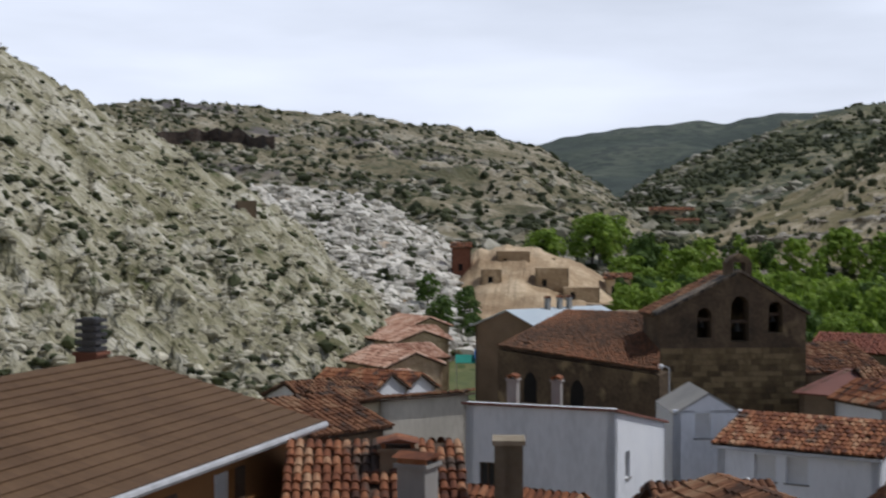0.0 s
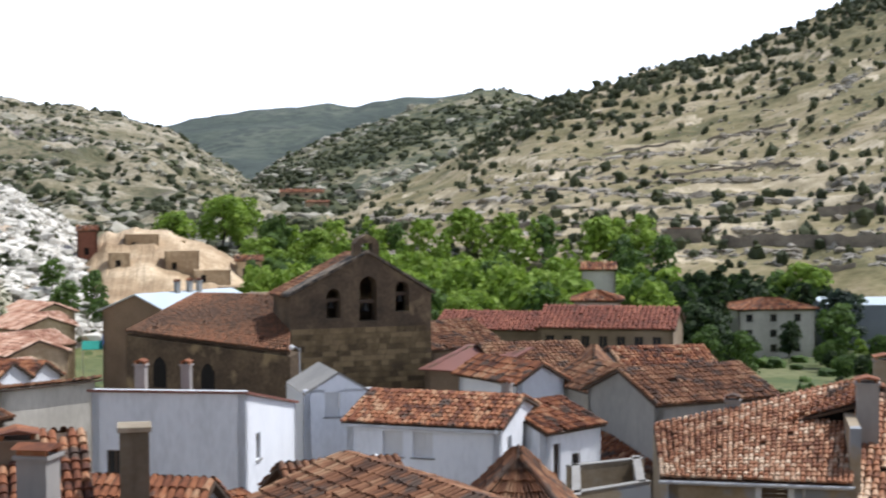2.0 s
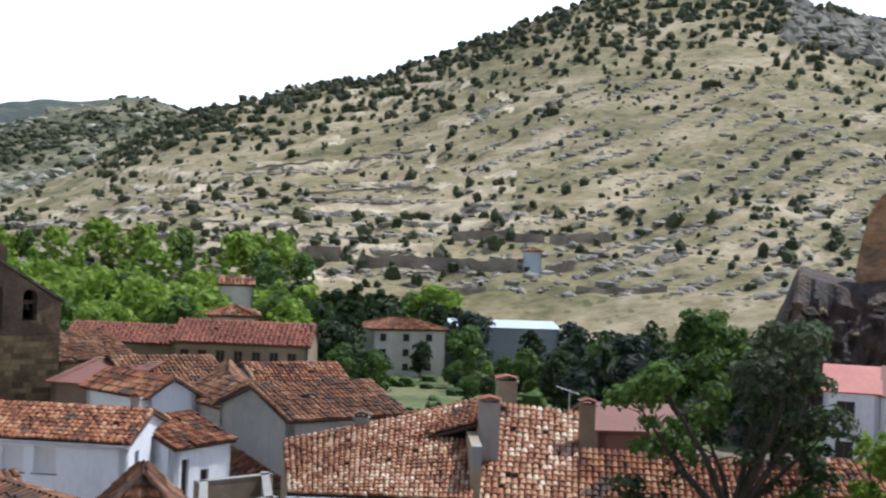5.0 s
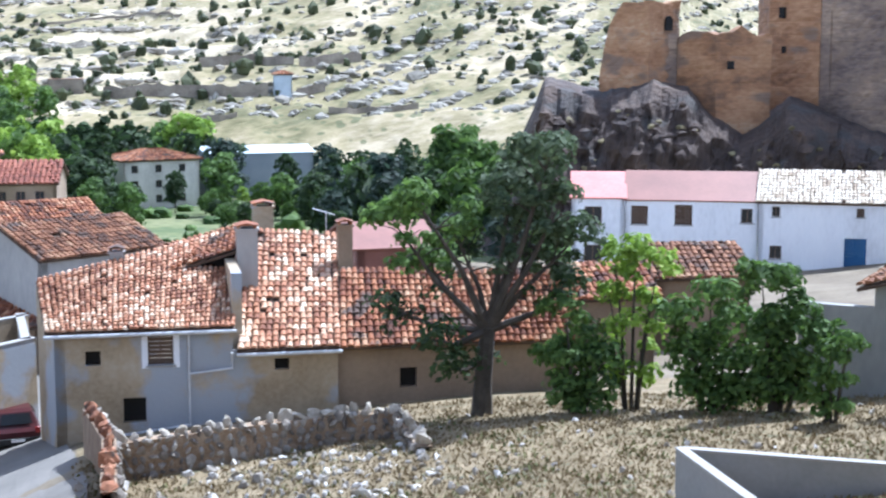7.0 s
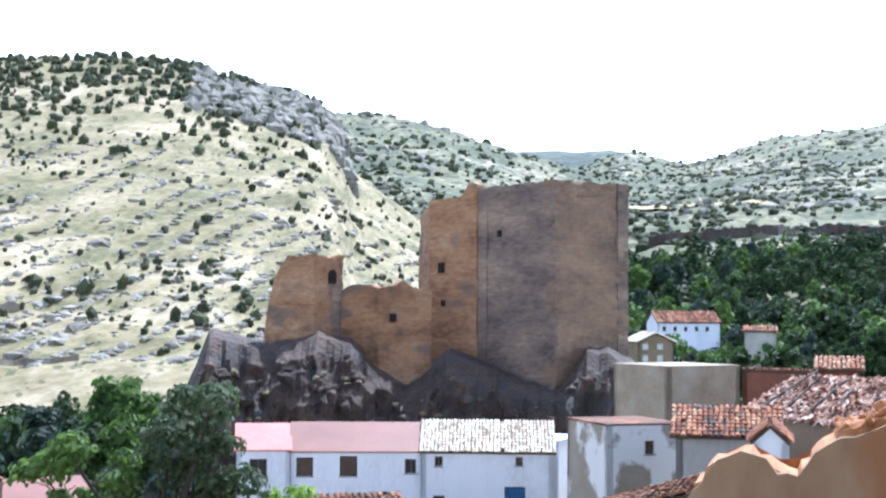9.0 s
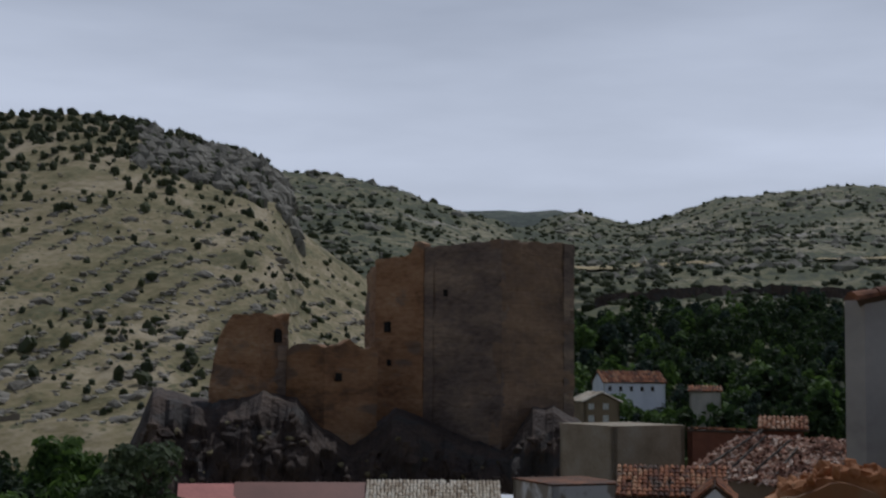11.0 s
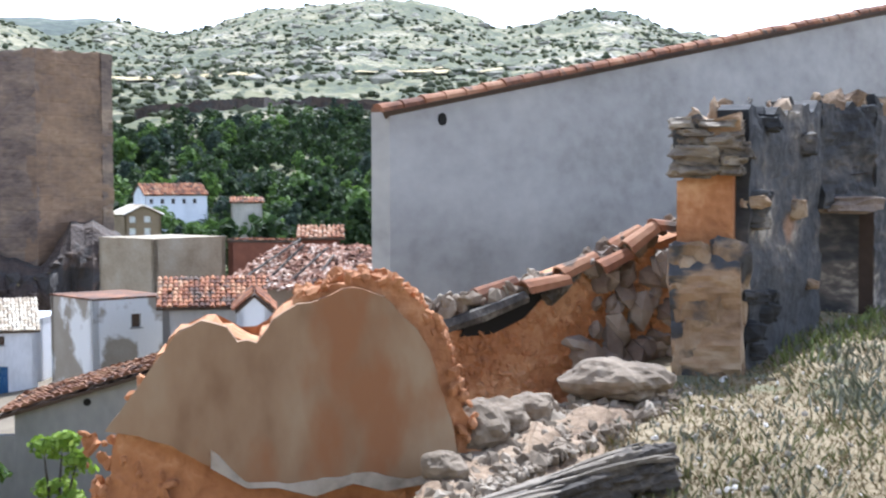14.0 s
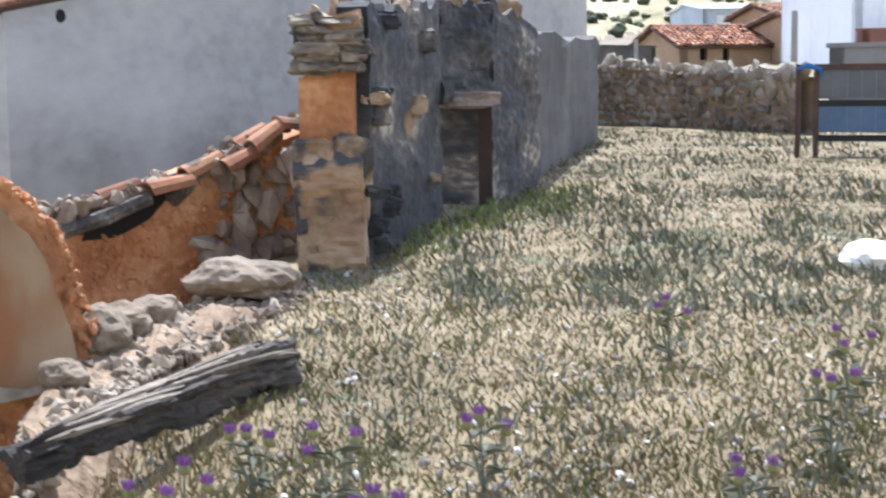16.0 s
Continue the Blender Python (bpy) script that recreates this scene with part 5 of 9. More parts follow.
M["castle_warm"] = mat("castle_warm", [(0.15, 0.105, 0.075), (0.25, 0.165, 0.108), (0.33, 0.215, 0.133), (0.42, 0.29, 0.185)], 0.45, 4.0, bump=0.6, depth=0.2, stretch=(0.28, 0.28, 0.8), spread=0.46)
castle()

# roofs between the castle and the plaster ruin
house("grey_stone_house", (59.5, 100), (62.2, 104), 6, -12, -3.9, 0.2, "old_plaster", "old_plaster", "roofless plastered stone house with a worn top", ridge="flat", tiled=False)
house("patched_house", (57.2, 78), (60.0, 80), 5, -11, -6.1, 0.2, "patched_white", "brown_tile", "roofless house with patches of white plaster", ridge="flat", tiled=False, openings=[("f", 2.2, -7.7, 0.55, 0.7, "shutter")])
house("tiled_house", (59.8, 72), (63.6, 72), 6, -11, -6.0, 1.1, "grey_wall", "tile", "grey walled house with an uneven canal tile roof", seed=91)
def fallen_roof():
    """A caved-in roof: tiles, battens and clay lying in a heap between the old walls."""
    root = house("collapsed_house", (62.2, 85), (68.9, 77), 9, -12, -5.9, 1.9, "brown_wall", "tile_clay", "old house under a caved-in roof of broken tiles", tiled=False, seed=92, over=0.1)
    p, q = spot(62.2, 85), spot(68.9, 77)
    w = (q - p).length
    rnd = random.Random(92)
    V, F = [], []
    for k in range(2600):
        x, y = rnd.uniform(-0.2, w + 0.2), rnd.uniform(-0.3, 6.0)
        z = -5.9 + 12 + 1.9 * min(1.0, y / 4.5) + 0.25 * noise.noise(Vector((x * 0.7, y * 0.7, 3))) + rnd.uniform(-0.05, 0.12)
        turn = Euler((rnd.gauss(0.35, 0.35), rnd.gauss(0, 0.35), rnd.gauss(0, 0.9))).to_matrix()
        l, r = rnd.uniform(0.12, 0.26), rnd.uniform(0.09, 0.13)
        i = len(V)
        for yy in (-l, l):
            for a in (0.25, 1.1, 2.04, 2.9):
                V.append(Vector((x, y, z)) + turn @ Vector((r * math.cos(a), yy, r * math.sin(a) - 0.05)))
        F += [(i + j, i + j + 1, i + j + 5, i + j + 4) for j in range(3)]
    ob = new("broken_tiles", lists_to_mesh("broken_tiles", V, F, M["fallen_tile"]))
    ob.parent = root
    tagged(ob, "jumbled broken canal tiles", kind="stuff")
    for k in range(7):
        x = w * (0.1 + 0.13 * k)
        bm = bmesh.new()
        z = 6.1 + rnd.uniform(0.1, 0.5)
        tube(bm, [(x, 0.3, z), (x + rnd.uniform(-0.8, 0.8), rnd.uniform(3.0, 5.0), z + rnd.uniform(1.3, 2.0))], [0.08, 0.06], 6)
        part("rafter", bm, M["old_wood"], root)


M["tile_clay"] = mat("tile_clay", [(0.14, 0.075, 0.045), (0.26, 0.13, 0.08), (0.34, 0.21, 0.14)], 0.8, 6, bump=0.8, depth=0.1)
M["fallen_tile"] = mat("fallen_tile", [(0.16, 0.07, 0.045), (0.38, 0.17, 0.10), (0.52, 0.30, 0.20), (0.66, 0.52, 0.42)], 0.8, 5, bump=0.3, island=0.6, spread=0.62)
fallen_roof()
house("white_gable_house", (62.6, 64), (64.0, 64), 4, -11, -5.6, 0.7, "white_wall", "tile", "little white gable with a bell-shaped tile edge", ridge="y", seed=93, over=0.05)
house("brick_hut", (65.1, 90), (66.6, 90), 3, -11, -3.5, 0.5, "brick", "light_tile", "small brick hut with a bright orange tile roof", ridge="shed", seed=94)
house("red_brick_wall", (62.3, 98), (65.5, 96), 1, -10, -4.0, 0.1, "brick", "tile", "low red brick wall with tile coping", ridge="flat", seed=95)
house("far_white_house", (59.15, 300), (61.5, 304), 8, -12, -2.8, 2.1, "white_wall", "tile", "white country house with an orange tile roof", seed=97, pitch=0.6, course=0.9, openings=rows_of("f", 1, 10, 5, (-4.6,), 0.7, 0.9))
house("chalet", (58.4, 230), (59.75, 232), 6, -14, -5.2, 1.3, "brown_wall", "pale_tile", "brown chalet with white trim under the trees", ridge="y", seed=98, pitch=0.5, course=0.8,
      openings=[("f", 0.7, -6.4, 1.0, 0.9, "white"), ("f", 3.1, -6.4, 1.0, 0.9, "white"), ("f", 0.7, -8.3, 1.0, 1.0, "white"), ("f", 3.1, -8.3, 1.0, 1.0, "white")])
house("far_shed", (62.4, 270), (63.6, 270), 5, -12, -4.0, 0.8, "cream_wall", "tile", "pale shed among the trees", seed=99, pitch=0.6, course=0.9)


def long_shed():
    z0 = -13.0
    pts = [spot(51.6, 47), spot(54.4, 46.6), spot(61.9, 45.6)]
    p0, p2 = pts[0], pts[2]
    m = Matrix.Translation((p0.x, p0.y, z0)) @ Matrix.Rotation(math.atan2(p2.y - p0.y, p2.x - p0.x), 4, "Z")
    root = thing("long_grey_shed", m, "long grey rendered shed with a sloping tile roof", "shed", "village houses")
    inv = m.inverted()
    a, b, c = inv @ sight(51.6, -9.3, 47), inv @ sight(54.4, -8.55, 46.6), inv @ sight(61.9, -6.5, 45.6)
    bm = bmesh.new()
    prism(bm, [(0, 0), (b.x, 0), (b.x, a.z), (0, a.z)], 0, 0.35)
    part("wall", bm, M["grey_wall"], root)
    bm = bmesh.new()
    prism(bm, [(b.x + 0.002, 0), (c.x, 0), (c.x, c.z), (b.x + 0.002, b.z)], 0, 0.35)
    part("wall", bm, M["grey_wall"], root)
    bm = bmesh.new()
    box(bm, c.x - 0.35, c.x, 0.35, 4.2, 0, c.z - 0.2)
    part("wall", bm, M["grey_wall"], root)
    bm = bmesh.new()
    box(bm, b.x, b.x + 0.35, 0.35, 4.2, 0, b.z - 0.2)
    part("wall", bm, M["grey_wall"], root)
    roof_on(root, [((b.x - 0.5, -0.25, b.z - 0.1), (c.x + 0.2, -0.25, c.z + 0.05), (c.x + 0.2, 4.4, c.z + 0.05), (b.x - 0.5, 4.4, b.z - 0.1))], M["brown_tile"], 96)
    # vents: near-black discs on the uncut wall, shade given as colour
    for bb, ee in ((57.0, -8.3), (59.6, -7.5)):
        q = inv @ sight(bb, ee, 46)
        bm = bmesh.new()
        prism(bm, [(q.x + 0.12 * math.cos(t), q.z + 0.12 * math.sin(t)) for t in np.linspace(0, math.tau, 11)[:-1]], -0.02, 0.05)
        part("vent_hole", bm, M["void_shade"], root)


long_shed()


# ---- ruins beside the viewpoint ----
class Face:
    """A plane square to the bearing b0 at distance d0: bearing and elevation to its x, z."""

    def __init__(self, b0, d0, tilt=0.0):
        self.b0, self.d0 = b0, d0
        p = spot(b0, d0)
        self.m = Matrix.Translation(p) @ Matrix.Rotation(radians(-b0 + tilt), 4, "Z")
        self.tilt = radians(tilt)

    def at(self, b, e):
        a = radians(b - self.b0)
        # distance along the bearing to the tilted plane
        t = self.d0 * math.cos(self.tilt) / math.cos(a - self.tilt) if self.tilt else self.d0 / math.cos(a)
        p = self.m.inverted() @ spot(b, t, t * math.tan(radians(e)))
        return (p.x, p.z)


def ragged(pts, step, amount, seed):
    """An outline broken into short uneven steps."""
    rnd = random.Random(seed)
    out = []
    for (x0, z0), (x1, z1) in zip(pts, pts[1:] + pts[:1]):
        l = math.hypot(x1 - x0, z1 - z0)
        n = max(1, round(l / step))
        for i in range(n):
            f = i / n
            jit = 0 if i == 0 else amount
            out.append((x0 + (x1 - x0) * f + rnd.uniform(-jit, jit), z0 + (z1 - z0) * f + rnd.uniform(-jit, jit)))
    return out


def rubble(bm, rnd, centre, size, squash=0.8):
    """One irregular stone."""
    r = bmesh.ops.create_icosphere(bm, subdivisions=1, radius=1.0)
    turn = Euler((rnd.uniform(0, 6), rnd.uniform(0, 6), rnd.uniform(0, 6))).to_matrix()
    s = Vector((rnd.uniform(0.8, 1.35), rnd.uniform(0.7, 1.1), rnd.uniform(0.55, 0.85) * squash))
    for v in r["verts"]:
        k = 1 + rnd.uniform(-0.22, 0.22)
        v.co = Vector(centre) + (turn @ Vector((v.co.x * s.x, v.co.y * s.y, v.co.z * s.z))) * size * k


def plaster_ruin():
    f = Face(64.5, 8.7)
    root = thing("plaster_wall_ruin", f.m @ Matrix.Translation((0, 0, -2.6)), "broken adobe wall with peeling ochre plaster", "ruined wall")
    up = Matrix.Translation((0, 0, 2.6))
    out = [(58.2, -9.0), (58.9, -8.1), (60.0, -6.6), (60.86, -5.45), (61.7, -5.1), (62.6, -5.35), (63.0, -5.9), (63.7, -5.95), (64.3, -5.1), (65.2, -4.55), (66.1, -4.35), (67.2, -3.95),
           (68.4, -4.3), (69.6, -5.5), (70.2, -6.7), (70.6, -8.0), (71.0, -9.6), (71.2, -10.6), (70.3, -11.1), (68.4, -11.4), (67.2, -11.1), (65.8, -11.55), (64.4, -11.2), (63.3, -11.2), (62.0, -10.4), (60.6, -9.6), (59.4, -9.2)]
    pts = ragged([f.at(b, e) for b, e in out], 0.07, 0.012, 2)[::-1]
    bm = bmesh.new()
    prism(bm, pts[::-1], -0.03, 0.05, up)
    part("plaster", bm, M["plaster"], root, "smooth ochre plaster stained rust-brown")
    body = [(56.9, -16.8), (57.6, -13.5), (58.5, -9.4), (59.6, -7.3), (60.7, -5.6), (61.7, -5.25), (62.7, -5.6), (63.7, -6.1), (64.4, -5.1), (65.4, -4.3), (66.6, -3.85), (67.6, -3.6), (68.8, -3.75),
            (69.9, -4.7), (70.8, -6.2), (71.3, -8.0), (71.7, -9.6), (72.2, -10.4), (72.6, -16.8)]
    pts = ragged([f.at(b, e) for b, e in body], 0.05, 0.02, 3)
    bm = bmesh.new()
    # solid body with a rough face
    rnd = random.Random(8)
    prism(bm, pts, 0.06, 0.6, up)
    bmesh.ops.triangulate(bm, faces=bm.faces[:])
    part("adobe_core", bm, M["adobe"], root, "crumbling orange adobe")
    # crumbs: clods standing proud on the broken lower face and along the torn edge
    bm = bmesh.new()
    for k in range(520):
        b, e = rnd.uniform(57.4, 71.8), rnd.uniform(-16.2, -9.0)
        if e > -9.4 - 0.9 * min(b - 58, 3.0) * 0.6 - (0.9 if b > 61 else 0):
            continue
        x, z = f.at(b, e)
        rubble(bm, rnd, (x, 0.06 + rnd.uniform(-0.01, 0.03), z + 2.6), rnd.uniform(0.015, 0.06))
    edge = [p for p in ragged([f.at(b, e) for b, e in body[9:17]], 0.035, 0.02, 4)][:-30]
    for x, z in edge:
        for y in (0.1, 0.25, 0.4):
            rubble(bm, rnd, (x + rnd.uniform(-0.03, 0.03), y + rnd.uniform(-0.06, 0.06), z + 2.6), rnd.uniform(0.025, 0.055))
    for x, z in ragged([f.at(b, e) for b, e in body[0:4]], 0.04, 0.02, 4)[:60]:
        rubble(bm, rnd, (x + rnd.uniform(-0.03, 0.03), rnd.uniform(0.05, 0.3), z + 2.6), rnd.uniform(0.02, 0.05))
    ob = part("clod_crust", bm, M["adobe"], root)
    tagged(ob, kind="stuff")
    # chalky torn lower edge of the plaster
    low = [(71.0, -10.55), (70.2, -10.95), (68.4, -11.25), (67.2, -10.95), (65.8, -11.4), (64.4, -11.05), (63.3, -11.05), (62.0, -10.3)]
    ends = sorted(f.at(b, e) for b, e in low)
    line = [(x, float(np.interp(x, [p[0] for p in ends], [p[1] for p in ends]))) for x in np.linspace(ends[0][0], ends[-1][0], 60)]
    hi = [(x, z + 0.01 + 0.10 * max(0.0, noise.noise(Vector((x * 4.0, 3.0, 0.5))))) for x, z in line]
    bm = bmesh.new()
    va = [bm.verts.new(up @ Vector((x, -0.05, z - 0.02))) for x, z in line]
    vb = [bm.verts.new(up @ Vector((x, -0.034, z))) for x, z in hi]
    for k in range(len(line) - 1):
        bm.faces.new((va[k], va[k + 1], vb[k + 1], vb[k]))
    bmesh.ops.solidify(bm, geom=bm.faces[:], thickness=-0.012)
    part("lime_edge", bm, M["lime"], root, "pale chalky torn plaster edge")


M["lime"] = mat("lime", [(0.46, 0.38, 0.28), (0.62, 0.54, 0.43), (0.70, 0.63, 0.53)], 3, 18, bump=0.5)
M["dark_clay"] = mat("dark_clay", [(0.09, 0.055, 0.035), (0.16, 0.10, 0.07)], 3, 15, bump=0.6)
plaster_ruin()


def adobe_room():
    """The roofless room behind: an orange adobe wall with a fallen eave of tiles and beams."""
    p0, p1 = spot(69.0, 12.2), spot(79.6, 13.6)
    w = (p1 - p0).length
    m = Matrix.Translation((p0.x, p0.y, -4.0)) @ Matrix.Rotation(math.atan2(p1.y - p0.y, p1.x - p0.x), 4, "Z")
    root = thing("ruined_room_wall", m, "rough orange adobe wall with the rest of a fallen tile eave", "ruined wall")
    inv = m.inverted()

    def on(b, e):
        a = radians(b)
        way = Vector((math.sin(a), math.cos(a), 0))
        q = p1 - p0
        t = (p0.x * q.y - p0.y * q.x) / (way.x * q.y - way.y * q.x)
        v = inv @ Vector((way.x * t, way.y * t, t * math.tan(radians(e))))
        return (v.x, v.z)
    top = [(69.0, -5.2), (70.4, -5.7), (71.4, -5.75), (72.3, -5.6), (73.0, -5.5), (73.9, -4.9), (74.6, -4.1), (75.3, -3.6), (77.2, -2.9), (79.6, -2.0)]
    pts = [on(69.0, -14), on(79.6, -14)] + [on(b, e) for b, e in top[::-1]]
    bm = bmesh.new()
    prism(bm, pts, 0, 0.5)
    bmesh.ops.triangulate(bm, faces=bm.faces[:])
    part("adobe_face", bm, M["adobe"], root)
    rnd = random.Random(12)
    bm = bmesh.new()
    for k in range(1400):
        b = rnd.uniform(69.5, 78.8)
        e = rnd.uniform(-9.5, float(np.interp(b, [t[0] for t in top], [t[1] for t in top])) - 0.15)
        x, z = on(b, e)
        rubble(bm, rnd, (x, rnd.uniform(-0.01, 0.03), z), rnd.uniform(0.015, 0.05))
    tagged(part("clod_crust", bm, M["adobe"], root), kind="stuff")
    # masonry of grey stones at the upper right
    for k in range(46):
        b, e = rnd.uniform(75.6, 79.3), rnd.uniform(-6.6, -2.3)
        if e > np.interp(b, [t[0] for t in top], [t[1] for t in top]) + 0.1:
            continue
        x, z = on(b, e)
        bm = bmesh.new()
        rubble(bm, rnd, (x, -0.02, z), rnd.uniform(0.09, 0.2))
        part("stone", bm, M["pink_stone"], root)
    # near-black sheet painted as the shade under the eave, then beams and tiles
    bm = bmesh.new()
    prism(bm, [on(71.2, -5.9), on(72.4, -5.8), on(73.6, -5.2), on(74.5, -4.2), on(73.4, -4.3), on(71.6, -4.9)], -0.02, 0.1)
    part("gap", bm, M["void_shade"], root)
    for b0, e0, b1, e1, r, y in ((70.2, -5.5, 73.4, -4.35, 0.06, -0.14), (70.0, -5.1, 75.0, -3.6, 0.05, 0.05), (74.3, -4.5, 75.4, -3.3, 0.07, -0.08)):
        x0, z0 = on(b0, e0)
        x1, z1 = on(b1, e1)
        bm = bmesh.new()
        tube(bm, [(x0, y, z0), ((x0 + x1) / 2, y + 0.02, (z0 + z1) / 2 - 0.02), (x1, y, z1)], [r, r * 1.1, r * 0.9], 6)
        part("beam", bm, M["old_wood"], root, "grey weathered beam")
    line = [(69.6, -4.65), (70.9, -4.5), (72.2, -4.25), (73.5, -3.85), (74.9, -3.35), (76.2, -2.75), (77.3, -2.2), (78.4, -1.65), (79.2, -1.35)]
    for row, (dy, dz) in enumerate(((-0.1, 0.0), (0.14, 0.03))):
        for (b0, e0), (b1, e1) in zip(line, line[1:]):
            x0, z0 = on(b0, e0)
            x1, z1 = on(b1, e1)
            bm = bmesh.new()
            way = Vector((x1 - x0, 0, z1 - z0))
            up = Vector((-way.z, 0, way.x)).normalized()
            if rnd.random() < (0.65 if row else 0.4 if b1 < 74 else 0.0):
                bm.free()
                continue
            slip = rnd.uniform(-0.05, 0.01)
            ring = []
            for f, r in ((-0.08, 0.115), (1.02, 0.09)):
                c = Vector((x0, dy + rnd.uniform(-0.06, 0.06), z0 + dz - 0.08 + slip + rnd.uniform(-0.05, 0.05))) + way * f
                ring.append([c + up * (r * math.sin(a)) + Vector((0, r * math.cos(a), 0)) for a in np.linspace(0, math.pi, 7)])
                ring.append([c + up * ((r - 0.02) * math.sin(a)) + Vector((0, (r - 0.02) * math.cos(a), 0)) for a in np.linspace(0, math.pi, 7)])
            vs = [[bm.verts.new(p) for p in r] for r in ring]
            for k in range(6):
                bm.faces.new((vs[0][k], vs[0][k + 1], vs[2][k + 1], vs[2][k]))
                bm.faces.new((vs[1][k], vs[3][k], vs[3][k + 1], vs[1][k + 1]))
                bm.faces.new((vs[0][k], vs[1][k], vs[1][k + 1], vs[0][k + 1]))
                bm.faces.new((vs[2][k], vs[2][k + 1], vs[3][k + 1], vs[3][k]))
            part("tile", bm, M["eave_tile"], root)
    # mortar bedding and stones under the tiles
    bm = bmesh.new()
    for k in range(150):
        b = rnd.uniform(69.6, 79.2)
        e = float(np.interp(b, [t[0] for t in line], [t[1] for t in line])) - rnd.uniform(0.15, 0.75) * (1.0 if b > 74.5 else 0.55)
        x, z = on(b, e)
        rubble(bm, rnd, (x, rnd.uniform(-0.1, 0.3), z), rnd.uniform(0.04, 0.09))
    tagged(part("bedding_stones", bm, M["bank_stone_dull"], root), kind="stuff")


M["bank_stone_dull"] = mat("bank_stone_dull", [(0.13, 0.085, 0.055), (0.25, 0.18, 0.12), (0.38, 0.31, 0.23)], 1.5, 12, bump=0.8, depth=0.04, island=0.5)
M["eave_tile"] = mat("eave_tile", [(0.16, 0.065, 0.035), (0.34, 0.14, 0.065), (0.46, 0.24, 0.13)], 2.0, 9, bump=0.5, per_object=0.35, spots=(0.10, 0.07, 0.05), spot_scale=3.0, spot_size=0.58)
M["pink_stone"] = mat("pink_stone", [(0.20, 0.15, 0.12), (0.34, 0.27, 0.22), (0.46, 0.40, 0.35)], 2, 12, bump=0.7, per_object=0.4)
adobe_room()


def stone_face(root, name, corners, nu, nv, material, seed, amount=0.08, thick=0.5, hole=None):
    """A rough masonry sheet between four corners, displaced, with thickness behind."""
    c00, c10, c11, c01 = (Vector(c) for c in corners)
    n = (c10 - c00).cross(c01 - c00).normalized()
    bm = bmesh.new()
    g, h = [], []
    for i in range(nu + 1):
        r, q = [], []
        for j in range(nv + 1):
            u, v = i / nu, j / nv
            p = (c00 * (1 - u) + c10 * u) * (1 - v) + (c01 * (1 - u) + c11 * u) * v
            flat = Vector((p.x * 0.4, p.y * 0.4, p.z * 1.25))
            d = lumpy(flat, 0.42, amount, seed) + lumpy(flat, 0.15, amount * 0.5, seed + 3)
            if j == nv:
                p = p + Vector((0, 0, 1)) * lumpy(p, 0.35, 0.14, seed + 9)
            r.append(bm.verts.new(p + n * d))
            q.append(bm.verts.new(p - n * thick))
        g.append(r)
        h.append(q)
    for i in range(nu):
        for j in range(nv):
            if hole and hole(i / nu, j / nv):
                continue
            bm.faces.new((g[i][j], g[i + 1][j], g[i + 1][j + 1], g[i][j + 1]))
            bm.faces.new((h[i][j], h[i][j + 1], h[i + 1][j + 1], h[i + 1][j]))
        bm.faces.new((g[i][nv], g[i + 1][nv], h[i + 1][nv], h[i][nv]))
    for i in (0, nu):
        for j in range(nv):
            f = (g[i][j], g[i][j + 1], h[i][j + 1], h[i][j])
            bm.faces.new(f if i == 0 else f[::-1])
    bmesh.ops.transform(bm, matrix=root.matrix_world.inverted(), verts=bm.verts[:])
    return part(name, bm, material, root)


def block(bm, p, w, t, h, turn, seed):
    """A worn squared stone."""
    made = bmesh.ops.create_icosphere(bm, subdivisions=3, radius=1.0)["verts"]
    rot = Matrix.Rotation(radians(turn), 3, "Z")
    for v in made:
        c = Vector([math.copysign(abs(x) ** 0.5, x) for x in v.co])
        c *= 0.92 + lumpy(v.co, 0.7, 0.30, seed) + lumpy(v.co, 0.25, 0.10, seed + 5)
        v.co = p + rot @ Vector((c.x * w, c.y * t, c.z * h))


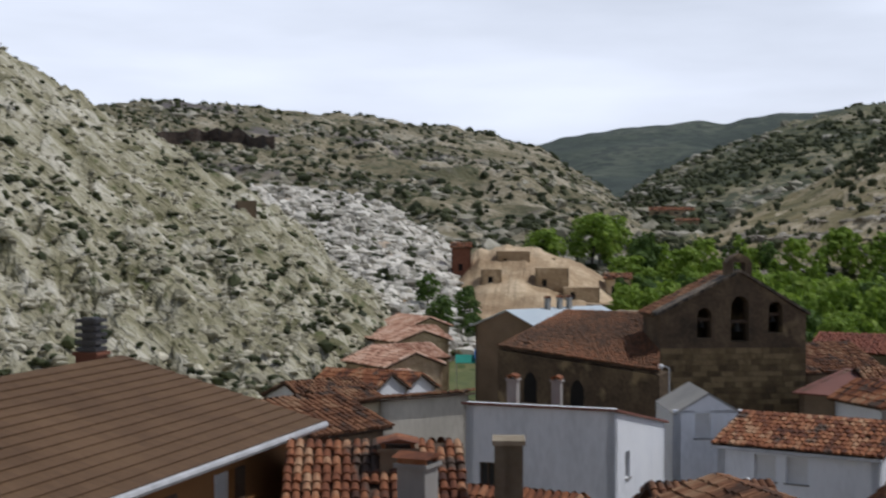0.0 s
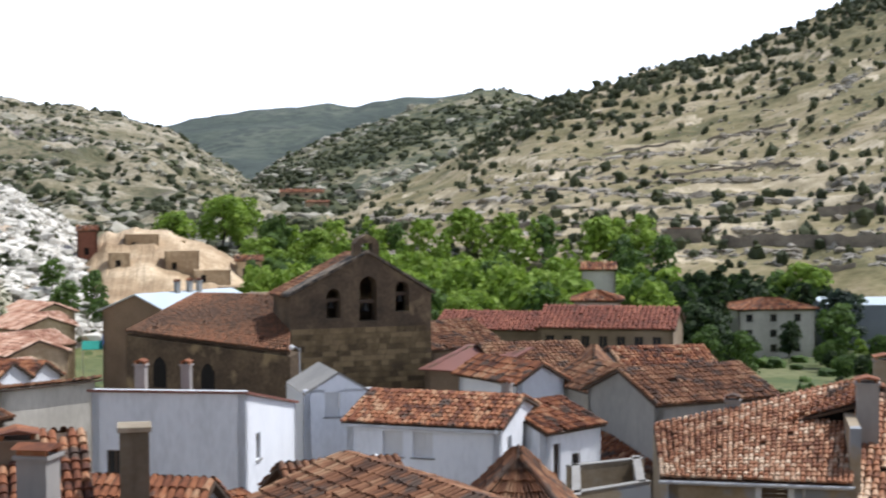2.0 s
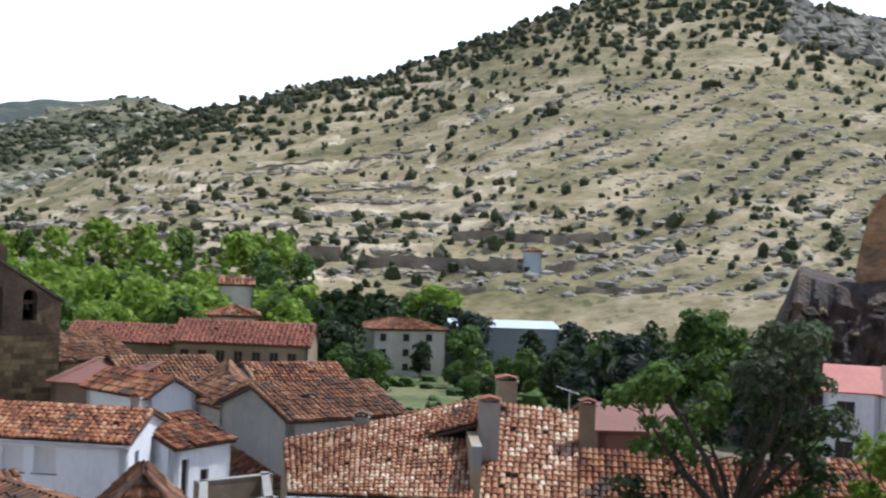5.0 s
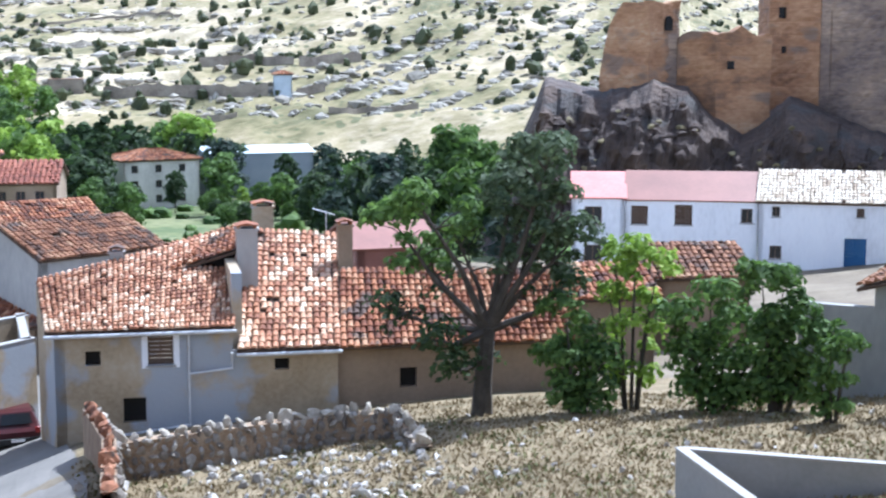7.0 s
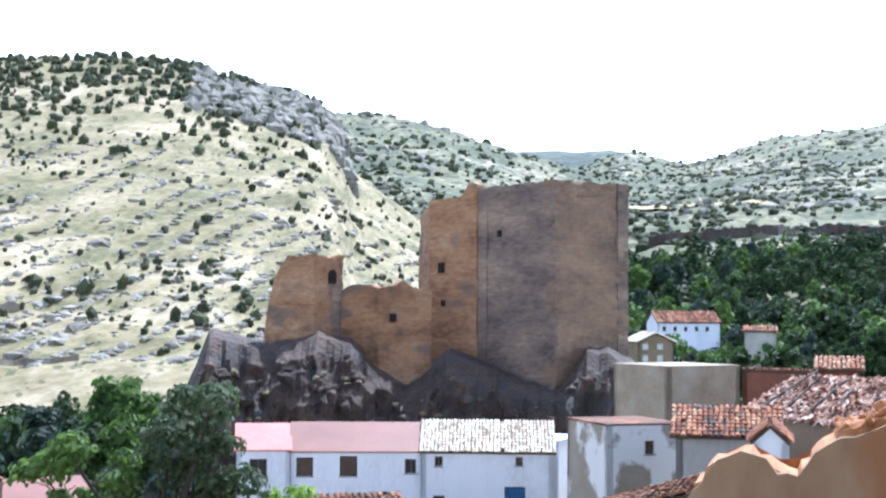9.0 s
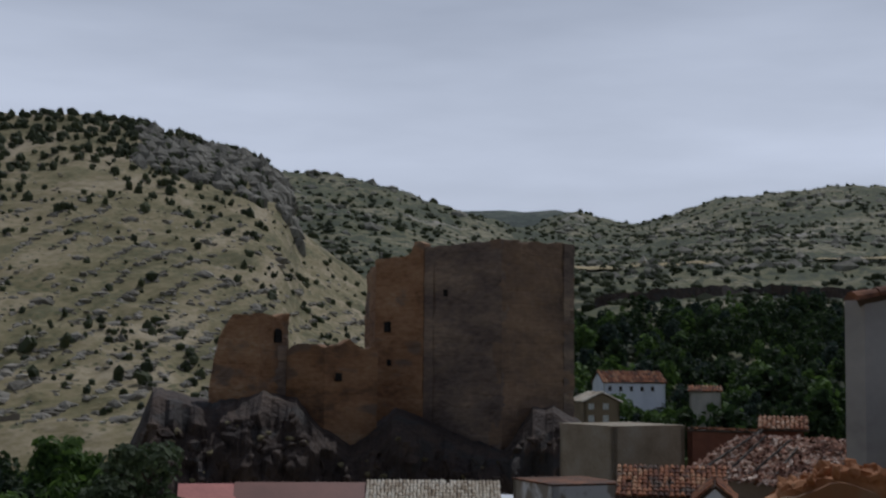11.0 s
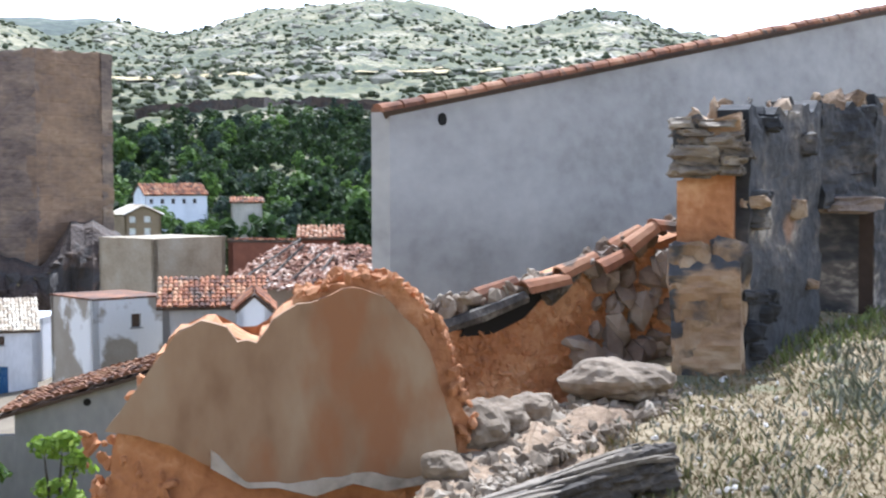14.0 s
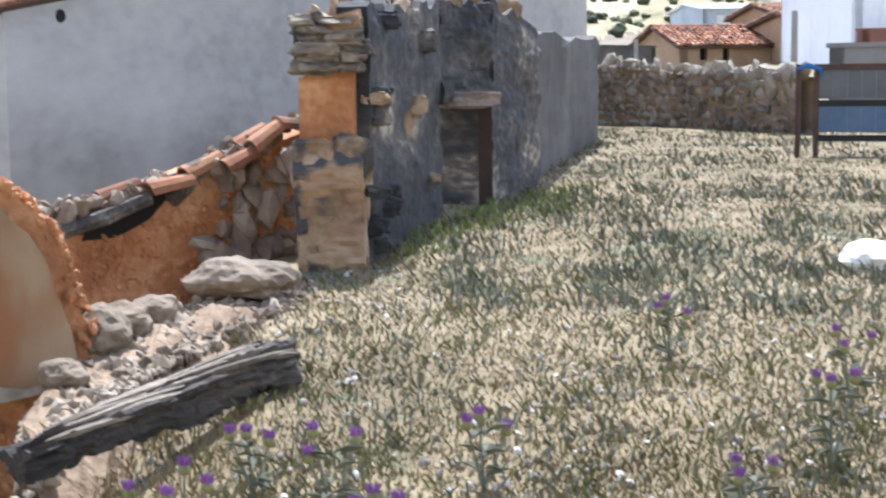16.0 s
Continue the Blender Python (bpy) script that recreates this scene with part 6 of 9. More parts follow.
def stone_gateway():
    """The tall rough stone wall end with the small doorway."""
    base = spot(80.4, 12.4, -2.2)
    root = thing("stone_gateway", Matrix.Translation(base), "weathered stone wall end, blackened with lichen, with a low doorway", "ruined wall")
    a0, a1 = spot(79.15, 12.0), spot(81.6, 11.95)

    def up(p, z):
        return Vector((p.x, p.y, z))
    L = lambda e, d=12.4: z_at(e, d)
    # wall end: upper stone courses, orange adobe panel, lower stones
    stone_face(root, "upper_masonry", [up(a0, L(0.15)), up(a1, L(0.15)), up(a1, L(2.45)), up(a0, L(1.8))], 34, 30, M["tan_stone"], 1, 0.08, 0.6)
    a0b, a1b = spot(79.3, 12.12), spot(81.35, 12.05)
    stone_face(root, "adobe_panel", [up(a0b, L(-2.9)), up(a1b, L(-2.9)), up(a1b, L(0.2)), up(a0b, L(0.2))], 10, 12, M["adobe"], 2, 0.02, 0.7)
    a0c, a1c = spot(79.0, 11.85), spot(81.6, 11.8)
    stone_face(root, "lower_masonry", [up(spot(79.3, 11.8), -2.2), up(spot(81.7, 11.75), -2.2), up(a1c, L(-2.75)), up(a0c, L(-2.8))], 40, 36, M["tan_stone"], 3, 0.10, 0.9)
    # long face with the black lichen, up to the doorway
    b0, b1, b2, b3 = spot(81.9, 12.15), spot(84.6, 15.4), spot(86.5, 16.6), spot(88.3, 19.0)
    stone_face(root, "lichen_wall", [up(b0, -2.2), up(b1, -2.0), up(b1, z_at(2.7, 15.4)), up(b0, z_at(2.45, 12.3))], 44, 46, M["black_stone"], 4, 0.03, 0.25)
    stone_face(root, "lintel_wall", [up(b1, z_at(-1.1, 15.6)), up(b2, z_at(-1.0, 16.6)), up(b2, z_at(2.75, 16.6)), up(b1, z_at(2.7, 15.4))], 30, 30, M["black_stone"], 5, 0.06, 0.6)
    stone_face(root, "jamb_wall", [up(b2, -2.0), up(b3, -2.0), up(b3, z_at(1.7, 19)), up(b2, z_at(2.75, 16.6))], 28, 34, M["black_stone"], 6, 0.05, 0.6)
    # inner passage wall seen through the doorway, its brown darkened to paint in the shade
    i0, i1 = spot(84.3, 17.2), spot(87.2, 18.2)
    stone_face(root, "inner_wall", [up(i0, -2.0), up(i1, -2.0), up(i1, 0.4), up(i0, 0.4)], 6, 10, M["brown_inner_shade"], 7, 0.03, 0.2)
    # the ceiling is unseen, added above the lintel to keep sky light out
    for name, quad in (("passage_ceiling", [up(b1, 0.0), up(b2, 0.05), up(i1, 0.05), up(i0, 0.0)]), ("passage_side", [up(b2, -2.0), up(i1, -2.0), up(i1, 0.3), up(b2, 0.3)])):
        stone_face(root, name, quad, 4, 4, M["brown_inner_shade"], 8, 0.02, 0.15)
    # loose cap stones
    rnd = random.Random(21)
    for k in range(22):
        b = rnd.uniform(79.4, 87.6)
        d = float(np.interp(b, [79.2, 81.4, 84.6, 86.5, 88.3], [12.7, 12.6, 15.7, 16.9, 19.2]))
        e = float(np.interp(b, [79.2, 81.4, 84.6, 86.5, 88.3], [1.9, 2.5, 2.7, 2.75, 1.9]))
        bm = bmesh.new()
        rubble(bm, rnd, root.matrix_world.inverted() @ (sight(b, e, d) + Vector((0, 0, rnd.uniform(-0.04, 0.03)))), rnd.uniform(0.08, 0.17), 0.55)
        part("cap_stone", bm, M["laid_stone"], root)
    # laid stones of the wall end, course by course
    inv = root.matrix_world.inverted()
    for e0, e1, rows, d, b0, b1, per in ((0.15, 2.2, 6, 12.06, 79.2, 81.9, 2), (-9.8, -2.6, 5, 11.98, 79.15, 81.95, 2)):
        for r in range(rows):
            z0, z1 = z_at(e0 + (e1 - e0) * r / rows, d), z_at(e0 + (e1 - e0) * (r + 1) / rows, d)
            cuts = sorted([b0 + rnd.uniform(-0.22, 0.3), b1 + rnd.uniform(-0.25, 0.2)] + [b0 + (b1 - b0) * (k + rnd.uniform(-0.55, 0.55)) / per for k in range(1, per)])
            for c0, c1 in zip(cuts, cuts[1:]):
                bm = bmesh.new()
                block(bm, inv @ spot((c0 + c1) / 2, d + rnd.uniform(-0.02, 0.12), (z0 + z1) / 2), d * radians(c1 - c0) * 0.56, 0.2, (z1 - z0) * rnd.uniform(0.56, 0.95), -80.4 + rnd.uniform(-9, 9), rnd.uniform(0, 90))
                part("stone", bm, M["top_stone"] if e0 > 0 else M["laid_stone"], root)
    # stones along the corner of the dark face and the lintel slab
    for k in range(16):
        f = rnd.random()
        b, d, e = 81.75 + 2.9 * f * f, 11.95 + 3.3 * f * f, rnd.uniform(-8.5, 2.4)
        bm = bmesh.new()
        block(bm, inv @ sight(b, e, d), rnd.uniform(0.06, 0.15), 0.12, rnd.uniform(0.05, 0.11), -60, rnd.uniform(0, 90))
        part("stone", bm, M["black_stone"] if rnd.random() < 0.8 else M["laid_stone"], root)
    bm = bmesh.new()
    block(bm, inv @ sight(85.5, -0.95, 15.85), 0.36, 0.2, 0.09, -52, 4.0)
    part("lintel", bm, M["pink_stone"], root)


M["tan_stone"] = mat("tan_stone", [(0.20, 0.12, 0.065), (0.40, 0.26, 0.15), (0.54, 0.41, 0.27)], 1.2, 9, bump=0.9, depth=0.05, stretch=(1, 1, 2), spots=(0.055, 0.055, 0.058), spot_scale=1.5, spot_size=0.52)
M["laid_stone"] = mat("laid_stone", [(0.16, 0.10, 0.058), (0.32, 0.21, 0.12), (0.48, 0.36, 0.24)], 2.5, 12, bump=1.0, depth=0.06, per_object=0.25, spots=(0.06, 0.056, 0.053), spot_scale=1.9, spot_size=0.55)
M["top_stone"] = mat("top_stone", [(0.07, 0.06, 0.05), (0.17, 0.135, 0.10), (0.30, 0.25, 0.19), (0.44, 0.38, 0.30)], 2.5, 14, bump=1.0, depth=0.07, per_object=0.3, spread=0.45, stretch=(1, 1, 2.5))
# passage brown with the doorway's shade put into the colour
M["brown_inner_shade"] = mat("brown_inner_shade", [(0.03, 0.019, 0.013), (0.075, 0.046, 0.03)], 1.5, 9, bump=0.5)
stone_gateway()


def grey_house():
    p0, p1 = spot(68.58, 20.3), spot(90.25, 37.0)
    w = (p1 - p0).length
    z0 = -6.0
    m = Matrix.Translation((p0.x, p0.y, z0)) @ Matrix.Rotation(math.atan2(p1.y - p0.y, p1.x - p0.x), 4, "Z")
    root = thing("grey_rendered_house", m, "tall blank grey cement-rendered house side with a tile verge", "house", "village houses")
    za, zb = z_at(2.75, 20.3) - z0, z_at(6.75, 37) - z0
    bm = bmesh.new()
    prism(bm, [(0, 0), (w - 2.2, 0), (w - 2.2, za + (zb - za) * (w - 2.2) / w), (0, za)], 0, 0.35)
    part("wall", bm, M["grey_render"], root)
    bm = bmesh.new()
    holed_wall(bm, 2.2, 0, za + (zb - za) * (w - 2.2) / w, [(1.0, 2.62 - z0, 0.8, 1.2)], m=Matrix.Translation((w - 2.2, 0.06, 0)))
    part("wall", bm, M["grey_render"], root)
    window_in(root, 1.0, 2.62 - z0, 0.8, 1.2, "glass", Matrix.Translation((w - 2.2, 0.06, 0)))
    bm = bmesh.new()
    back = m.inverted() @ spot(70.5, 29, 0)
    vs = [(0, 0.35, 0), (0.35, 0.35, 0), (back.x + 0.35, back.y, 0), (back.x, back.y, 0)]
    lo = [bm.verts.new(v) for v in vs]
    hi = [bm.verts.new((v[0], v[1], za - (0.2 if v[1] < 1 else 3.3))) for v in vs]
    bm.faces.new(lo[::-1])
    bm.faces.new(hi)
    for k in range(4):
        bm.faces.new((lo[k], lo[(k + 1) % 4], hi[(k + 1) % 4], hi[k]))
    part("wall", bm, M["grey_render"], root)
    bm = bmesh.new()
    box(bm, w - 0.35, w, 0.41, back.y, 0, zb - 3.2)
    part("wall", bm, M["grey_render"], root)
    slope = (zb - za) / w
    bm = bmesh.new()
    slab(bm, (-0.3, -0.12, za - 0.3 * slope + 0.02), (w + 0.2, -0.12, zb + 0.02), (w + 0.2, back.y, zb - 3.0), (back.x - 0.1, back.y, za + back.x * slope - 3.0), 0.06)
    roof = part("roof", bm, M["under_roof"], root)
    n = round(w / 0.42)
    rnd = random.Random(4)
    for i in range(n):
        x0, x1 = -0.3 + (w + 0.5) * i / n, -0.3 + (w + 0.5) * (i + 1.06) / n
        bm = bmesh.new()
        t = rnd.uniform(-0.012, 0.012)
        rings = []
        for x, r in ((x0, 0.115), (x1, 0.095)):
            z = za + slope * x - 0.02 + t
            rings.append([bm.verts.new((x, -0.05 - r * math.cos(a), z + r * math.sin(a))) for a in np.linspace(0, math.pi, 7)])
        for k in range(6):
            bm.faces.new((rings[0][k], rings[1][k], rings[1][k + 1], rings[0][k + 1]))
        bm.faces.new(rings[0])
        part("verge_tile", bm, M["eave_tile"], roof)
    # vent: a near-black disc on the render, painted as the hole's shade
    bm = bmesh.new()
    hx, hz = 1.05, z_at(2.35, 20.6) - z0
    prism(bm, [(hx + 0.09 * math.cos(a), hz + 0.09 * math.sin(a)) for a in np.linspace(0, math.tau, 13)[:-1]], -0.015, 0.05)
    part("vent_hole", bm, M["void_shade"], root)
    bm = bmesh.new()
    box(bm, 0, w - 2.2, -0.006, 0.0, 0.1 - z0 - 0.03, 0.1 - z0)
    part("render_joint", bm, M["grey_render"], root)
    # low annex wall in front of its far end
    q0, q1 = spot(88.2, 19.4), spot(90.6, 30)
    stone_face(root, "annex_wall", [Vector((q0.x, q0.y, -2)), Vector((q1.x, q1.y, -2)), Vector((q1.x, q1.y, z_at(1.2, 30))), Vector((q0.x, q0.y, z_at(1.6, 19.4)))], 14, 14, M["dirty_render"], 9, 0.03, 0.4)


M["dirty_render"] = mat("dirty_render", [(0.055, 0.05, 0.046), (0.105, 0.096, 0.088), (0.17, 0.158, 0.146)], 0.8, 6, bump=0.5, stretch=(0.6, 0.6, 0.6))
grey_house()


def boulder(name, b, e, d, size, label, material, seed, flat=0.7):
    bm = bmesh.new()
    bmesh.ops.create_icosphere(bm, subdivisions=4, radius=1.0)
    rnd = random.Random(seed)
    for v in bm.verts:
        k = 1 + lumpy(v.co * 1.0, 1.3, 0.34, seed) + lumpy(v.co, 0.35, 0.05, seed + 4)
        v.co = Vector((v.co.x * size[0] * k, v.co.y * size[1] * k, max(-0.6, v.co.z) * size[2] * k))
    p = sight(b, e, d)
    ob = part(name, bm, material)
    ob.matrix_world = Matrix.Translation(p) @ Matrix.Rotation(radians(-b + rnd.uniform(-20, 20)), 4, "Z")
    return tagged(ob, label, "rock", "stones along the plot's edge")


def bank_z(b):
    return float(np.interp(b, [69.0, 70.5, 72.3, 74.0, 77.0, 79.0, 80.5], [-1.75, -1.60, -1.56, -1.50, -1.45, -1.50, -1.6]))


def bank_d(b):
    return float(np.interp(b, [69.0, 70.5, 72.3, 74.0, 77.0, 79.0, 80.5], [7.7, 8.2, 8.95, 9.6, 10.3, 10.9, 11.3]))


def earth_bank():
    """The crumbling earth edge of the plot above the sunken room."""
    bm = bmesh.new()
    grid = []
    for b in np.arange(69.0, 80.6, 0.2):
        row = []
        for o, dz in ((-1.6, -0.5), (-1.1, -0.16), (-0.8, -0.09), (-0.5, -0.04), (-0.3, -0.01), (-0.1, 0.0), (0.1, 0.0), (0.25, -0.03), (0.4, -0.12), (0.5, -0.35), (0.6, -0.7), (0.7, -1.2), (0.85, -2.2)):
            d = bank_d(b) + o
            p = spot(b, d, bank_z(b) + dz)
            p += Vector((lumpy(p, 0.5, 0.1, 2), lumpy(p, 0.5, 0.1, 5), lumpy(p, 0.3, 0.06, 8)))
            row.append(bm.verts.new(p))
        grid.append(row)
    for r0, r1 in zip(grid, grid[1:]):
        for k in range(len(r0) - 1):
            bm.faces.new((r0[k], r1[k], r1[k + 1], r0[k + 1]))
    ob = part("earth_bank", bm, M["bank_earth"])
    tagged(ob, "crumbling tan earth edge of the grassy plot", "bank", kind="structure")


M["bank_stone"] = mat("bank_stone", [(0.16, 0.12, 0.08), (0.30, 0.235, 0.165), (0.46, 0.39, 0.30)], 1.5, 12, bump=0.8, depth=0.04, island=0.5)
M["bank_earth"] = mat("bank_earth", [(0.20, 0.13, 0.075), (0.34, 0.24, 0.15), (0.44, 0.35, 0.25)], 2.0, 16, bump=1.0, depth=0.05)
earth_bank()
boulder("rock", 77.1, -7.55, 10.35, (0.36, 0.3, 0.17), "flat pale limestone block at the edge of the plot", M["bank_stone"], 1)
boulder("rock", 74.0, -8.55, 9.75, (0.16, 0.16, 0.11), "small grey rounded stone on the bank", M["bank_stone"], 2)
boulder("rock", 71.9, -9.2, 9.0, (0.17, 0.2, 0.16), "weathered stone beside the plaster wall", M["bank_stone"], 3)
boulder("rock", 72.6, -9.0, 9.3, (0.2, 0.22, 0.13), "weathered stone beside the plaster wall", M["bank_stone"], 4)
boulder("rock", 70.6, -10.6, 8.3, (0.12, 0.14, 0.1), "small pale stone on the rubble bank", M["bank_stone"], 5)


def bank():
    """The crest of pale rubble along the plot's edge."""
    bm = bmesh.new()
    rnd = random.Random(33)
    for k in range(3200):
        f = rnd.random()
        b = 69.3 + 9.6 * f + rnd.uniform(-0.5, 0.5)
        d = bank_d(b) + rnd.uniform(-1.0, 0.45)
        rubble(bm, rnd, spot(b, d, max(on_ground(b, d), bank_z(b) - 0.04 - 0.09 * max(0.0, bank_d(b) - d - 0.2))), rnd.uniform(0.01, 0.04) * (2.2 if rnd.random() < 0.08 else 1), 0.7)
    ob = part("bank_rubble", bm, M["bank_stone"])
    tagged(ob, "pale stones and clods along the bank", "rubble", kind="stuff")


def log():
    a, b = sight(69.0, -13.35, 6.6), sight(78.6, -10.25, 7.75)
    m = Matrix.Translation(a) @ (b - a).to_track_quat("X", "Z").to_matrix().to_4x4()
    l = (b - a).length
    bm = bmesh.new()
    n, k = 110, 30
    rings = []
    for i in range(n + 1):
        x = l * i / n
        r = []
        for j in range(k):
            t = math.tau * j / k
            rad = 0.07 + 0.05 * i / n + 0.022 * math.sin(3 * t + 0.5 + x) + lumpy((x * 0.5, math.cos(t) * 0.5, math.sin(t) * 0.5), 0.16, 0.055, 2) + lumpy((x, math.cos(t) * 0.3, math.sin(t) * 0.3), 0.07, 0.016, 6) - (0.05 if 0.9 < t + 0.3 * math.sin(x * 3) < 1.4 else 0) - (0.03 if 1.9 < t < 2.2 else 0)
            r.append(bm.verts.new((x, rad * 1.15 * math.cos(t), rad * 0.9 * math.sin(t))))
        rings.append(r)
    for r0, r1 in zip(rings, rings[1:]):
        for j in range(k):
            bm.faces.new((r0[j], r0[(j + 1) % k], r1[(j + 1) % k], r1[j]))
    bm.faces.new(rings[0][::-1])
    bm.faces.new(rings[-1])
    grain = b - a
    wood = mat("log_wood", [(0.02, 0.017, 0.014), (0.045, 0.038, 0.032), (0.085, 0.07, 0.056), (0.21, 0.172, 0.13)], 2.0, 14, bump=1.0, depth=0.05, spread=0.46, stretch=(0.45, 2.2, 2.2), turn=(0, 0, math.atan2(grain.y, grain.x)))
    ob = part("log", bm, wood, label="")
    ob.matrix_world = m
    tagged(ob, "split grey weathered log lying on dry grass", "log")
    # paler wood for upward splinters, the sunlit top put into their colour
    pale = mat("lit_splinter", [(0.12, 0.096, 0.07), (0.24, 0.20, 0.15), (0.40, 0.34, 0.27)], 3, 25, bump=0.8, depth=0.02, per_object=0.4)
    rnd = random.Random(77)
    for k in range(22):
        x0, t = l * rnd.uniform(0.0, 0.8), rnd.uniform(0.35, 2.5)
        x1 = min(l * 0.97, x0 + rnd.uniform(0.25, 0.8))
        pts, radii = [], []
        for i in range(5):
            x = x0 + (x1 - x0) * i / 4
            r = 0.075 + 0.05 * x / l + rnd.uniform(0.0, 0.012)
            pts.append((x, r * 1.15 * math.cos(t + 0.1 * i), r * 0.9 * math.sin(t + 0.1 * i)))
            radii.append(rnd.uniform(0.008, 0.02) * (0.4 if i in (0, 4) else 1))
        bm = bmesh.new()
        tube(bm, pts, radii, 5)
        part("splinter", bm, pale if math.sin(t) > 0.7 else wood, ob)


bank()
log()


# ---- vegetation ----
rng = np.random.default_rng(11)
ICO_V, ICO_F = [], []
_bm = bmesh.new()
bmesh.ops.create_icosphere(_bm, subdivisions=1, radius=1.0)
ICO_V = np.array([v.co[:] for v in _bm.verts])
ICO_F = np.array([[v.index for v in f.verts] for f in _bm.faces])
_bm.free()


def clumps(name, places, sizes, squash, rough, material, label, category, lobes=1, plate=0.0):
    """Many small uneven clumps as one mesh."""
    V, F = [], []
    count = 0
    for p, s in zip(places, sizes):
        for k in range(lobes):
            v = ICO_V * (1 + rng.uniform(-rough, rough, (len(ICO_V), 1)))
            a = -math.atan2(p[0], p[1]) + rng.uniform(-0.35, 0.35) if plate else rng.uniform(0, math.tau)
            c, q = math.cos(a), math.sin(a)
            stretch = np.array([rng.uniform(0.75, 1.35), rng.uniform(0.75, 1.35), squash * rng.uniform(0.75, 1.3)])
            if plate:
                stretch[0] *= plate * rng.uniform(0.6, 1.4)
            v = v * stretch * s * (1 if k == 0 else 0.62)
            v = np.stack([v[:, 0] * c - v[:, 1] * q, v[:, 0] * q + v[:, 1] * c, v[:, 2]], -1)
            off = np.zeros(3) if k == 0 else np.array([rng.uniform(-0.8, 0.8), rng.uniform(-0.8, 0.8), rng.uniform(0, 0.6) * squash]) * s
            V.append(v + np.array(p) + off)
            F.append(ICO_F + count)
            count += len(ICO_V)
    me = bpy.data.meshes.new(name)
    me.from_pydata(np.concatenate(V).tolist(), [], np.concatenate(F).tolist())
    me.materials.append(material)
    me.update()
    return tagged(new(name, me), label, category, kind="stuff")


def scatter(n, b0, b1, d0, d1, slots, sizes, lift=0.3, keep=None, patchy=0.0, grain=60.0):
    """Places on the land whose ground material is one of slots."""
    places, out = [], []
    tries = 0
    while len(places) < n and tries < n * 12:
        tries += 1
        b, d = rng.uniform(b0, b1), math.exp(rng.uniform(math.log(d0), math.log(d1)))
        i, j = int(np.searchsorted(GB, b)) - 1, int(np.searchsorted(GD, d)) - 1
        if int(GS[i, j]) not in slots:
            continue
        p = spot(b, d, on_ground(b, d))
        if patchy and noise.noise(Vector((p.x / grain, p.y / grain, 2.0))) < patchy * rng.uniform(-1, 1):
            continue
        s = rng.uniform(*sizes) * (0.6 + 0.8 * rng.random() ** 2)
        p.z += lift * s
        places.append(p)
        out.append(s)
    return places, out


def banded(n, b0, b1, d0, d1, sizes, line, lift=0.0):
    """Rock ledges gathered along the lines of the hill that line(bearing, elevation, point) counts off."""
    places, out = [], []
    tries = 0
    while len(places) < n and tries < n * 14:
        tries += 1
        b, d = rng.uniform(b0, b1), math.exp(rng.uniform(math.log(d0), math.log(d1)))
        i, j = int(np.searchsorted(GB, b)) - 1, int(np.searchsorted(GD, d)) - 1
        if int(GS[i, j]) not in (3, 9):
            continue
        p = spot(b, d, on_ground(b, d))
        f = line(b, math.degrees(math.atan2(p.z, d)), p) % 1.0
        if f > 0.24 or noise.noise(Vector((p.x / 35, p.y / 35, 6.0))) < rng.uniform(-0.5, 0.3):
            continue
        s = rng.uniform(*sizes) * (0.5 + 0.9 * rng.random() ** 2)
        p.z += lift * s
        places.append(p)
        out.append(s)
    return places, out


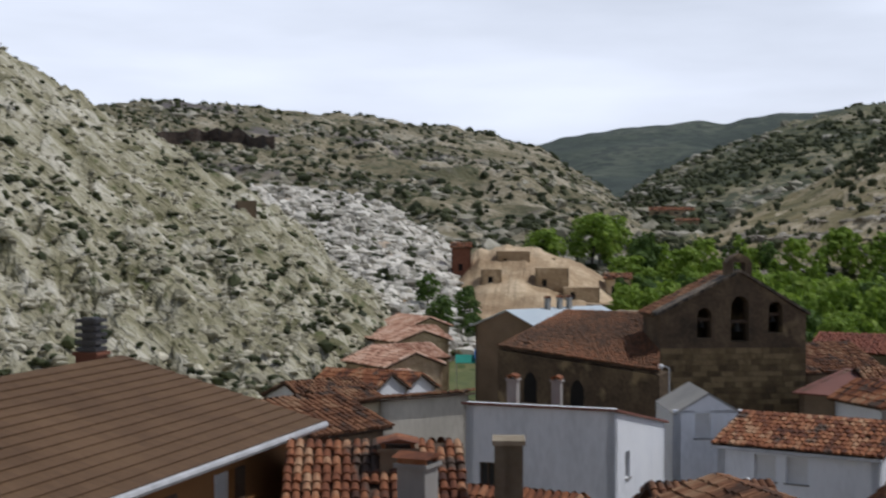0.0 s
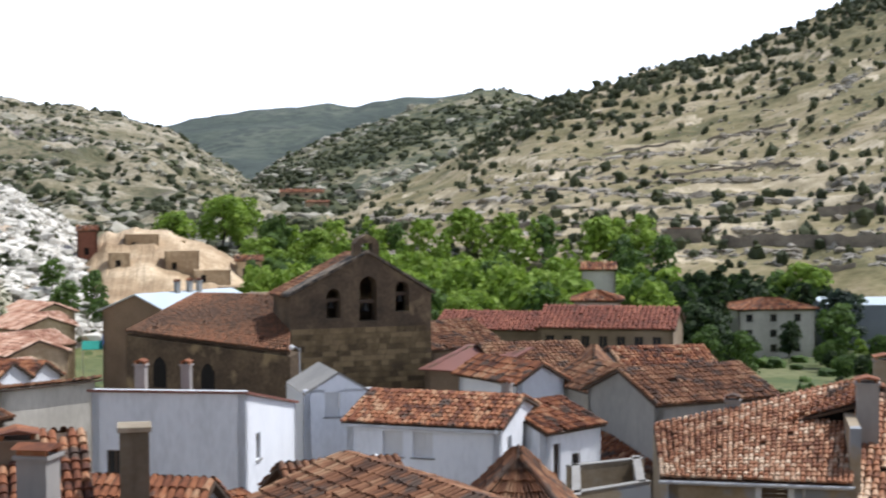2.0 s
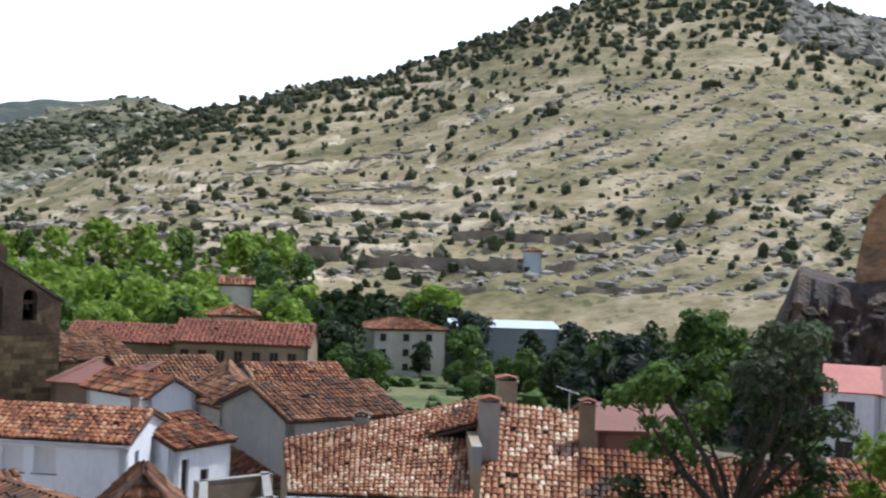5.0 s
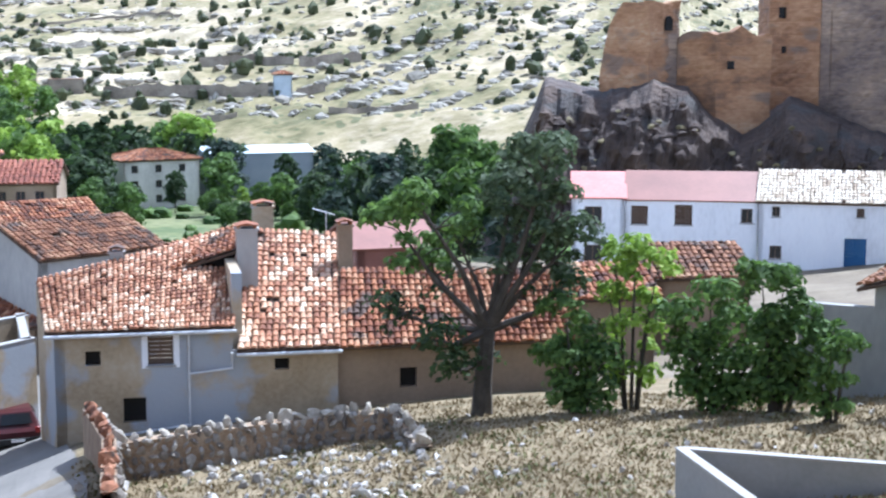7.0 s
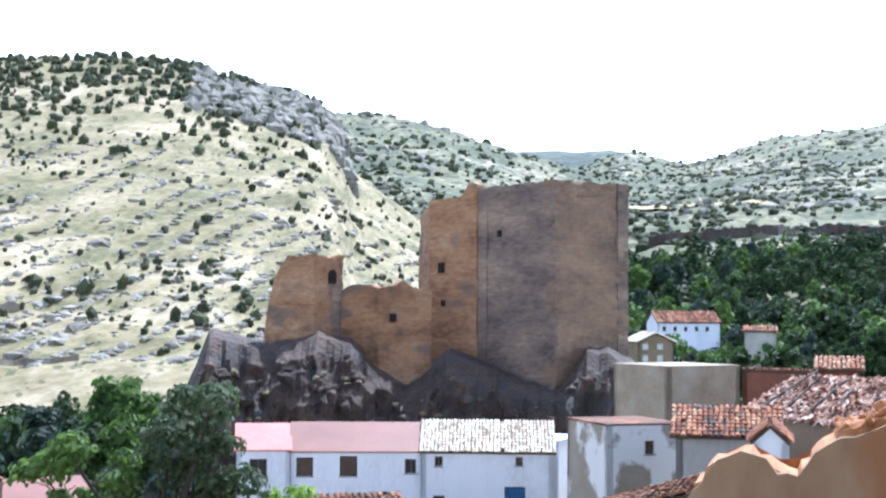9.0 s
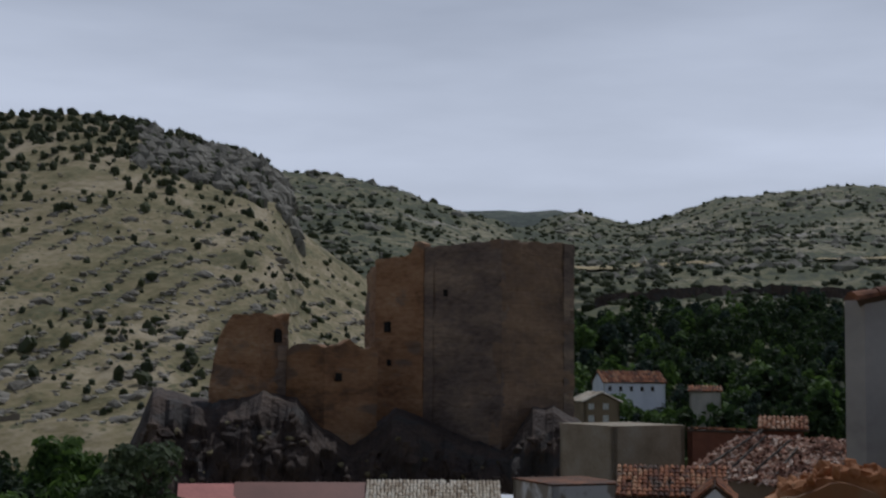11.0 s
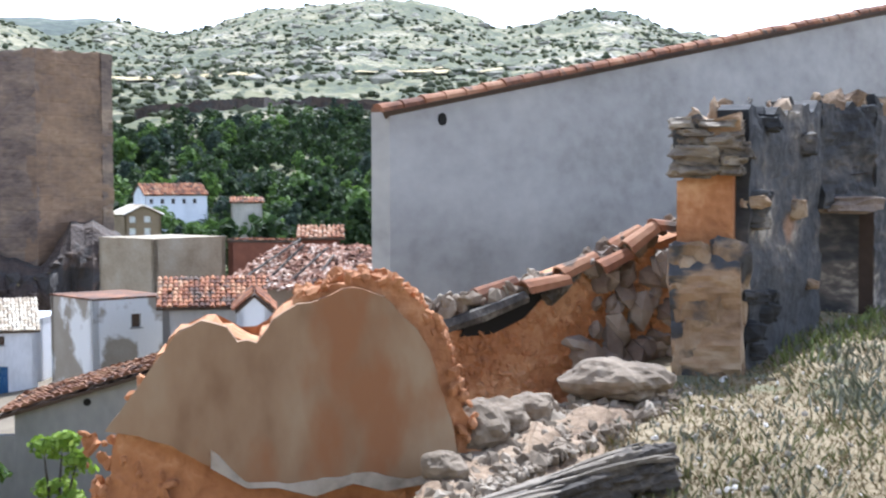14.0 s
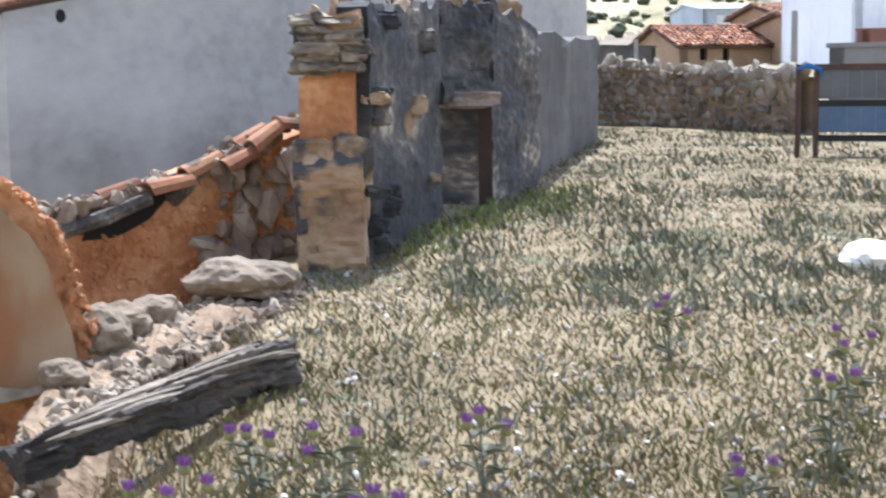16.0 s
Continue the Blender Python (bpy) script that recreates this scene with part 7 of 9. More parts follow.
def hillside():
    for args, kw, up in (
            ((1300, -24, 4, 95, 215, (0,), (0.22, 0.6)), dict(patchy=0.5, grain=25), 0.7), ((420, -9, 4, 190, 310, (1,), (0.4, 1.0)), {}, 0.8),
            ((5200, -20, 19, 330, 1110, (2,), (0.8, 1.9)), dict(patchy=0.6), 0.85), ((1500, 8, 58, 330, 725, (3, 9), (0.5, 1.5)), dict(patchy=0.6, lift=0.6), 1.25),
            ((3000, 2, 24, 520, 1260, (4,), (1.2, 2.4)), dict(patchy=0.5, grain=120), 0.9),
            ((8500, 44, 84, 310, 1900, (4,), (1.3, 3.0)), dict(patchy=0.45, grain=120), 0.85), ((90, 84, 106, 110, 190, (3,), (0.3, 0.75)), {}, 0.85)):
        places, sizes = scatter(*args, **kw)
        clumps("hill_shrubs", places, sizes, up, 0.4, M["shrub"], "dark juniper and scrub scattered on the hillside", "shrubs", lobes=1 if args[3] > 300 and args[4] > 1000 else 2)
    # thicker wood along the crest of the near hill on the right
    places, sizes = [], []
    while len(places) < 1500:
        b, d = rng.uniform(15, 46), rng.uniform(560, 722)
        if rng.random() < ((d - 560) / 162) ** 1.6:
            s = rng.uniform(0.8, 2.0)
            places.append(spot(b, d, on_ground(b, d) + 0.5 * s))
            sizes.append(s)
    clumps("crest_wood", places, sizes, 1.2, 0.4, M["shrub"], "dark scrub wood along the hill crest", "shrubs", lobes=2)
    for args, kw, mt in (
            ((5000, -24, 4, 95, 215, (0,), (0.15, 0.6)), dict(lift=0.0), "warm_rock"), ((4800, -9, 5, 190, 310, (1,), (0.3, 1.25)), dict(lift=0.05), "white_rock"),
            ((3400, -20, 19, 330, 900, (2,), (0.8, 2.6)), dict(lift=0.05, patchy=0.4), "grey_rock"), ((1500, 8, 57, 330, 640, (3,), (0.4, 1.3)), dict(lift=0.0, patchy=0.25, grain=40), "sand_rock"),
            ((700, 2, 24, 520, 1250, (4,), (1.5, 4.5)), dict(lift=0.0, patchy=0.3, grain=150), "grey_rock"),
            ((900, 44, 84, 900, 1900, (4,), (2.5, 7)), dict(lift=0.0, patchy=0.2, grain=150), "far_rock")):
        places, sizes = scatter(*args, **kw)
        clumps("hill_rocks", places, sizes, 0.6, 0.45, M[mt], "pale limestone outcrops and boulders on the slope", "rocks")
    contour = lambda b, e, p: p.z / 4.2 + 1.2 * noise.noise(Vector((p.x / 70, p.y / 70, 4)))
    ribs = lambda b, e, p: 1.35 * (e - 0.5 * (b - 30)) + 0.5 * noise.noise(Vector((p.x / 50, p.y / 50, 1)))
    for args, mt, plate in (((2200, 11, 28, 330, 520, (0.4, 1.3), contour), "sand_rock", 1.7), ((2900, 29, 50, 330, 580, (0.45, 1.5), ribs), "rib_rock", 1.25)):
        places, sizes = banded(*args)
        clumps("rock_ledges", places, sizes, 0.65, 0.45, M[mt], "weathered limestone ledges in bands across the slope", "rocks", plate=plate)


M["rib_rock"] = mat("rib_rock", [(0.17, 0.155, 0.12), (0.30, 0.275, 0.22), (0.44, 0.41, 0.34)], 0.2, 1.5, bump=0.8, depth=0.4, island=0.5)
M["warm_rock"] = mat("warm_rock", [(0.27, 0.255, 0.17), (0.45, 0.42, 0.31), (0.62, 0.585, 0.47)], 0.3, 1.8, bump=0.8, depth=0.4, island=0.5)
M["far_rock"] = mat("far_rock", [(0.14, 0.135, 0.10), (0.26, 0.25, 0.19), (0.38, 0.36, 0.29)], 0.1, 0.6, bump=0.8, depth=0.4, island=0.4)
M["grey_rock"] = mat("grey_rock", [(0.22, 0.21, 0.15), (0.39, 0.37, 0.28), (0.55, 0.525, 0.43)], 0.2, 1.5, bump=0.8, depth=0.4, island=0.5)
M["white_rock"] = mat("white_rock", [(0.36, 0.34, 0.29), (0.62, 0.59, 0.52), (0.76, 0.73, 0.66)], 0.2, 1.5, bump=0.8, depth=0.4, island=0.5)
M["sand_rock"] = mat("sand_rock", [(0.22, 0.19, 0.14), (0.38, 0.34, 0.27), (0.54, 0.50, 0.42)], 0.2, 1.5, bump=0.8, depth=0.4, island=0.5)
hillside()


def castle_boulders():
    places, sizes = [], []
    while len(places) < 420:
        b, f = rng.uniform(41.2, 60.2), rng.random()
        p = spot(b, 127.5 + 9 * f, 0)
        hit = bpy.data.objects["castle_rock"].ray_cast(Vector((p.x, p.y, 30)), Vector((0, 0, -1)))
        if hit[0]:
            places.append(hit[1])
            sizes.append(rng.uniform(0.2, 0.75))
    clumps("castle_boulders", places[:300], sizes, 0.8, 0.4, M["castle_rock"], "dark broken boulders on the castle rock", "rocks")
    clumps("castle_scrub", places[300:], [s * 0.6 for s in sizes[300:]], 0.7, 0.35, M["dry_scrub"], "dry tufts and scrub on the castle rock", "scrub", lobes=2)
    places, sizes = [], []
    for k in range(60):
        b = rng.uniform(41, 57)
        places.append(spot(b, rng.uniform(114, 122), -16.0 + rng.uniform(-0.8, 0.8)))
        sizes.append(rng.uniform(0.6, 1.4))
    clumps("rock_foot_bushes", places, sizes, 0.9, 0.35, M["leaf_mid"], "green bushes at the foot of the castle rock", "bushes", lobes=3)


M["dry_scrub"] = mat("dry_scrub", [(0.12, 0.10, 0.045), (0.24, 0.20, 0.10), (0.32, 0.28, 0.15)], 0.5, 4, bump=0.3, island=0.5)
castle_boulders()


def leaf_cloud(name, lobes, n, size, material, seed):
    """A crown of many small leaf sprays set round its lobes."""
    g = np.random.default_rng(seed)
    c = np.array([l[:3] for l in lobes])
    r = np.array([l[3] for l in lobes])
    pick = g.choice(len(lobes), n, p=r ** 2 / (r ** 2).sum())
    d = g.normal(size=(n, 3))
    d /= np.linalg.norm(d, axis=1)[:, None]
    d[:, 2] = np.where(d[:, 2] < -0.35, -d[:, 2], d[:, 2])
    pos = c[pick] + d * r[pick][:, None] * g.uniform(0.55, 1.12, (n, 1)) * np.array([1, 1, 0.9])
    t = np.cross(d, g.normal(size=(n, 3)))
    t /= np.linalg.norm(t, axis=1)[:, None] + 1e-9
    nrm = d + g.normal(size=(n, 3)) * 0.55
    t2 = np.cross(nrm, t)
    t2 /= np.linalg.norm(t2, axis=1)[:, None] + 1e-9
    s = (size * g.uniform(0.55, 1.3, n))[:, None]
    V = np.stack([pos - t * s, pos - t2 * s * 0.55, pos + t * s, pos + t2 * s * 0.55 + d * s * 0.2], 1).reshape(-1, 3)
    F = np.arange(4 * n).reshape(-1, 4)
    me = bpy.data.meshes.new(name)
    me.from_pydata(V.tolist(), [], F.tolist())
    me.materials.append(material)
    me.update()
    return me


def make_tree(name, height, spread, lobes_n, leaves, leaf, material, label, seed, tall=1.0, trunk_r=0.22, category="tree", group="trees"):
    rnd = random.Random(seed)
    root = thing(name, Matrix.Identity(4), label, category, group)
    th = height * (0.35 if tall <= 1.2 else 0.2)
    bm = bmesh.new()
    path = [(0, 0, -0.6), (0.05 * spread, 0.02, th * 0.5), (-0.03 * spread, 0.05, th), (0.02, -0.03, height * 0.8)]
    tube(bm, path, [trunk_r * 1.3, trunk_r, trunk_r * 0.8, trunk_r * 0.25], 7)
    lobes = []
    for k in range(lobes_n):
        f = (k + 0.5) / lobes_n
        a = k * 2.4 + rnd.uniform(-0.4, 0.4)
        z = th * 0.8 + (height - th * 0.8) * (f ** 0.9) * 0.92
        env = math.sin(math.pi * min(1, 0.22 + 0.74 * f)) ** 0.8
        rad = spread * env * rnd.uniform(0.35, 0.75)
        r = spread * rnd.uniform(0.30, 0.46) * (0.75 if tall > 1.2 else 1)
        lobes.append((rad * math.cos(a), rad * math.sin(a), z, r))
        if k % 2 == 0:
            b = (rad * math.cos(a) * 0.8, rad * math.sin(a) * 0.8, z)
            tube(bm, [(0, 0, max(th * 0.5, z - rad * 0.9)), (b[0] * 0.5, b[1] * 0.5, z - rad * 0.3), b], [trunk_r * 0.5, trunk_r * 0.32, trunk_r * 0.1], 5)
    part("trunk", bm, M["bark"], root)
    crown = new("crown", leaf_cloud(name + "_crown", lobes, leaves, leaf, material, seed))
    crown.parent = root
    return root


protos = {}
for key, mt, lab in (("bright", "leaf_bright", "bright green riverside poplar in full leaf"), ("mid", "leaf_mid", "green broadleaf tree in full leaf"), ("dark", "leaf_dark", "dark green dense tree"), ("blue", "leaf_blue", "grey-green willow by the river")):
    protos[key] = [make_tree("tree", 11, 4.2, 13, 1450 if key == "bright" else 1050, 0.46 if key == "bright" else 0.54, M[mt], lab, 100 + 7 * i + len(key), 1.0) if i < 2 else
                   make_tree("tree", 15, 2.9, 13, 1350 if key == "bright" else 1000, 0.44 if key == "bright" else 0.5, M[mt], lab, 100 + 7 * i + len(key), 1.5) for i in range(3)]
protos["cypress"] = [make_tree("tree", 13, 1.9, 13, 1500, 0.42, M["leaf_dark"], "tall dark narrow cypress", 151, 1.6)]
used = set()


def plant(kind, b, d, height, rnd, wide=1.0):
    src = protos[kind][rnd.randrange(len(protos[kind]))]
    base = {"cypress": 13}.get(kind, 15 if src is protos[kind][-1] else 11)
    s = height / base
    m = Matrix.Translation(spot(b, d, on_ground(b, d) - 0.2)) @ Matrix.Rotation(rnd.uniform(0, 6.28), 4, "Z") @ Matrix.Diagonal((s * wide, s * wide, s, 1))
    if src in used:
        copy_thing(src, m)
    else:
        used.add(src)
        src.matrix_basis = m


def wood_mass(name, count, b0, b1, d0, d1, kinds, h0, h1, label, rnd):
    """Far woodland: many crowns of leaf sprays in one mesh."""
    V, mats, slots = [], [], []
    for k in range(count):
        src = rnd.choice(protos[rnd.choice(kinds)])
        crown = next(c for c in src.children if c.name.startswith("crown")).data
        co = np.empty(len(crown.vertices) * 3)
        crown.vertices.foreach_get("co", co)
        co = co.reshape(-1, 4, 3)[rnd.randrange(4)::4]
        mid = co.mean(1, keepdims=True)
        co = mid + (co - mid) * 1.7
        b, d = b0 + (b1 - b0) * (k + rnd.random()) / count, rnd.uniform(d0, d1)
        s = rnd.uniform(h0, h1) / co[..., 2].max()
        a = rnd.uniform(0, math.tau)
        c, q = math.cos(a), math.sin(a)
        turned = np.stack([co[..., 0] * c - co[..., 1] * q, co[..., 0] * q + co[..., 1] * c, co[..., 2]], -1) * s
        V.append((turned + np.array(spot(b, d, on_ground(b, d) - 0.2))).reshape(-1, 3))
        mt = crown.materials[0]
        if mt not in mats:
            mats.append(mt)
        slots += [mats.index(mt)] * len(co)
    V = np.concatenate(V)
    me = bpy.data.meshes.new(name)
    me.from_pydata(V.tolist(), [], np.arange(len(V)).reshape(-1, 4).tolist())
    for mt in mats:
        me.materials.append(mt)
    me.polygons.foreach_set("material_index", slots)
    me.update()
    tagged(new(name, me), label, "woodland", kind="stuff")


def woods():
    rnd = random.Random(5)
    for n, b0, b1, d0, d1, kinds, h0, h1 in (
            (64, 13.0, 22.5, 185, 260, "bright bright mid", 6, 10), (26, 7.4, 14, 225, 280, "bright mid bright", 8, 11), (14, 3.4, 8.0, 290, 360, "bright mid", 12, 15),
            (20, 2.8, 8.5, 270, 350, "bright mid", 8, 12), (30, 29.0, 43.5, 165, 250, "dark mid blue dark", 6, 9.5),
            (24, 20.8, 25.2, 210, 275, "dark mid dark", 8, 12), (10, 25.2, 29.5, 250, 300, "dark mid", 8, 12), (26, 28.6, 33.5, 190, 228, "mid bright mid", 2.5, 5), (36, 32.6, 42.5, 175, 250, "dark mid blue dark", 6, 9.5), (14, 33.5, 42, 120, 165, "mid dark blue", 4.5, 6.5),
            (6, -1.2, 1.6, 190, 225, "mid bright", 6, 8), (16, 57.4, 62.0, 240, 320, "dark mid dark", 9, 15), (8, 57.2, 59.2, 262, 300, "dark", 15, 20),
            (5, 23.4, 24.6, 195, 215, "dark", 11, 14), (8, 55.5, 58.5, 92, 112, "mid", 2, 3.5)):
        ks = kinds.split()
        for k in range(n):
            plant(rnd.choice(ks), b0 + (b1 - b0) * (k + rnd.random()) / n, rnd.uniform(d0, d1), rnd.uniform(h0, h1), rnd, rnd.uniform(0.9, 1.25))
    for k in range(30):
        plant(rnd.choice(["dark", "mid", "mid"]), 29.0 + 6.5 * (k + rnd.random()) / 30, rnd.uniform(160, 200), rnd.uniform(3.0, 4.8), rnd)
    for k in range(12):
        plant(rnd.choice(["dark", "mid"]), 23.6 + 2.6 * (k + rnd.random()) / 12, rnd.uniform(175, 205), rnd.uniform(6, 9), rnd)
    for k in range(14):
        plant(rnd.choice(["dark", "mid", "blue"]), 35.4 + 6.2 * (k + rnd.random()) / 14, rnd.uniform(150, 185), rnd.uniform(10, 13.5), rnd)
    for k in range(16):
        plant(rnd.choice(["dark", "mid", "bright"]), 21.0 + 8.6 * (k + rnd.random()) / 16, rnd.uniform(240, 290), rnd.uniform(11, 15), rnd)
    wood_mass("valley_wood", 520, 57.4, 71.5, 250, 620, ["dark", "dark", "dark", "mid", "blue"], 8, 13, "dark green woodland filling the valley floor", rnd)
    wood_mass("riverside_wood", 330, 6.8, 23.2, 200, 340, ["bright", "bright", "bright", "mid"], 7, 12, "bright green riverside woodland", rnd)
    wood_mass("river_thicket", 100, 33.2, 43.5, 150, 255, ["dark", "dark", "mid", "blue"], 5.5, 9.5, "dark green thicket along the river", rnd)
    wood_mass("river_thicket", 40, 22.6, 28.8, 232, 285, ["dark", "mid", "dark"], 8, 12, "dark green thicket along the river", rnd)
    for k in range(9):
        plant(rnd.choice(["dark", "mid"]), 59.0 + 4.8 * (k + rnd.random()) / 9, rnd.uniform(240, 262), rnd.uniform(3.5, 5.5), rnd, 1.4)
    plant("cypress", 24.95, 214, 15, rnd)
    plant("dark", 27.6, 214, 8, rnd, 0.8)
    places, sizes = scatter(420, 3, 44, 130, 320, (6,), (0.6, 1.6))
    clumps("valley_bushes", places, sizes, 0.8, 0.35, M["leaf_mid"], "low green bushes on the valley floor", "bushes", lobes=2)


woods()


def big_tree():
    """The open-crowned tree in the plot, with bare lower branches, and the ash bushes along the wall."""
    root = thing("walnut_tree", Matrix.Translation(spot(39.45, 43.5, on_ground(39.45, 43.5) - 0.1)) @ Matrix.Rotation(radians(-39.4), 4, "Z"),
                 "thin-crowned dark-trunked tree with bare twigs and light green tufts", "tree", "trees")
    rnd = random.Random(77)
    S = lambda b, e: (43.5 * math.tan(radians(b - 39.45)), rnd.uniform(-1.2, 1.2), z_at(e, 43.5) - on_ground(39.45, 43.5))
    bm = bmesh.new()
    fork = S(39.7, -10.4)
    tube(bm, [(0, 0, -0.3), (0.05, 0, 1.2), (fork[0], 0, fork[2])], [0.36, 0.27, 0.22], 9)
    tips = [(36.0, -6.2), (36.9, -5.3), (38.4, -6.8), (41.2, -4.2), (42.0, -3.6), (42.6, -5.2), (41.5, -6.4), (40.6, -5.0), (43.2, -6.8), (37.3, -8.2), (35.6, -9.7), (38.6, -12.2), (37.8, -10.6), (42.9, -8.6)]
    lobes = []
    for b, e in tips:
        t = S(b, e)
        mid = (fork[0] * 0.5 + t[0] * 0.5 + rnd.uniform(-0.3, 0.3), t[1] * 0.5, fork[2] * 0.45 + t[2] * 0.55 - 0.35)
        tube(bm, [(fork[0], 0, fork[2] - 0.1), mid, t], [0.14, 0.085, 0.02], 6)
        for k in range(9):
            f = rnd.uniform(0.3, 1.0)
            p = Vector(mid).lerp(Vector(t), f)
            q = p + Vector((rnd.uniform(-0.9, 0.9), rnd.uniform(-0.7, 0.7), rnd.uniform(-0.5, 0.7)))
            tube(bm, [p, p.lerp(q, 0.5) + Vector((0, 0, 0.1)), q], [0.03, 0.02, 0.008], 4)
            if k < 5:
                lobes.append((q.x, q.y, q.z, rnd.uniform(0.25, 0.5)))
        lobes.append((t[0], t[1], t[2], rnd.uniform(0.5, 0.85)))
    part("trunk", bm, M["bark"], root)
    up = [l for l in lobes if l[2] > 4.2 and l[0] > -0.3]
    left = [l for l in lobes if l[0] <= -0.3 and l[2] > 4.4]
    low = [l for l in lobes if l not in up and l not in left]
    # low lobes take darker leaves, the crown's shade put into the colour
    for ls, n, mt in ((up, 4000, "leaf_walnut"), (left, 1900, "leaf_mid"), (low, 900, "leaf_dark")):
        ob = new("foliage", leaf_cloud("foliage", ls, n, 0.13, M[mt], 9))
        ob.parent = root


big_tree()


def bush(b, d, parts, seed, material, label, n=2600, leaf=0.13):
    z = on_ground(b, d)
    root = thing("bush", Matrix.Translation(spot(b, d, z - 0.1)) @ Matrix.Rotation(radians(-b), 4, "Z"), label, "bush", "bushes along the wall")
    rnd = random.Random(seed)
    bm = bmesh.new()
    lobes = []
    for bb, ee, r in parts:
        p = (d * math.tan(radians(bb - b)), rnd.uniform(-0.5, 0.5), z_at(ee, d) - z)
        tube(bm, [(p[0] * 0.25, 0, 0), (p[0] * 0.6, p[1] * 0.5, p[2] * 0.6), p], [0.07, 0.045, 0.012], 5)
        lobes.append((*p, r))
        lobes.append((p[0] * 0.85, p[1], p[2] * 0.55, r * 0.9))
        lobes.append((p[0] * 0.75, p[1], max(0.3, p[2] * 0.25), r * 0.8))
        for k in range(4):
            lobes.append((p[0] + rnd.uniform(-r, r), p[1] + rnd.uniform(-r, r), max(0.2, p[2] + rnd.uniform(-r, r * 0.7)), r * rnd.uniform(0.4, 0.65)))
    part("stem", bm, M["bark"], root)
    ob = new("foliage", leaf_cloud("foliage", lobes, n, leaf, material, seed))
    ob.parent = root


bush(43.2, 43, [(42.7, -9.6, 0.6), (43.4, -10.8, 0.7), (44.2, -11.6, 0.7), (42.4, -11.6, 0.6), (43.2, -12.6, 0.5)], 1, M["leaf_mid"], "leafy green bush in front of the old walls")
bush(45.3, 44, [(44.6, -7.9, 0.55), (45.4, -7.3, 0.55), (46.3, -7.9, 0.5), (44.4, -9.2, 0.5), (46.0, -9.4, 0.4)], 2, M["leaf_bright"], "young leafy tree with a bright green top", 1700)
bush(48.3, 43, [(47.2, -9.8, 0.7), (48.3, -9.2, 0.7), (49.2, -10.2, 0.75), (47.6, -11.2, 0.7), (48.8, -11.8, 0.7), (49.9, -11.4, 0.6)], 3, M["leaf_mid"], "dense green bush by the grey shed", 3600)
bush(50.8, 42, [(50.2, -8.4, 0.6), (51.0, -8.6, 0.6), (51.6, -9.8, 0.7), (50.6, -10.2, 0.7), (52.4, -10.6, 0.6), (51.4, -11.6, 0.6), (50.4, -12.2, 0.5)], 4, M["leaf_mid"], "tall green bush with drooping leaves by the shed", 4200)
bush(52.9, 40, [(52.8, -11.0, 0.4), (53.5, -10.5, 0.35), (52.4, -11.9, 0.35)], 5, M["leaf_mid"], "small green bush at the shed wall", 900)
bush(55.8, 41, [(55.4, -9.9, 0.4), (56.1, -9.8, 0.45), (56.6, -10.3, 0.35)], 6, M["leaf_bright"], "small round green tree at the shed wall", 1000)


# ---- grass and plants on the plots ----
def grass(name, n, b0, b1, d0, d1, height, material, label, keep=None, blades=7, wide=0.012, seed=3):
    g = np.random.default_rng(seed)
    V, F = [], []
    made = 0
    while made < n:
        b, d = g.uniform(b0, b1), math.exp(g.uniform(math.log(d0), math.log(d1)))
        if keep and not keep(b, d):
            made += 1
            continue
        p = spot(b, d, on_ground(b, d))
        made += 1
        for k in range(blades):
            a, lean = g.uniform(0, math.tau), g.uniform(0.1, 0.9)
            h = height * g.uniform(0.45, 1.25)
            w = wide * (1 + d / 12) * g.uniform(0.7, 1.4)
            o = p + Vector((g.uniform(-0.12, 0.12) * (1 + d / 20), g.uniform(-0.12, 0.12) * (1 + d / 20), -0.02))
            t = Vector((math.cos(a), math.sin(a), 0))
            side = Vector((-t.y, t.x, 0)) * w
            i = len(V)
            V += [o - side, o + side, o + t * h * lean * 0.4 + Vector((0, 0, h * 0.65)) + side * 0.6, o + t * h * lean + Vector((0, 0, h))]
            F += [(i, i + 1, i + 2), (i, i + 2, i + 3)]
    me = lists_to_mesh(name, V, F, material)
    return tagged(new(name, me), label, "grass", kind="stuff")


M["straw"] = mat("straw", [(0.205, 0.146, 0.064), (0.258, 0.19, 0.092), (0.32, 0.246, 0.135)], 0.6, 6, bump=0, island=0.3, spread=0.6)
M["green_grass"] = mat("green_grass", [(0.13, 0.14, 0.045), (0.20, 0.20, 0.07), (0.29, 0.27, 0.115)], 0.6, 6, bump=0, island=0.6, spread=0.6)
M["thistle"] = mat("thistle", [(0.12, 0.13, 0.085), (0.185, 0.192, 0.135), (0.27, 0.275, 0.21)], 2, 12, bump=0, island=0.6, spread=0.6)
M["purple"] = mat("purple", [(0.22, 0.08, 0.30), (0.36, 0.15, 0.46)], 5, 30, bump=0)
M["weed"] = mat("weed", [(0.10, 0.13, 0.03), (0.18, 0.225, 0.055), (0.28, 0.31, 0.095)], 0.6, 6, bump=0, island=0.6, spread=0.6)
inside = lambda b, d: b > 70.3 and d < 7.9 + (b - 70.3) * 0.3 or b > 80.5 + max(0, 12 - d) * -1.6 or (b > 70.5 and d < 7.6) or b > 79.5 and d < 11.6
grass("dry_grass", 21000, 66, 104, 4.2, 40, 0.045, M["straw"], "dry straw-coloured grass", inside, 7, 0.003, 3)
grass("green_grass", 3300, 72, 104, 4.5, 38, 0.07, M["green_grass"], "green weeds among the dry grass", lambda b, d: inside(b, d) and noise.noise(Vector((b * 0.25, d * 0.3, 1))) > -0.25, 7, 0.004, 4)
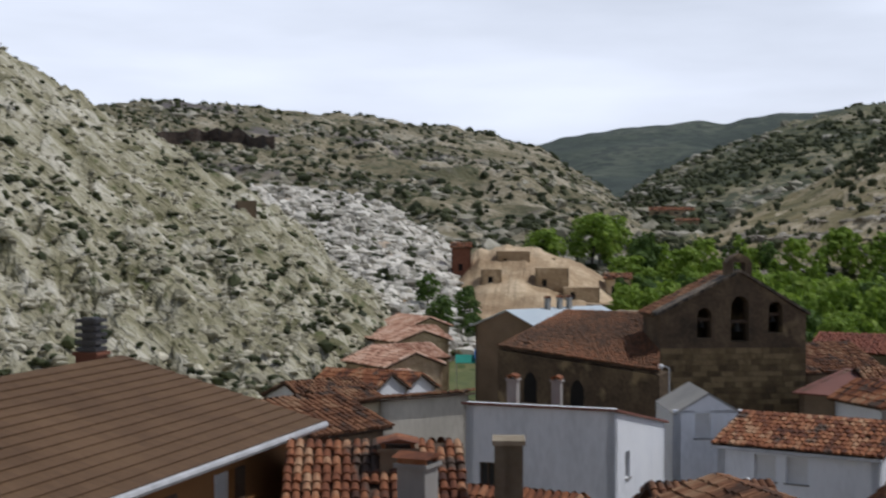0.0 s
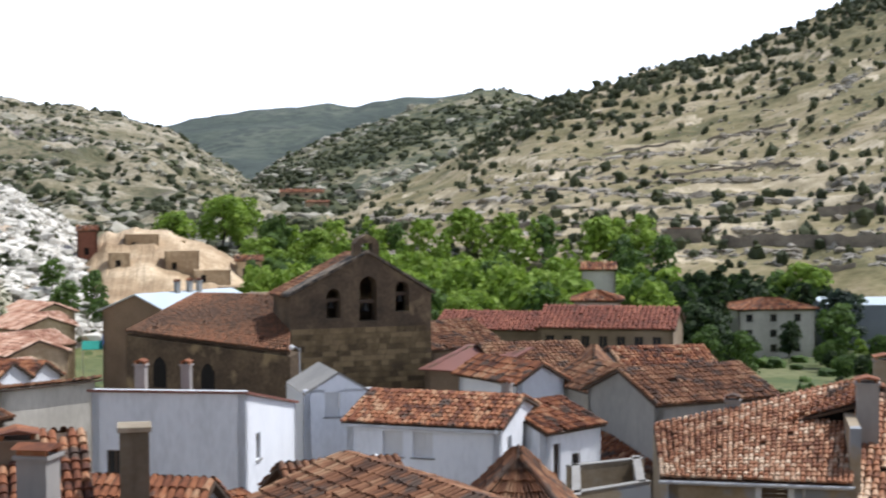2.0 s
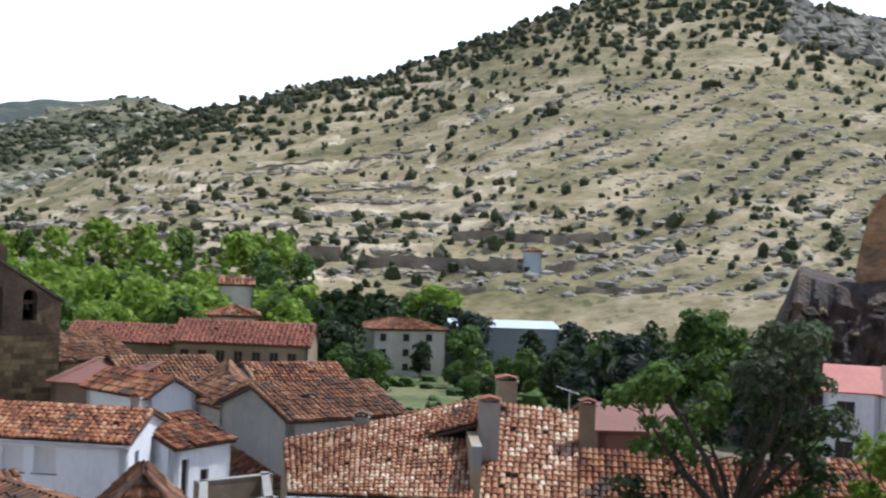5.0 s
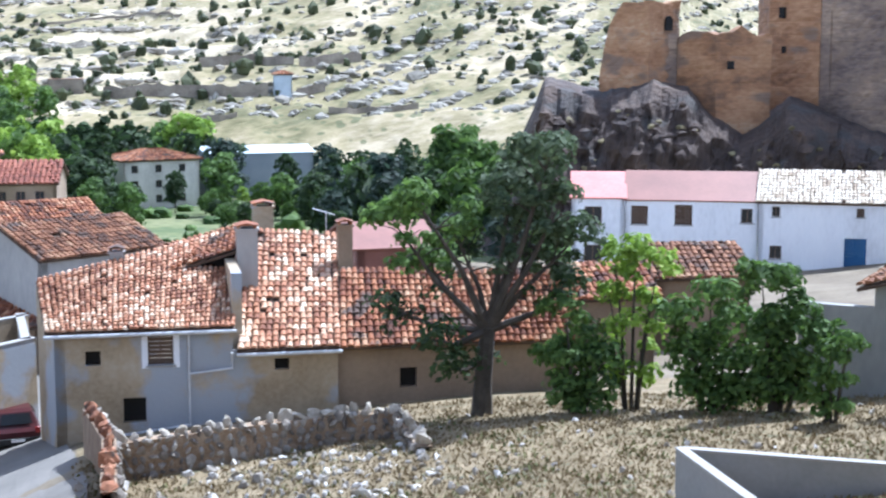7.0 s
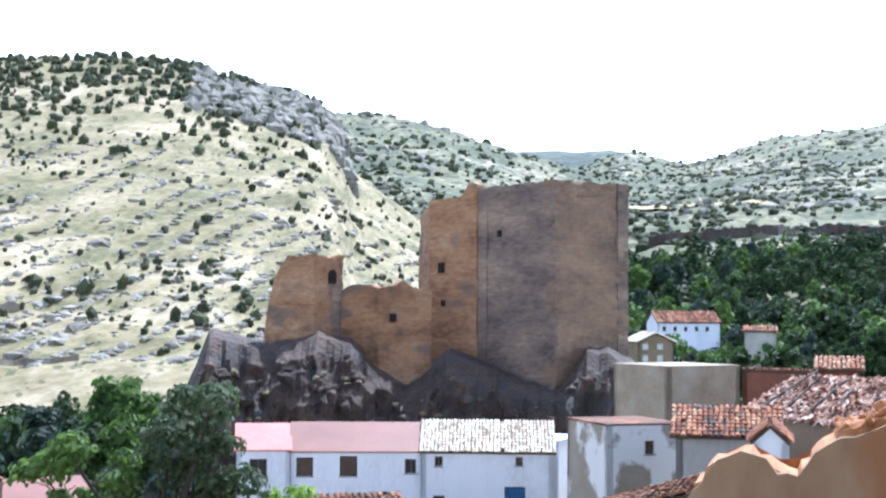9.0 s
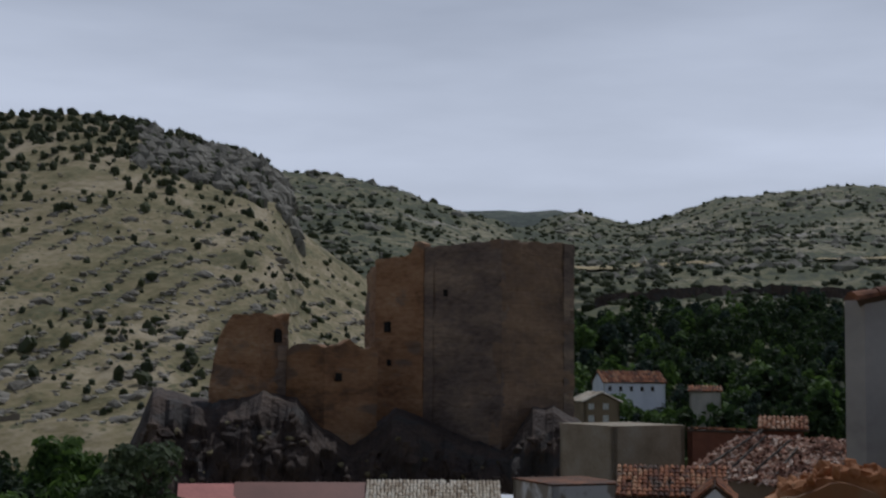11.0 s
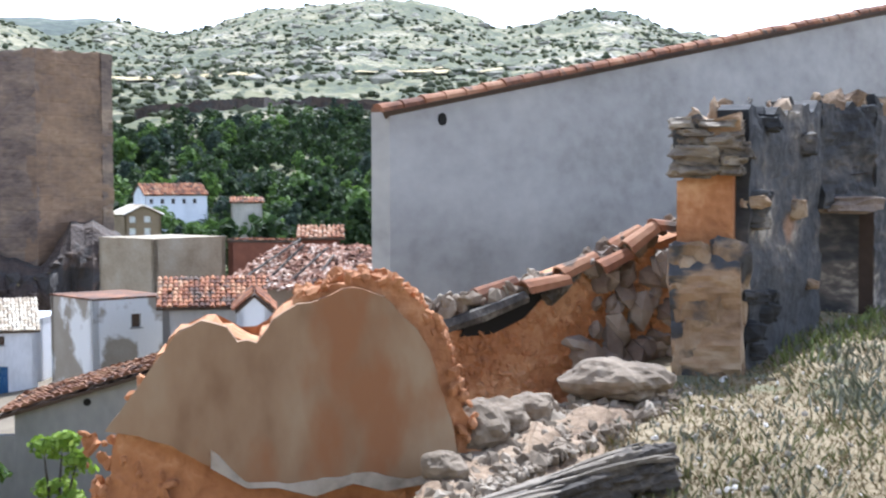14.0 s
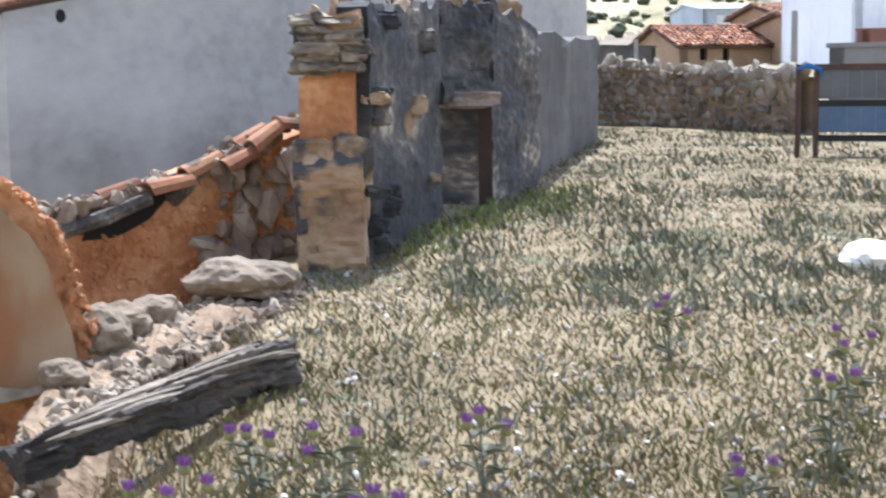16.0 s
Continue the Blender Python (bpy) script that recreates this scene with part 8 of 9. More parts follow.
grass("doorway_weeds", 260, 83.2, 90.0, 12.2, 19, 0.12, M["weed"], "lush green weeds by the doorway", lambda b, d: 11.2 + (b - 81.5) * 0.55 < d < 12.0 + (b - 81.5) * 0.85, 8, 0.005, 5)
grass("thistle_leaves", 1700, 74, 104, 4.6, 34, 0.075, M["thistle"], "grey-blue thistle leaves among the grass", lambda b, d: inside(b, d) and noise.noise(Vector((b * 0.35, d * 0.5, 7))) > -0.12, 8, 0.005, 6)
grass("tall_weeds", 1250, 84, 104, 9.5, 34, 0.12, M["thistle"], "grey-green weeds standing in the dry grass", lambda b, d: inside(b, d) and noise.noise(Vector((b * 0.3, d * 0.35, 11))) > -0.2, 7, 0.006, 9)
grass("plot_grass", 11000, 24, 57, 24, 50, 0.11, M["straw"], "dry grass on the lower plot", lambda b, d: d < (43.5 if b < 36 else 49.0), 5, 0.006, 7)
grass("plot_weeds", 1500, 24, 57, 24, 50, 0.12, M["green_grass"], "green weeds on the lower plot", lambda b, d: d < 43.5 and noise.noise(Vector((b * 0.25, d * 0.3, 4))) > 0.0, 6, 0.012, 8)


def thistle(b, d, h, seed):
    rnd = random.Random(seed)
    root = thing("thistle", Matrix.Translation(spot(b, d, on_ground(b, d))), "spiny grey-green thistle with purple flower heads", "thistle", "thistles")
    bm = bmesh.new()
    heads = []
    for k in range(3):
        a = k * 2.1 + rnd.random()
        t = Vector((0.09 * math.cos(a), 0.09 * math.sin(a), h * rnd.uniform(0.75, 1.0)))
        tube(bm, [(0, 0, 0), t * 0.5, t], [0.008, 0.006, 0.005], 5)
        heads.append(t)
    part("stem", bm, M["thistle"], root)
    for k in range(14):
        bm = bmesh.new()
        a, z = rnd.uniform(0, 6.28), rnd.uniform(0.02, h * 0.8)
        l = rnd.uniform(0.07, 0.14)
        o = Vector((0, 0, z))
        s = Vector((-math.sin(a), math.cos(a), 0)) * 0.02
        t = o + Vector((math.cos(a) * l, math.sin(a) * l, rnd.uniform(0, 0.05)))
        m = o.lerp(t, 0.5) + Vector((0, 0, 0.02))
        v = [bm.verts.new(q) for q in (o, m - s, t, m + s)]
        bm.faces.new(v)
        part("leaf", bm, M["thistle"], root)
    for t in heads:
        bm = bmesh.new()
        bmesh.ops.create_icosphere(bm, subdivisions=2, radius=0.022, matrix=Matrix.Translation(t))
        head = part("flower_head", bm, M["green_grass"], root)
        bm = bmesh.new()
        for k in range(26):
            a = k * 2.4
            r = 0.016 * math.sqrt(k / 26)
            tube(bm, [t + Vector((r * math.cos(a), r * math.sin(a), 0.012)), t + Vector((r * 1.9 * math.cos(a), r * 1.9 * math.sin(a), 0.045))], [0.003, 0.001], 3)
        part("floret_tuft", bm, M["purple"], head)


for i, (b, d, h) in enumerate(((73.6, 5.35, 0.3), (75.0, 5.3, 0.34), (80.4, 5.6, 0.3), (86.0, 5.9, 0.3), (82.0, 5.2, 0.22), (98.6, 6.3, 0.36), (99.4, 7.4, 0.34), (95.5, 5.5, 0.25), (93.0, 8.2, 0.3), (77.5, 6.0, 0.25))):
    thistle(b, d, h, i)


def litter():
    rnd = random.Random(15)
    bm = bmesh.new()
    for k in range(1500):
        b, d = rnd.uniform(72, 103), math.exp(rnd.uniform(math.log(5), math.log(22)))
        if inside(b, d):
            rubble(bm, rnd, spot(b, d, on_ground(b, d) + 0.01), rnd.uniform(0.006, 0.026), 0.6)
    for k in range(280):
        b, d = rnd.gauss(33, 3.6), rnd.uniform(32, 40)
        rubble(bm, rnd, spot(b, d, on_ground(b, d) + 0.03), rnd.uniform(0.04, 0.16) * (1.6 if rnd.random() < 0.1 else 1), 0.6)
    for k in range(80):
        b, d = rnd.uniform(36, 56), rnd.uniform(30, 44)
        rubble(bm, rnd, spot(b, d, on_ground(b, d) + 0.03), rnd.uniform(0.04, 0.12), 0.6)
    tagged(part("scattered_stones", bm, M["chalk"]), "white stones and rubble lying in the grass", "stones", kind="stuff")
    p = sight(100.3, -7.15, 11.8)
    bm = bmesh.new()
    bmesh.ops.create_icosphere(bm, subdivisions=3, radius=1)
    for v in bm.verts:
        k = 1 + lumpy(v.co, 0.7, 0.3, 2)
        v.co = Vector((v.co.x * 0.3 * k, v.co.y * 0.2 * k, max(-0.3, v.co.z) * 0.15 * k))
    ob = part("plastic_bag", bm, M["bag_white"])
    ob.matrix_world = Matrix.Translation((p.x, p.y, on_ground(100.3, 11.8) + 0.05))
    tagged(ob, "crumpled white plastic bag lying on the grass", "bag")


M["chalk"] = mat("chalk", [(0.30, 0.265, 0.215), (0.46, 0.425, 0.365), (0.64, 0.61, 0.56)], 2, 12, bump=0.5, island=0.6)
M["bag_white"] = mat("bag_white", [(0.68, 0.68, 0.70), (0.80, 0.80, 0.81)], 4, 20, rough=0.5, bump=0.3)
litter()


# ---- the plot's walls, the lane, the car ----
M["wall_stone"] = mat("wall_stone", [(0.16, 0.135, 0.11), (0.30, 0.26, 0.21), (0.44, 0.40, 0.34)], 1.2, 9, bump=0.6, per_object=0.5)


def rubble_wall(name, pts, height, width, material, label, stone=0.16, seed=1, cap=None, limit=280):
    """A dry stone wall: stones as pieces, over an inner core."""
    rnd = random.Random(seed)
    p0 = pts[0]
    root = thing(name, Matrix.Translation(p0), label, "wall")
    core = bmesh.new()
    count = 0
    for a, b, h0, h1 in zip(pts, pts[1:], height, height[1:]):
        l = (b - a).length
        way = (b - a).normalized()
        out = Vector((way.y, -way.x, 0))
        n = max(1, round(l / 0.5))
        for i in range(n):
            q0, q1 = a.lerp(b, i / n) - p0, a.lerp(b, (i + 1) / n) - p0
            g0, g1 = h0 + (h1 - h0) * i / n, h0 + (h1 - h0) * (i + 1) / n
            vs = []
            for q, g in ((q0, g0), (q1, g1)):
                for s in (1, -1):
                    o = q + out * s * width * 0.42
                    vs.append([core.verts.new((o.x, o.y, o.z - 0.5)), core.verts.new((o.x, o.y, o.z + g - 0.05))])
            (a0, a1), (b0, b1), (c0, c1), (d0, d1) = vs
            for f in ((a0, c0, c1, a1), (b0, b1, d1, d0), (a1, c1, d1, b1)):
                core.faces.new(f)
        rows = max(2, round(max(h0, h1) / (stone * 0.95)))
        for r in range(rows):
            x = rnd.uniform(0, stone)
            while x < l:
                f = x / l
                h = h0 + (h1 - h0) * f
                z = (r + 0.5) * stone * 0.95
                s = stone * rnd.uniform(0.42, 0.72)
                if z < h + 0.05:
                    p = a.lerp(b, f) - p0 + out * (width * 0.42 + rnd.uniform(-0.03, 0.04)) + Vector((0, 0, z + rnd.uniform(-0.03, 0.03)))
                    bm = bmesh.new()
                    rubble(bm, rnd, p, s * rnd.uniform(0.75, 1.3), 0.62)
                    part("stone", bm, M[material], root)
                    count += 1
                x += s * 2.1
    part("core", core, M["bank_earth"], root)
    if cap:
        for a, b, h0, h1 in zip(pts, pts[1:], height, height[1:]):
            l = (b - a).length
            n = max(1, round(l / 0.42))
            for i in range(n):
                f = (i + 0.5) / n
                bm = bmesh.new()
                rubble(bm, rnd, a.lerp(b, f) - p0 + Vector((0, 0, h0 + (h1 - h0) * f + 0.02)), rnd.uniform(0.2, 0.28), 0.55)
                part("cap_stone", bm, M[cap], root)
    return root


def G(b, d, dz=0.0):
    return spot(b, d, on_ground(b, d) + dz)


rubble_wall("stone_wall", [G(25.0, 39.5), G(30.3, 40.2), G(34.2, 41.0), G(36.3, 40.6), G(37.2, 38.0)], [1.15, 1.0, 0.85, 0.75, 0.2], 0.5, "wall_stone", "low dry stone wall with a broken top round the plot", 0.24, 2, "pale_stone")
rubble_wall("lane_wall", [G(24.9, 33), G(24.95, 39.4), G(24.2, 46)], [1.3, 1.3, 1.5], 0.45, "wall_stone", "stone wall along the lane, coped with tiles", 0.26, 3, "eave_tile")
rubble_wall("field_wall", [G(90.75, 36.4), G(94.0, 34.5), G(98.3, 31.5)], [1.5, 1.25, 1.2], 0.5, "wall_stone", "rough field stone wall behind the grass plot", 0.19, 4, "pale_stone")


def lane():
    bm = bmesh.new()
    L, R = [], []
    for b0, b1, d in ((18.6, 23.9, 34), (18.9, 24.1, 40), (19.2, 23.6, 47), (19.6, 22.9, 55), (20.4, 22.6, 64), (21.6, 22.7, 74)):
        row = []
        for k in range(7):
            b = b0 + (b1 - b0) * k / 6
            row.append(bm.verts.new(spot(b, d, on_ground(b, d) + 0.09)))
        L.append(row)
    for r0, r1 in zip(L, L[1:]):
        for k in range(6):
            bm.faces.new((r0[k], r0[k + 1], r1[k + 1], r1[k]))
    tagged(part("lane", bm, M["asphalt"]), "pale worn concrete lane between old walls", "road", kind="structure")


lane()


def car(b, d, turn):
    z = on_ground(b, d) + 0.1
    root = thing("car", Matrix.Translation(spot(b, d, z)) @ Matrix.Rotation(radians(turn), 4, "Z"), "dark red hatchback parked in the lane", "car")
    side = [(-2.0, 0.30), (-1.95, 0.72), (-1.75, 0.95), (-1.45, 1.36), (-1.1, 1.42), (0.2, 1.40), (0.95, 0.95), (1.75, 0.80), (1.98, 0.62), (2.0, 0.30)]
    bm = bmesh.new()
    rings = []
    for y, k in ((-0.82, 0.90), (-0.72, 1.0), (0.72, 1.0), (0.82, 0.90)):
        rings.append([bm.verts.new((x, y * (0.84 if zz > 1.0 else 1), 0.30 + (zz - 0.30) * k)) for x, zz in side])
    for r0, r1 in zip(rings, rings[1:]):
        for i in range(len(side)):
            j = (i + 1) % len(side)
            bm.faces.new((r0[i], r0[j], r1[j], r1[i]))
    bm.faces.new(rings[0])
    bm.faces.new(rings[-1][::-1])
    part("body", bm, M["car_red"], root)
    bm = bmesh.new()
    vs = [bm.verts.new(p) for p in ((-1.80, -0.56, 0.99), (-1.80, 0.56, 0.99), (-1.52, 0.5, 1.33), (-1.52, -0.5, 1.33))]
    bm.faces.new(vs[::-1])
    bmesh.ops.solidify(bm, geom=bm.faces[:], thickness=0.02)
    part("rear_window", bm, M["glass"], root)
    for s in (-1, 1):
        bm = bmesh.new()
        y = s * 0.79
        vs = [bm.verts.new(p) for p in ((-1.5, y, 0.95), (0.75, y, 0.95), (0.2, y * 0.9, 1.33), (-1.2, y * 0.9, 1.33))]
        bm.faces.new(vs)
        bmesh.ops.solidify(bm, geom=bm.faces[:], thickness=0.02)
        part("side_window", bm, M["glass"], root)
        bm = bmesh.new()
        box(bm, -2.02, -1.92, s * 0.72 - 0.09, s * 0.72 + 0.09, 0.68, 0.88)
        part("tail_light", bm, M["tail_red"], root)
        for x in (-1.25, 1.25):
            bm = bmesh.new()
            tube(bm, [(x, s * 0.62, 0.30), (x, s * 0.80, 0.30)], [0.30, 0.30], 16)
            w = part("wheel", bm, M["rubber"], root)
            bm = bmesh.new()
            tube(bm, [(x, s * 0.79, 0.30), (x, s * 0.815, 0.30)], [0.18, 0.17], 12)
            part("rim", bm, M["gutter"], w)
    bm = bmesh.new()
    box(bm, -2.08, -1.9, -0.78, 0.78, 0.32, 0.52)
    part("bumper", bm, M["rubber"], root)
    bm = bmesh.new()
    box(bm, -2.095, -2.075, -0.24, 0.24, 0.40, 0.50)
    part("plate", bm, M["white_frame"], root)


M["car_red"] = mat("car_red", [(0.055, 0.008, 0.01), (0.08, 0.011, 0.014)], 1, 10, rough=0.3, bump=0)
M["tail_red"] = mat("tail_red", [(0.30, 0.015, 0.012), (0.4, 0.02, 0.015)], 1, 10, rough=0.3, bump=0)
M["rubber"] = mat("rubber", [(0.015, 0.015, 0.015), (0.03, 0.03, 0.03)], 2, 20, rough=0.8, bump=0)
car(21.3, 56.5, 75)


def walled_box(name, corners, z0, top, thick, material, label, cap=None):
    """Low walls round an open square."""
    root = thing(name, Matrix.Translation((corners[0].x, corners[0].y, z0)), label, "wall")
    o = Vector((corners[0].x, corners[0].y, z0))
    for a, b, t0, t1 in zip(corners, corners[1:], top, top[1:]):
        way = (b - a)
        l = Vector((way.x, way.y, 0)).length
        m = Matrix.Translation(Vector((a.x, a.y, z0)) - o) @ Matrix.Rotation(math.atan2(way.y, way.x), 4, "Z")
        bm = bmesh.new()
        prism(bm, [(0, 0), (l + thick, 0), (l + thick, t1 - z0), (0, t0 - z0)], 0, thick, m)
        w = part("wall", bm, M[material], root)
        if cap:
            bm = bmesh.new()
            prism(bm, [(-0.02, t0 - z0), (l + thick, t1 - z0), (l + thick, t1 - z0 + 0.05), (-0.02, t0 - z0 + 0.05)], -0.02, thick + 0.02, m)
            part("coping", bm, M[cap], w)


M["pale_cap"] = mat("pale_cap", [(0.34, 0.325, 0.30), (0.44, 0.425, 0.40)], 1, 9, bump=0.2)
zt = z_at(-15.0, 29)
walled_box("block_enclosure", [spot(50.6, 25.5), spot(47.5, 29), spot(56.5, 29.5)], on_ground(50, 28) - 1.5, [zt, zt, zt - 0.2], 0.18, "concrete", "low grey concrete block walls in the grass", "pale_cap")


# ---- farther things ----
def land_hit(b, e, d0=90.0):
    """Where a sight line at that elevation meets the built ground."""
    t = math.tan(radians(e))
    d = d0
    while d < 2600:
        if on_ground(b, d) >= d * t:
            return d
        d *= 1.006
    return d


def hill_wall(name, pts, height, material, label, d0=300.0, thick=0.6, category="wall"):
    """A rough wall that follows the slope: (bearing, elevation) of its foot."""
    rows = []
    for (b0, e0), (b1, e1) in zip(pts, pts[1:]):
        n = max(2, round(abs(b1 - b0) / 0.16))
        for i in range(n):
            f = i / n
            rows.append((b0 + (b1 - b0) * f, e0 + (e1 - e0) * f))
    rows.append(pts[-1])
    ds = [land_hit(b, e, d0) for b, e in rows]
    ds = [sum(ds[max(0, i - 2):i + 3]) / len(ds[max(0, i - 2):i + 3]) for i in range(len(ds))]
    bm = bmesh.new()
    cols = []
    for i, ((b, e), d) in enumerate(zip(rows, ds)):
        h = height * (0.85 + 0.3 * noise.noise(Vector((i * 0.37, height, 0))))
        z = on_ground(b, d)
        cols.append([bm.verts.new(spot(b, d, z - 1.5)), bm.verts.new(spot(b, d + 0.15, z + h)), bm.verts.new(spot(b, d + thick, z + h)), bm.verts.new(spot(b, d + thick, z - 1.5))])
    for c0, c1 in zip(cols, cols[1:]):
        for k in range(4):
            bm.faces.new((c0[k], c1[k], c1[(k + 1) % 4], c0[(k + 1) % 4]))
    bm.faces.new(cols[0][::-1])
    bm.faces.new(cols[-1])
    return tagged(part(name, bm, M[material]), label, category, "terrace walls")


M["terrace_stone"] = mat("terrace_stone", [(0.17, 0.14, 0.11), (0.30, 0.25, 0.19), (0.40, 0.35, 0.27)], 0.25, 1.8, bump=0.8, depth=0.2)
for pts, h in (([(25.0, -1.75), (27, -1.65), (29, -1.7), (31.2, -1.7)], 3.2), ([(28.6, -0.55), (30.5, -0.45), (32.2, -0.5)], 2.6), ([(32.4, -0.6), (34.8, -0.35)], 2.8), ([(32.3, -1.7), (33.4, -1.5)], 2.2),
               ([(14.5, -1.05), (18, -0.9), (21.2, -1.1)], 1.4), ([(12.0, -0.6), (14.2, -1.1)], 1.6), ([(22.4, 0.9), (25.5, 1.3), (28, 1.35)], 1.0), ([(24.5, 2.4), (27.5, 2.9)], 1.0), ([(20.5, 1.8), (23.5, 2.3)], 1.0),
               ([(27.5, -2.7), (30, -2.6)], 1.6), ([(33.5, -2.4), (37, -2.2)], 1.6)):
    hill_wall("terrace_wall", pts, h, "terrace_stone", "old stone terrace wall on the hillside")
hill_wall("cliff_band", [(58.8, 2.35), (61.5, 2.6), (64, 2.8), (66, 2.75), (69, 2.6), (72, 2.7)], 6, "castle_rock", "dark band of cliff on the wooded slope", 500, 3, "cliff")


def crest_cliff():
    """Grey limestone crags where the near hill ends."""
    places, sizes = [], []
    for k in range(260):
        b = rng.uniform(41.0, 47.2)
        d = rng.uniform(640, 712)
        s = rng.uniform(2.5, 6.0)
        places.append(spot(b, d, on_ground(b, d) - 0.35 * s))
        sizes.append(s)
    clumps("crest_cliff", places, sizes, 1.0, 0.2, M["cliff_grey"], "grey limestone crags along the end of the hill", "cliff")


crest_cliff()
hill_wall("cliff_band", [(-11.5, 2.9), (-9, 3.1), (-6.5, 2.8)], 7, "castle_rock", "dark rock band on the ridge", 500, 4, "cliff")


def box_house(name, b0, b1, e0, e1, wall, roof, label, d0=200.0, depth=6.0, rise=0.9, ridge="x", seed=1, d=None, openings=0, group="far houses", tiled=True):
    """A house whose foot stands where its sight line meets the ground."""
    d = d or land_hit((b0 + b1) / 2, e0, d0)
    z = min(on_ground(b0, d), on_ground(b1, d)) - 1.5
    top = z_at(e1, d)
    w = d * math.tan(radians(b1 - b0))
    ops = []
    if openings:
        h = (top - z - 1.5)
        ops = rows_of("f", w * 0.12, w * 0.78, openings, (top - min(1.9, h * 0.75),), w * 0.1, min(1.0, h * 0.35))
    return house(name, (b0, d), (b1, d), depth, z, top, rise, wall, roof, label, ridge=ridge, seed=seed, pitch=0.55, course=0.8, openings=ops, group=group, tiled=tiled)


box_house("ruined_house", 21.3, 22.6, -1.45, -0.85, "terrace_stone", "brown_tile", "low ruined stone house on the slope", 300, seed=201, ridge="flat", tiled=False)
box_house("ruined_house", 23.0, 24.3, -1.55, -0.95, "terrace_stone", "brown_tile", "low ruined stone house on the slope", 300, seed=202, ridge="flat", tiled=False)
box_house("white_ruin", 21.95, 22.9, -2.3, -1.5, "cream_wall", "cream_wall", "roofless white house at the foot of the hill", 280, seed=203, ridge="flat", tiled=False)
box_house("far_farmhouse", 8.0, 9.7, 0.15, 0.5, "orange_earth", "tile", "far terracotta farmhouse on the hillside", 330, seed=204, rise=1.6, openings=4)
box_house("far_farmhouse", 5.9, 6.9, -0.2, 0.1, "cream_wall", "pale_tile", "far pale farmhouse on the hillside", 330, seed=205)
box_house("far_farmhouse", 9.0, 9.9, -0.2, 0.1, "orange_earth", "tile", "far barn with a red roof", 330, seed=206)
box_house("hill_ruin", -8.0, -7.2, 0.45, 0.85, "brown_wall", "brown_wall", "brown ruined hut on the rock spur", 180, seed=207, ridge="flat", tiled=False, depth=3)
box_house("garden_house", 19.7, 21.0, -3.2, -2.55, "cream_wall", "tile", "small house among the poplars", d=215, seed=208)


def mound():
    """The bare orange bank with ruined houses."""
    tops = [(-0.6, -20), (0.4, -8.5), (1.4, -4.6), (2.6, -4.3), (4.0, -5.2), (5.0, -6.4), (6.0, -9.0), (7.2, -12.5), (8.6, -20)]
    bm = bmesh.new()
    grid = []
    for b in np.arange(-0.6, 8.61, 0.12):
        top = ridge(tops, b)
        col = []
        for k in range(19):
            f = k / 13 if k < 14 else 1 - (k - 13) / 5 * 0.5
            d = 205 + 5.2 * k
            p = spot(b, d, -21.5 + (top + 21.5) * min(1, f))
            p.z += lumpy(p, 9, 1.3, 4) + lumpy(p, 2.5, 0.4, 2)
            col.append(bm.verts.new(p))
        grid.append(col)
    for c0, c1 in zip(grid, grid[1:]):
        for k in range(18):
            bm.faces.new((c0[k], c1[k], c1[k + 1], c0[k + 1]))
    tagged(part("earth_bank", bm, M["orange_earth"]), "bare orange earth bank below ruined houses", "bank", kind="structure")


mound()
for b0, b1, e0, e1, d, mt, lab, s in ((0.35, 1.1, -1.9, -0.95, 262, "brick", "ruined brick house on the earth bank", 1), (2.1, 3.4, -1.7, -1.1, 262, "orange_earth", "ruined adobe house on the earth bank", 2),
                                   (3.6, 4.9, -2.5, -1.75, 250, "orange_earth", "roofless adobe ruin on the earth bank", 3), (6.3, 7.3, -2.75, -2.15, 262, "orange_earth", "small adobe house below the bank", 4), (1.5, 2.3, -2.4, -1.8, 250, "orange_earth", "low adobe ruin on the earth bank", 5),
                                   (2.7, 4.4, -1.75, -1.35, 268, "orange_earth", "long broken adobe wall on the earth bank", 6), (4.7, 6.1, -3.0, -2.5, 246, "orange_earth", "low terrace wall of the earth bank", 7), (5.6, 7.4, -3.5, -3.15, 238, "orange_earth", "low terrace wall of the earth bank", 8)):
    house("adobe_ruin", (b0, d), (b1, d), 5, z_at(e0, d) - 3, z_at(e1, d), 0.7, mt, "tile" if s in (1, 4) else "orange_earth", lab, ridge="shed" if s in (1, 4) else "flat", tiled=s in (1, 4), pitch=0.5, course=0.8, group="ruins on the bank",
          openings=[("f", 1.2, z_at(e0, d) + 0.2, 0.8, 1.2, "void")], seed=220 + s)

# the stepped row of pink roofs and the white houses at the foot of the rocks
for i, (b, d, ez, w) in enumerate(((-2.7, 118, -13.5, 4.6), (-2.2, 130, -13.3, 5.0), (-2.0, 143, -13.3, 5.4), (-1.8, 156, -13.2, 5.6), (-1.6, 170, -13.4, 5.4), (-1.3, 184, -13.6, 5.0))):
    house("pink_roof_house", (b, d), (b + math.degrees(w / d), d + 3), 7.5, -20, ez + 0.6 * (i % 2), 1.1, "orange_earth", "pink_tile", "small ochre house in a stepped row with a salmon tile roof", ridge="y" if i % 2 else "x", seed=240 + i, pitch=0.4, course=0.6, group="stepped row",
          openings=[("f", 1.0, ez - 2.2, 0.8, 1.1, "glass"), ("f", 3.0, ez - 2.2, 0.8, 1.1, "glass")])
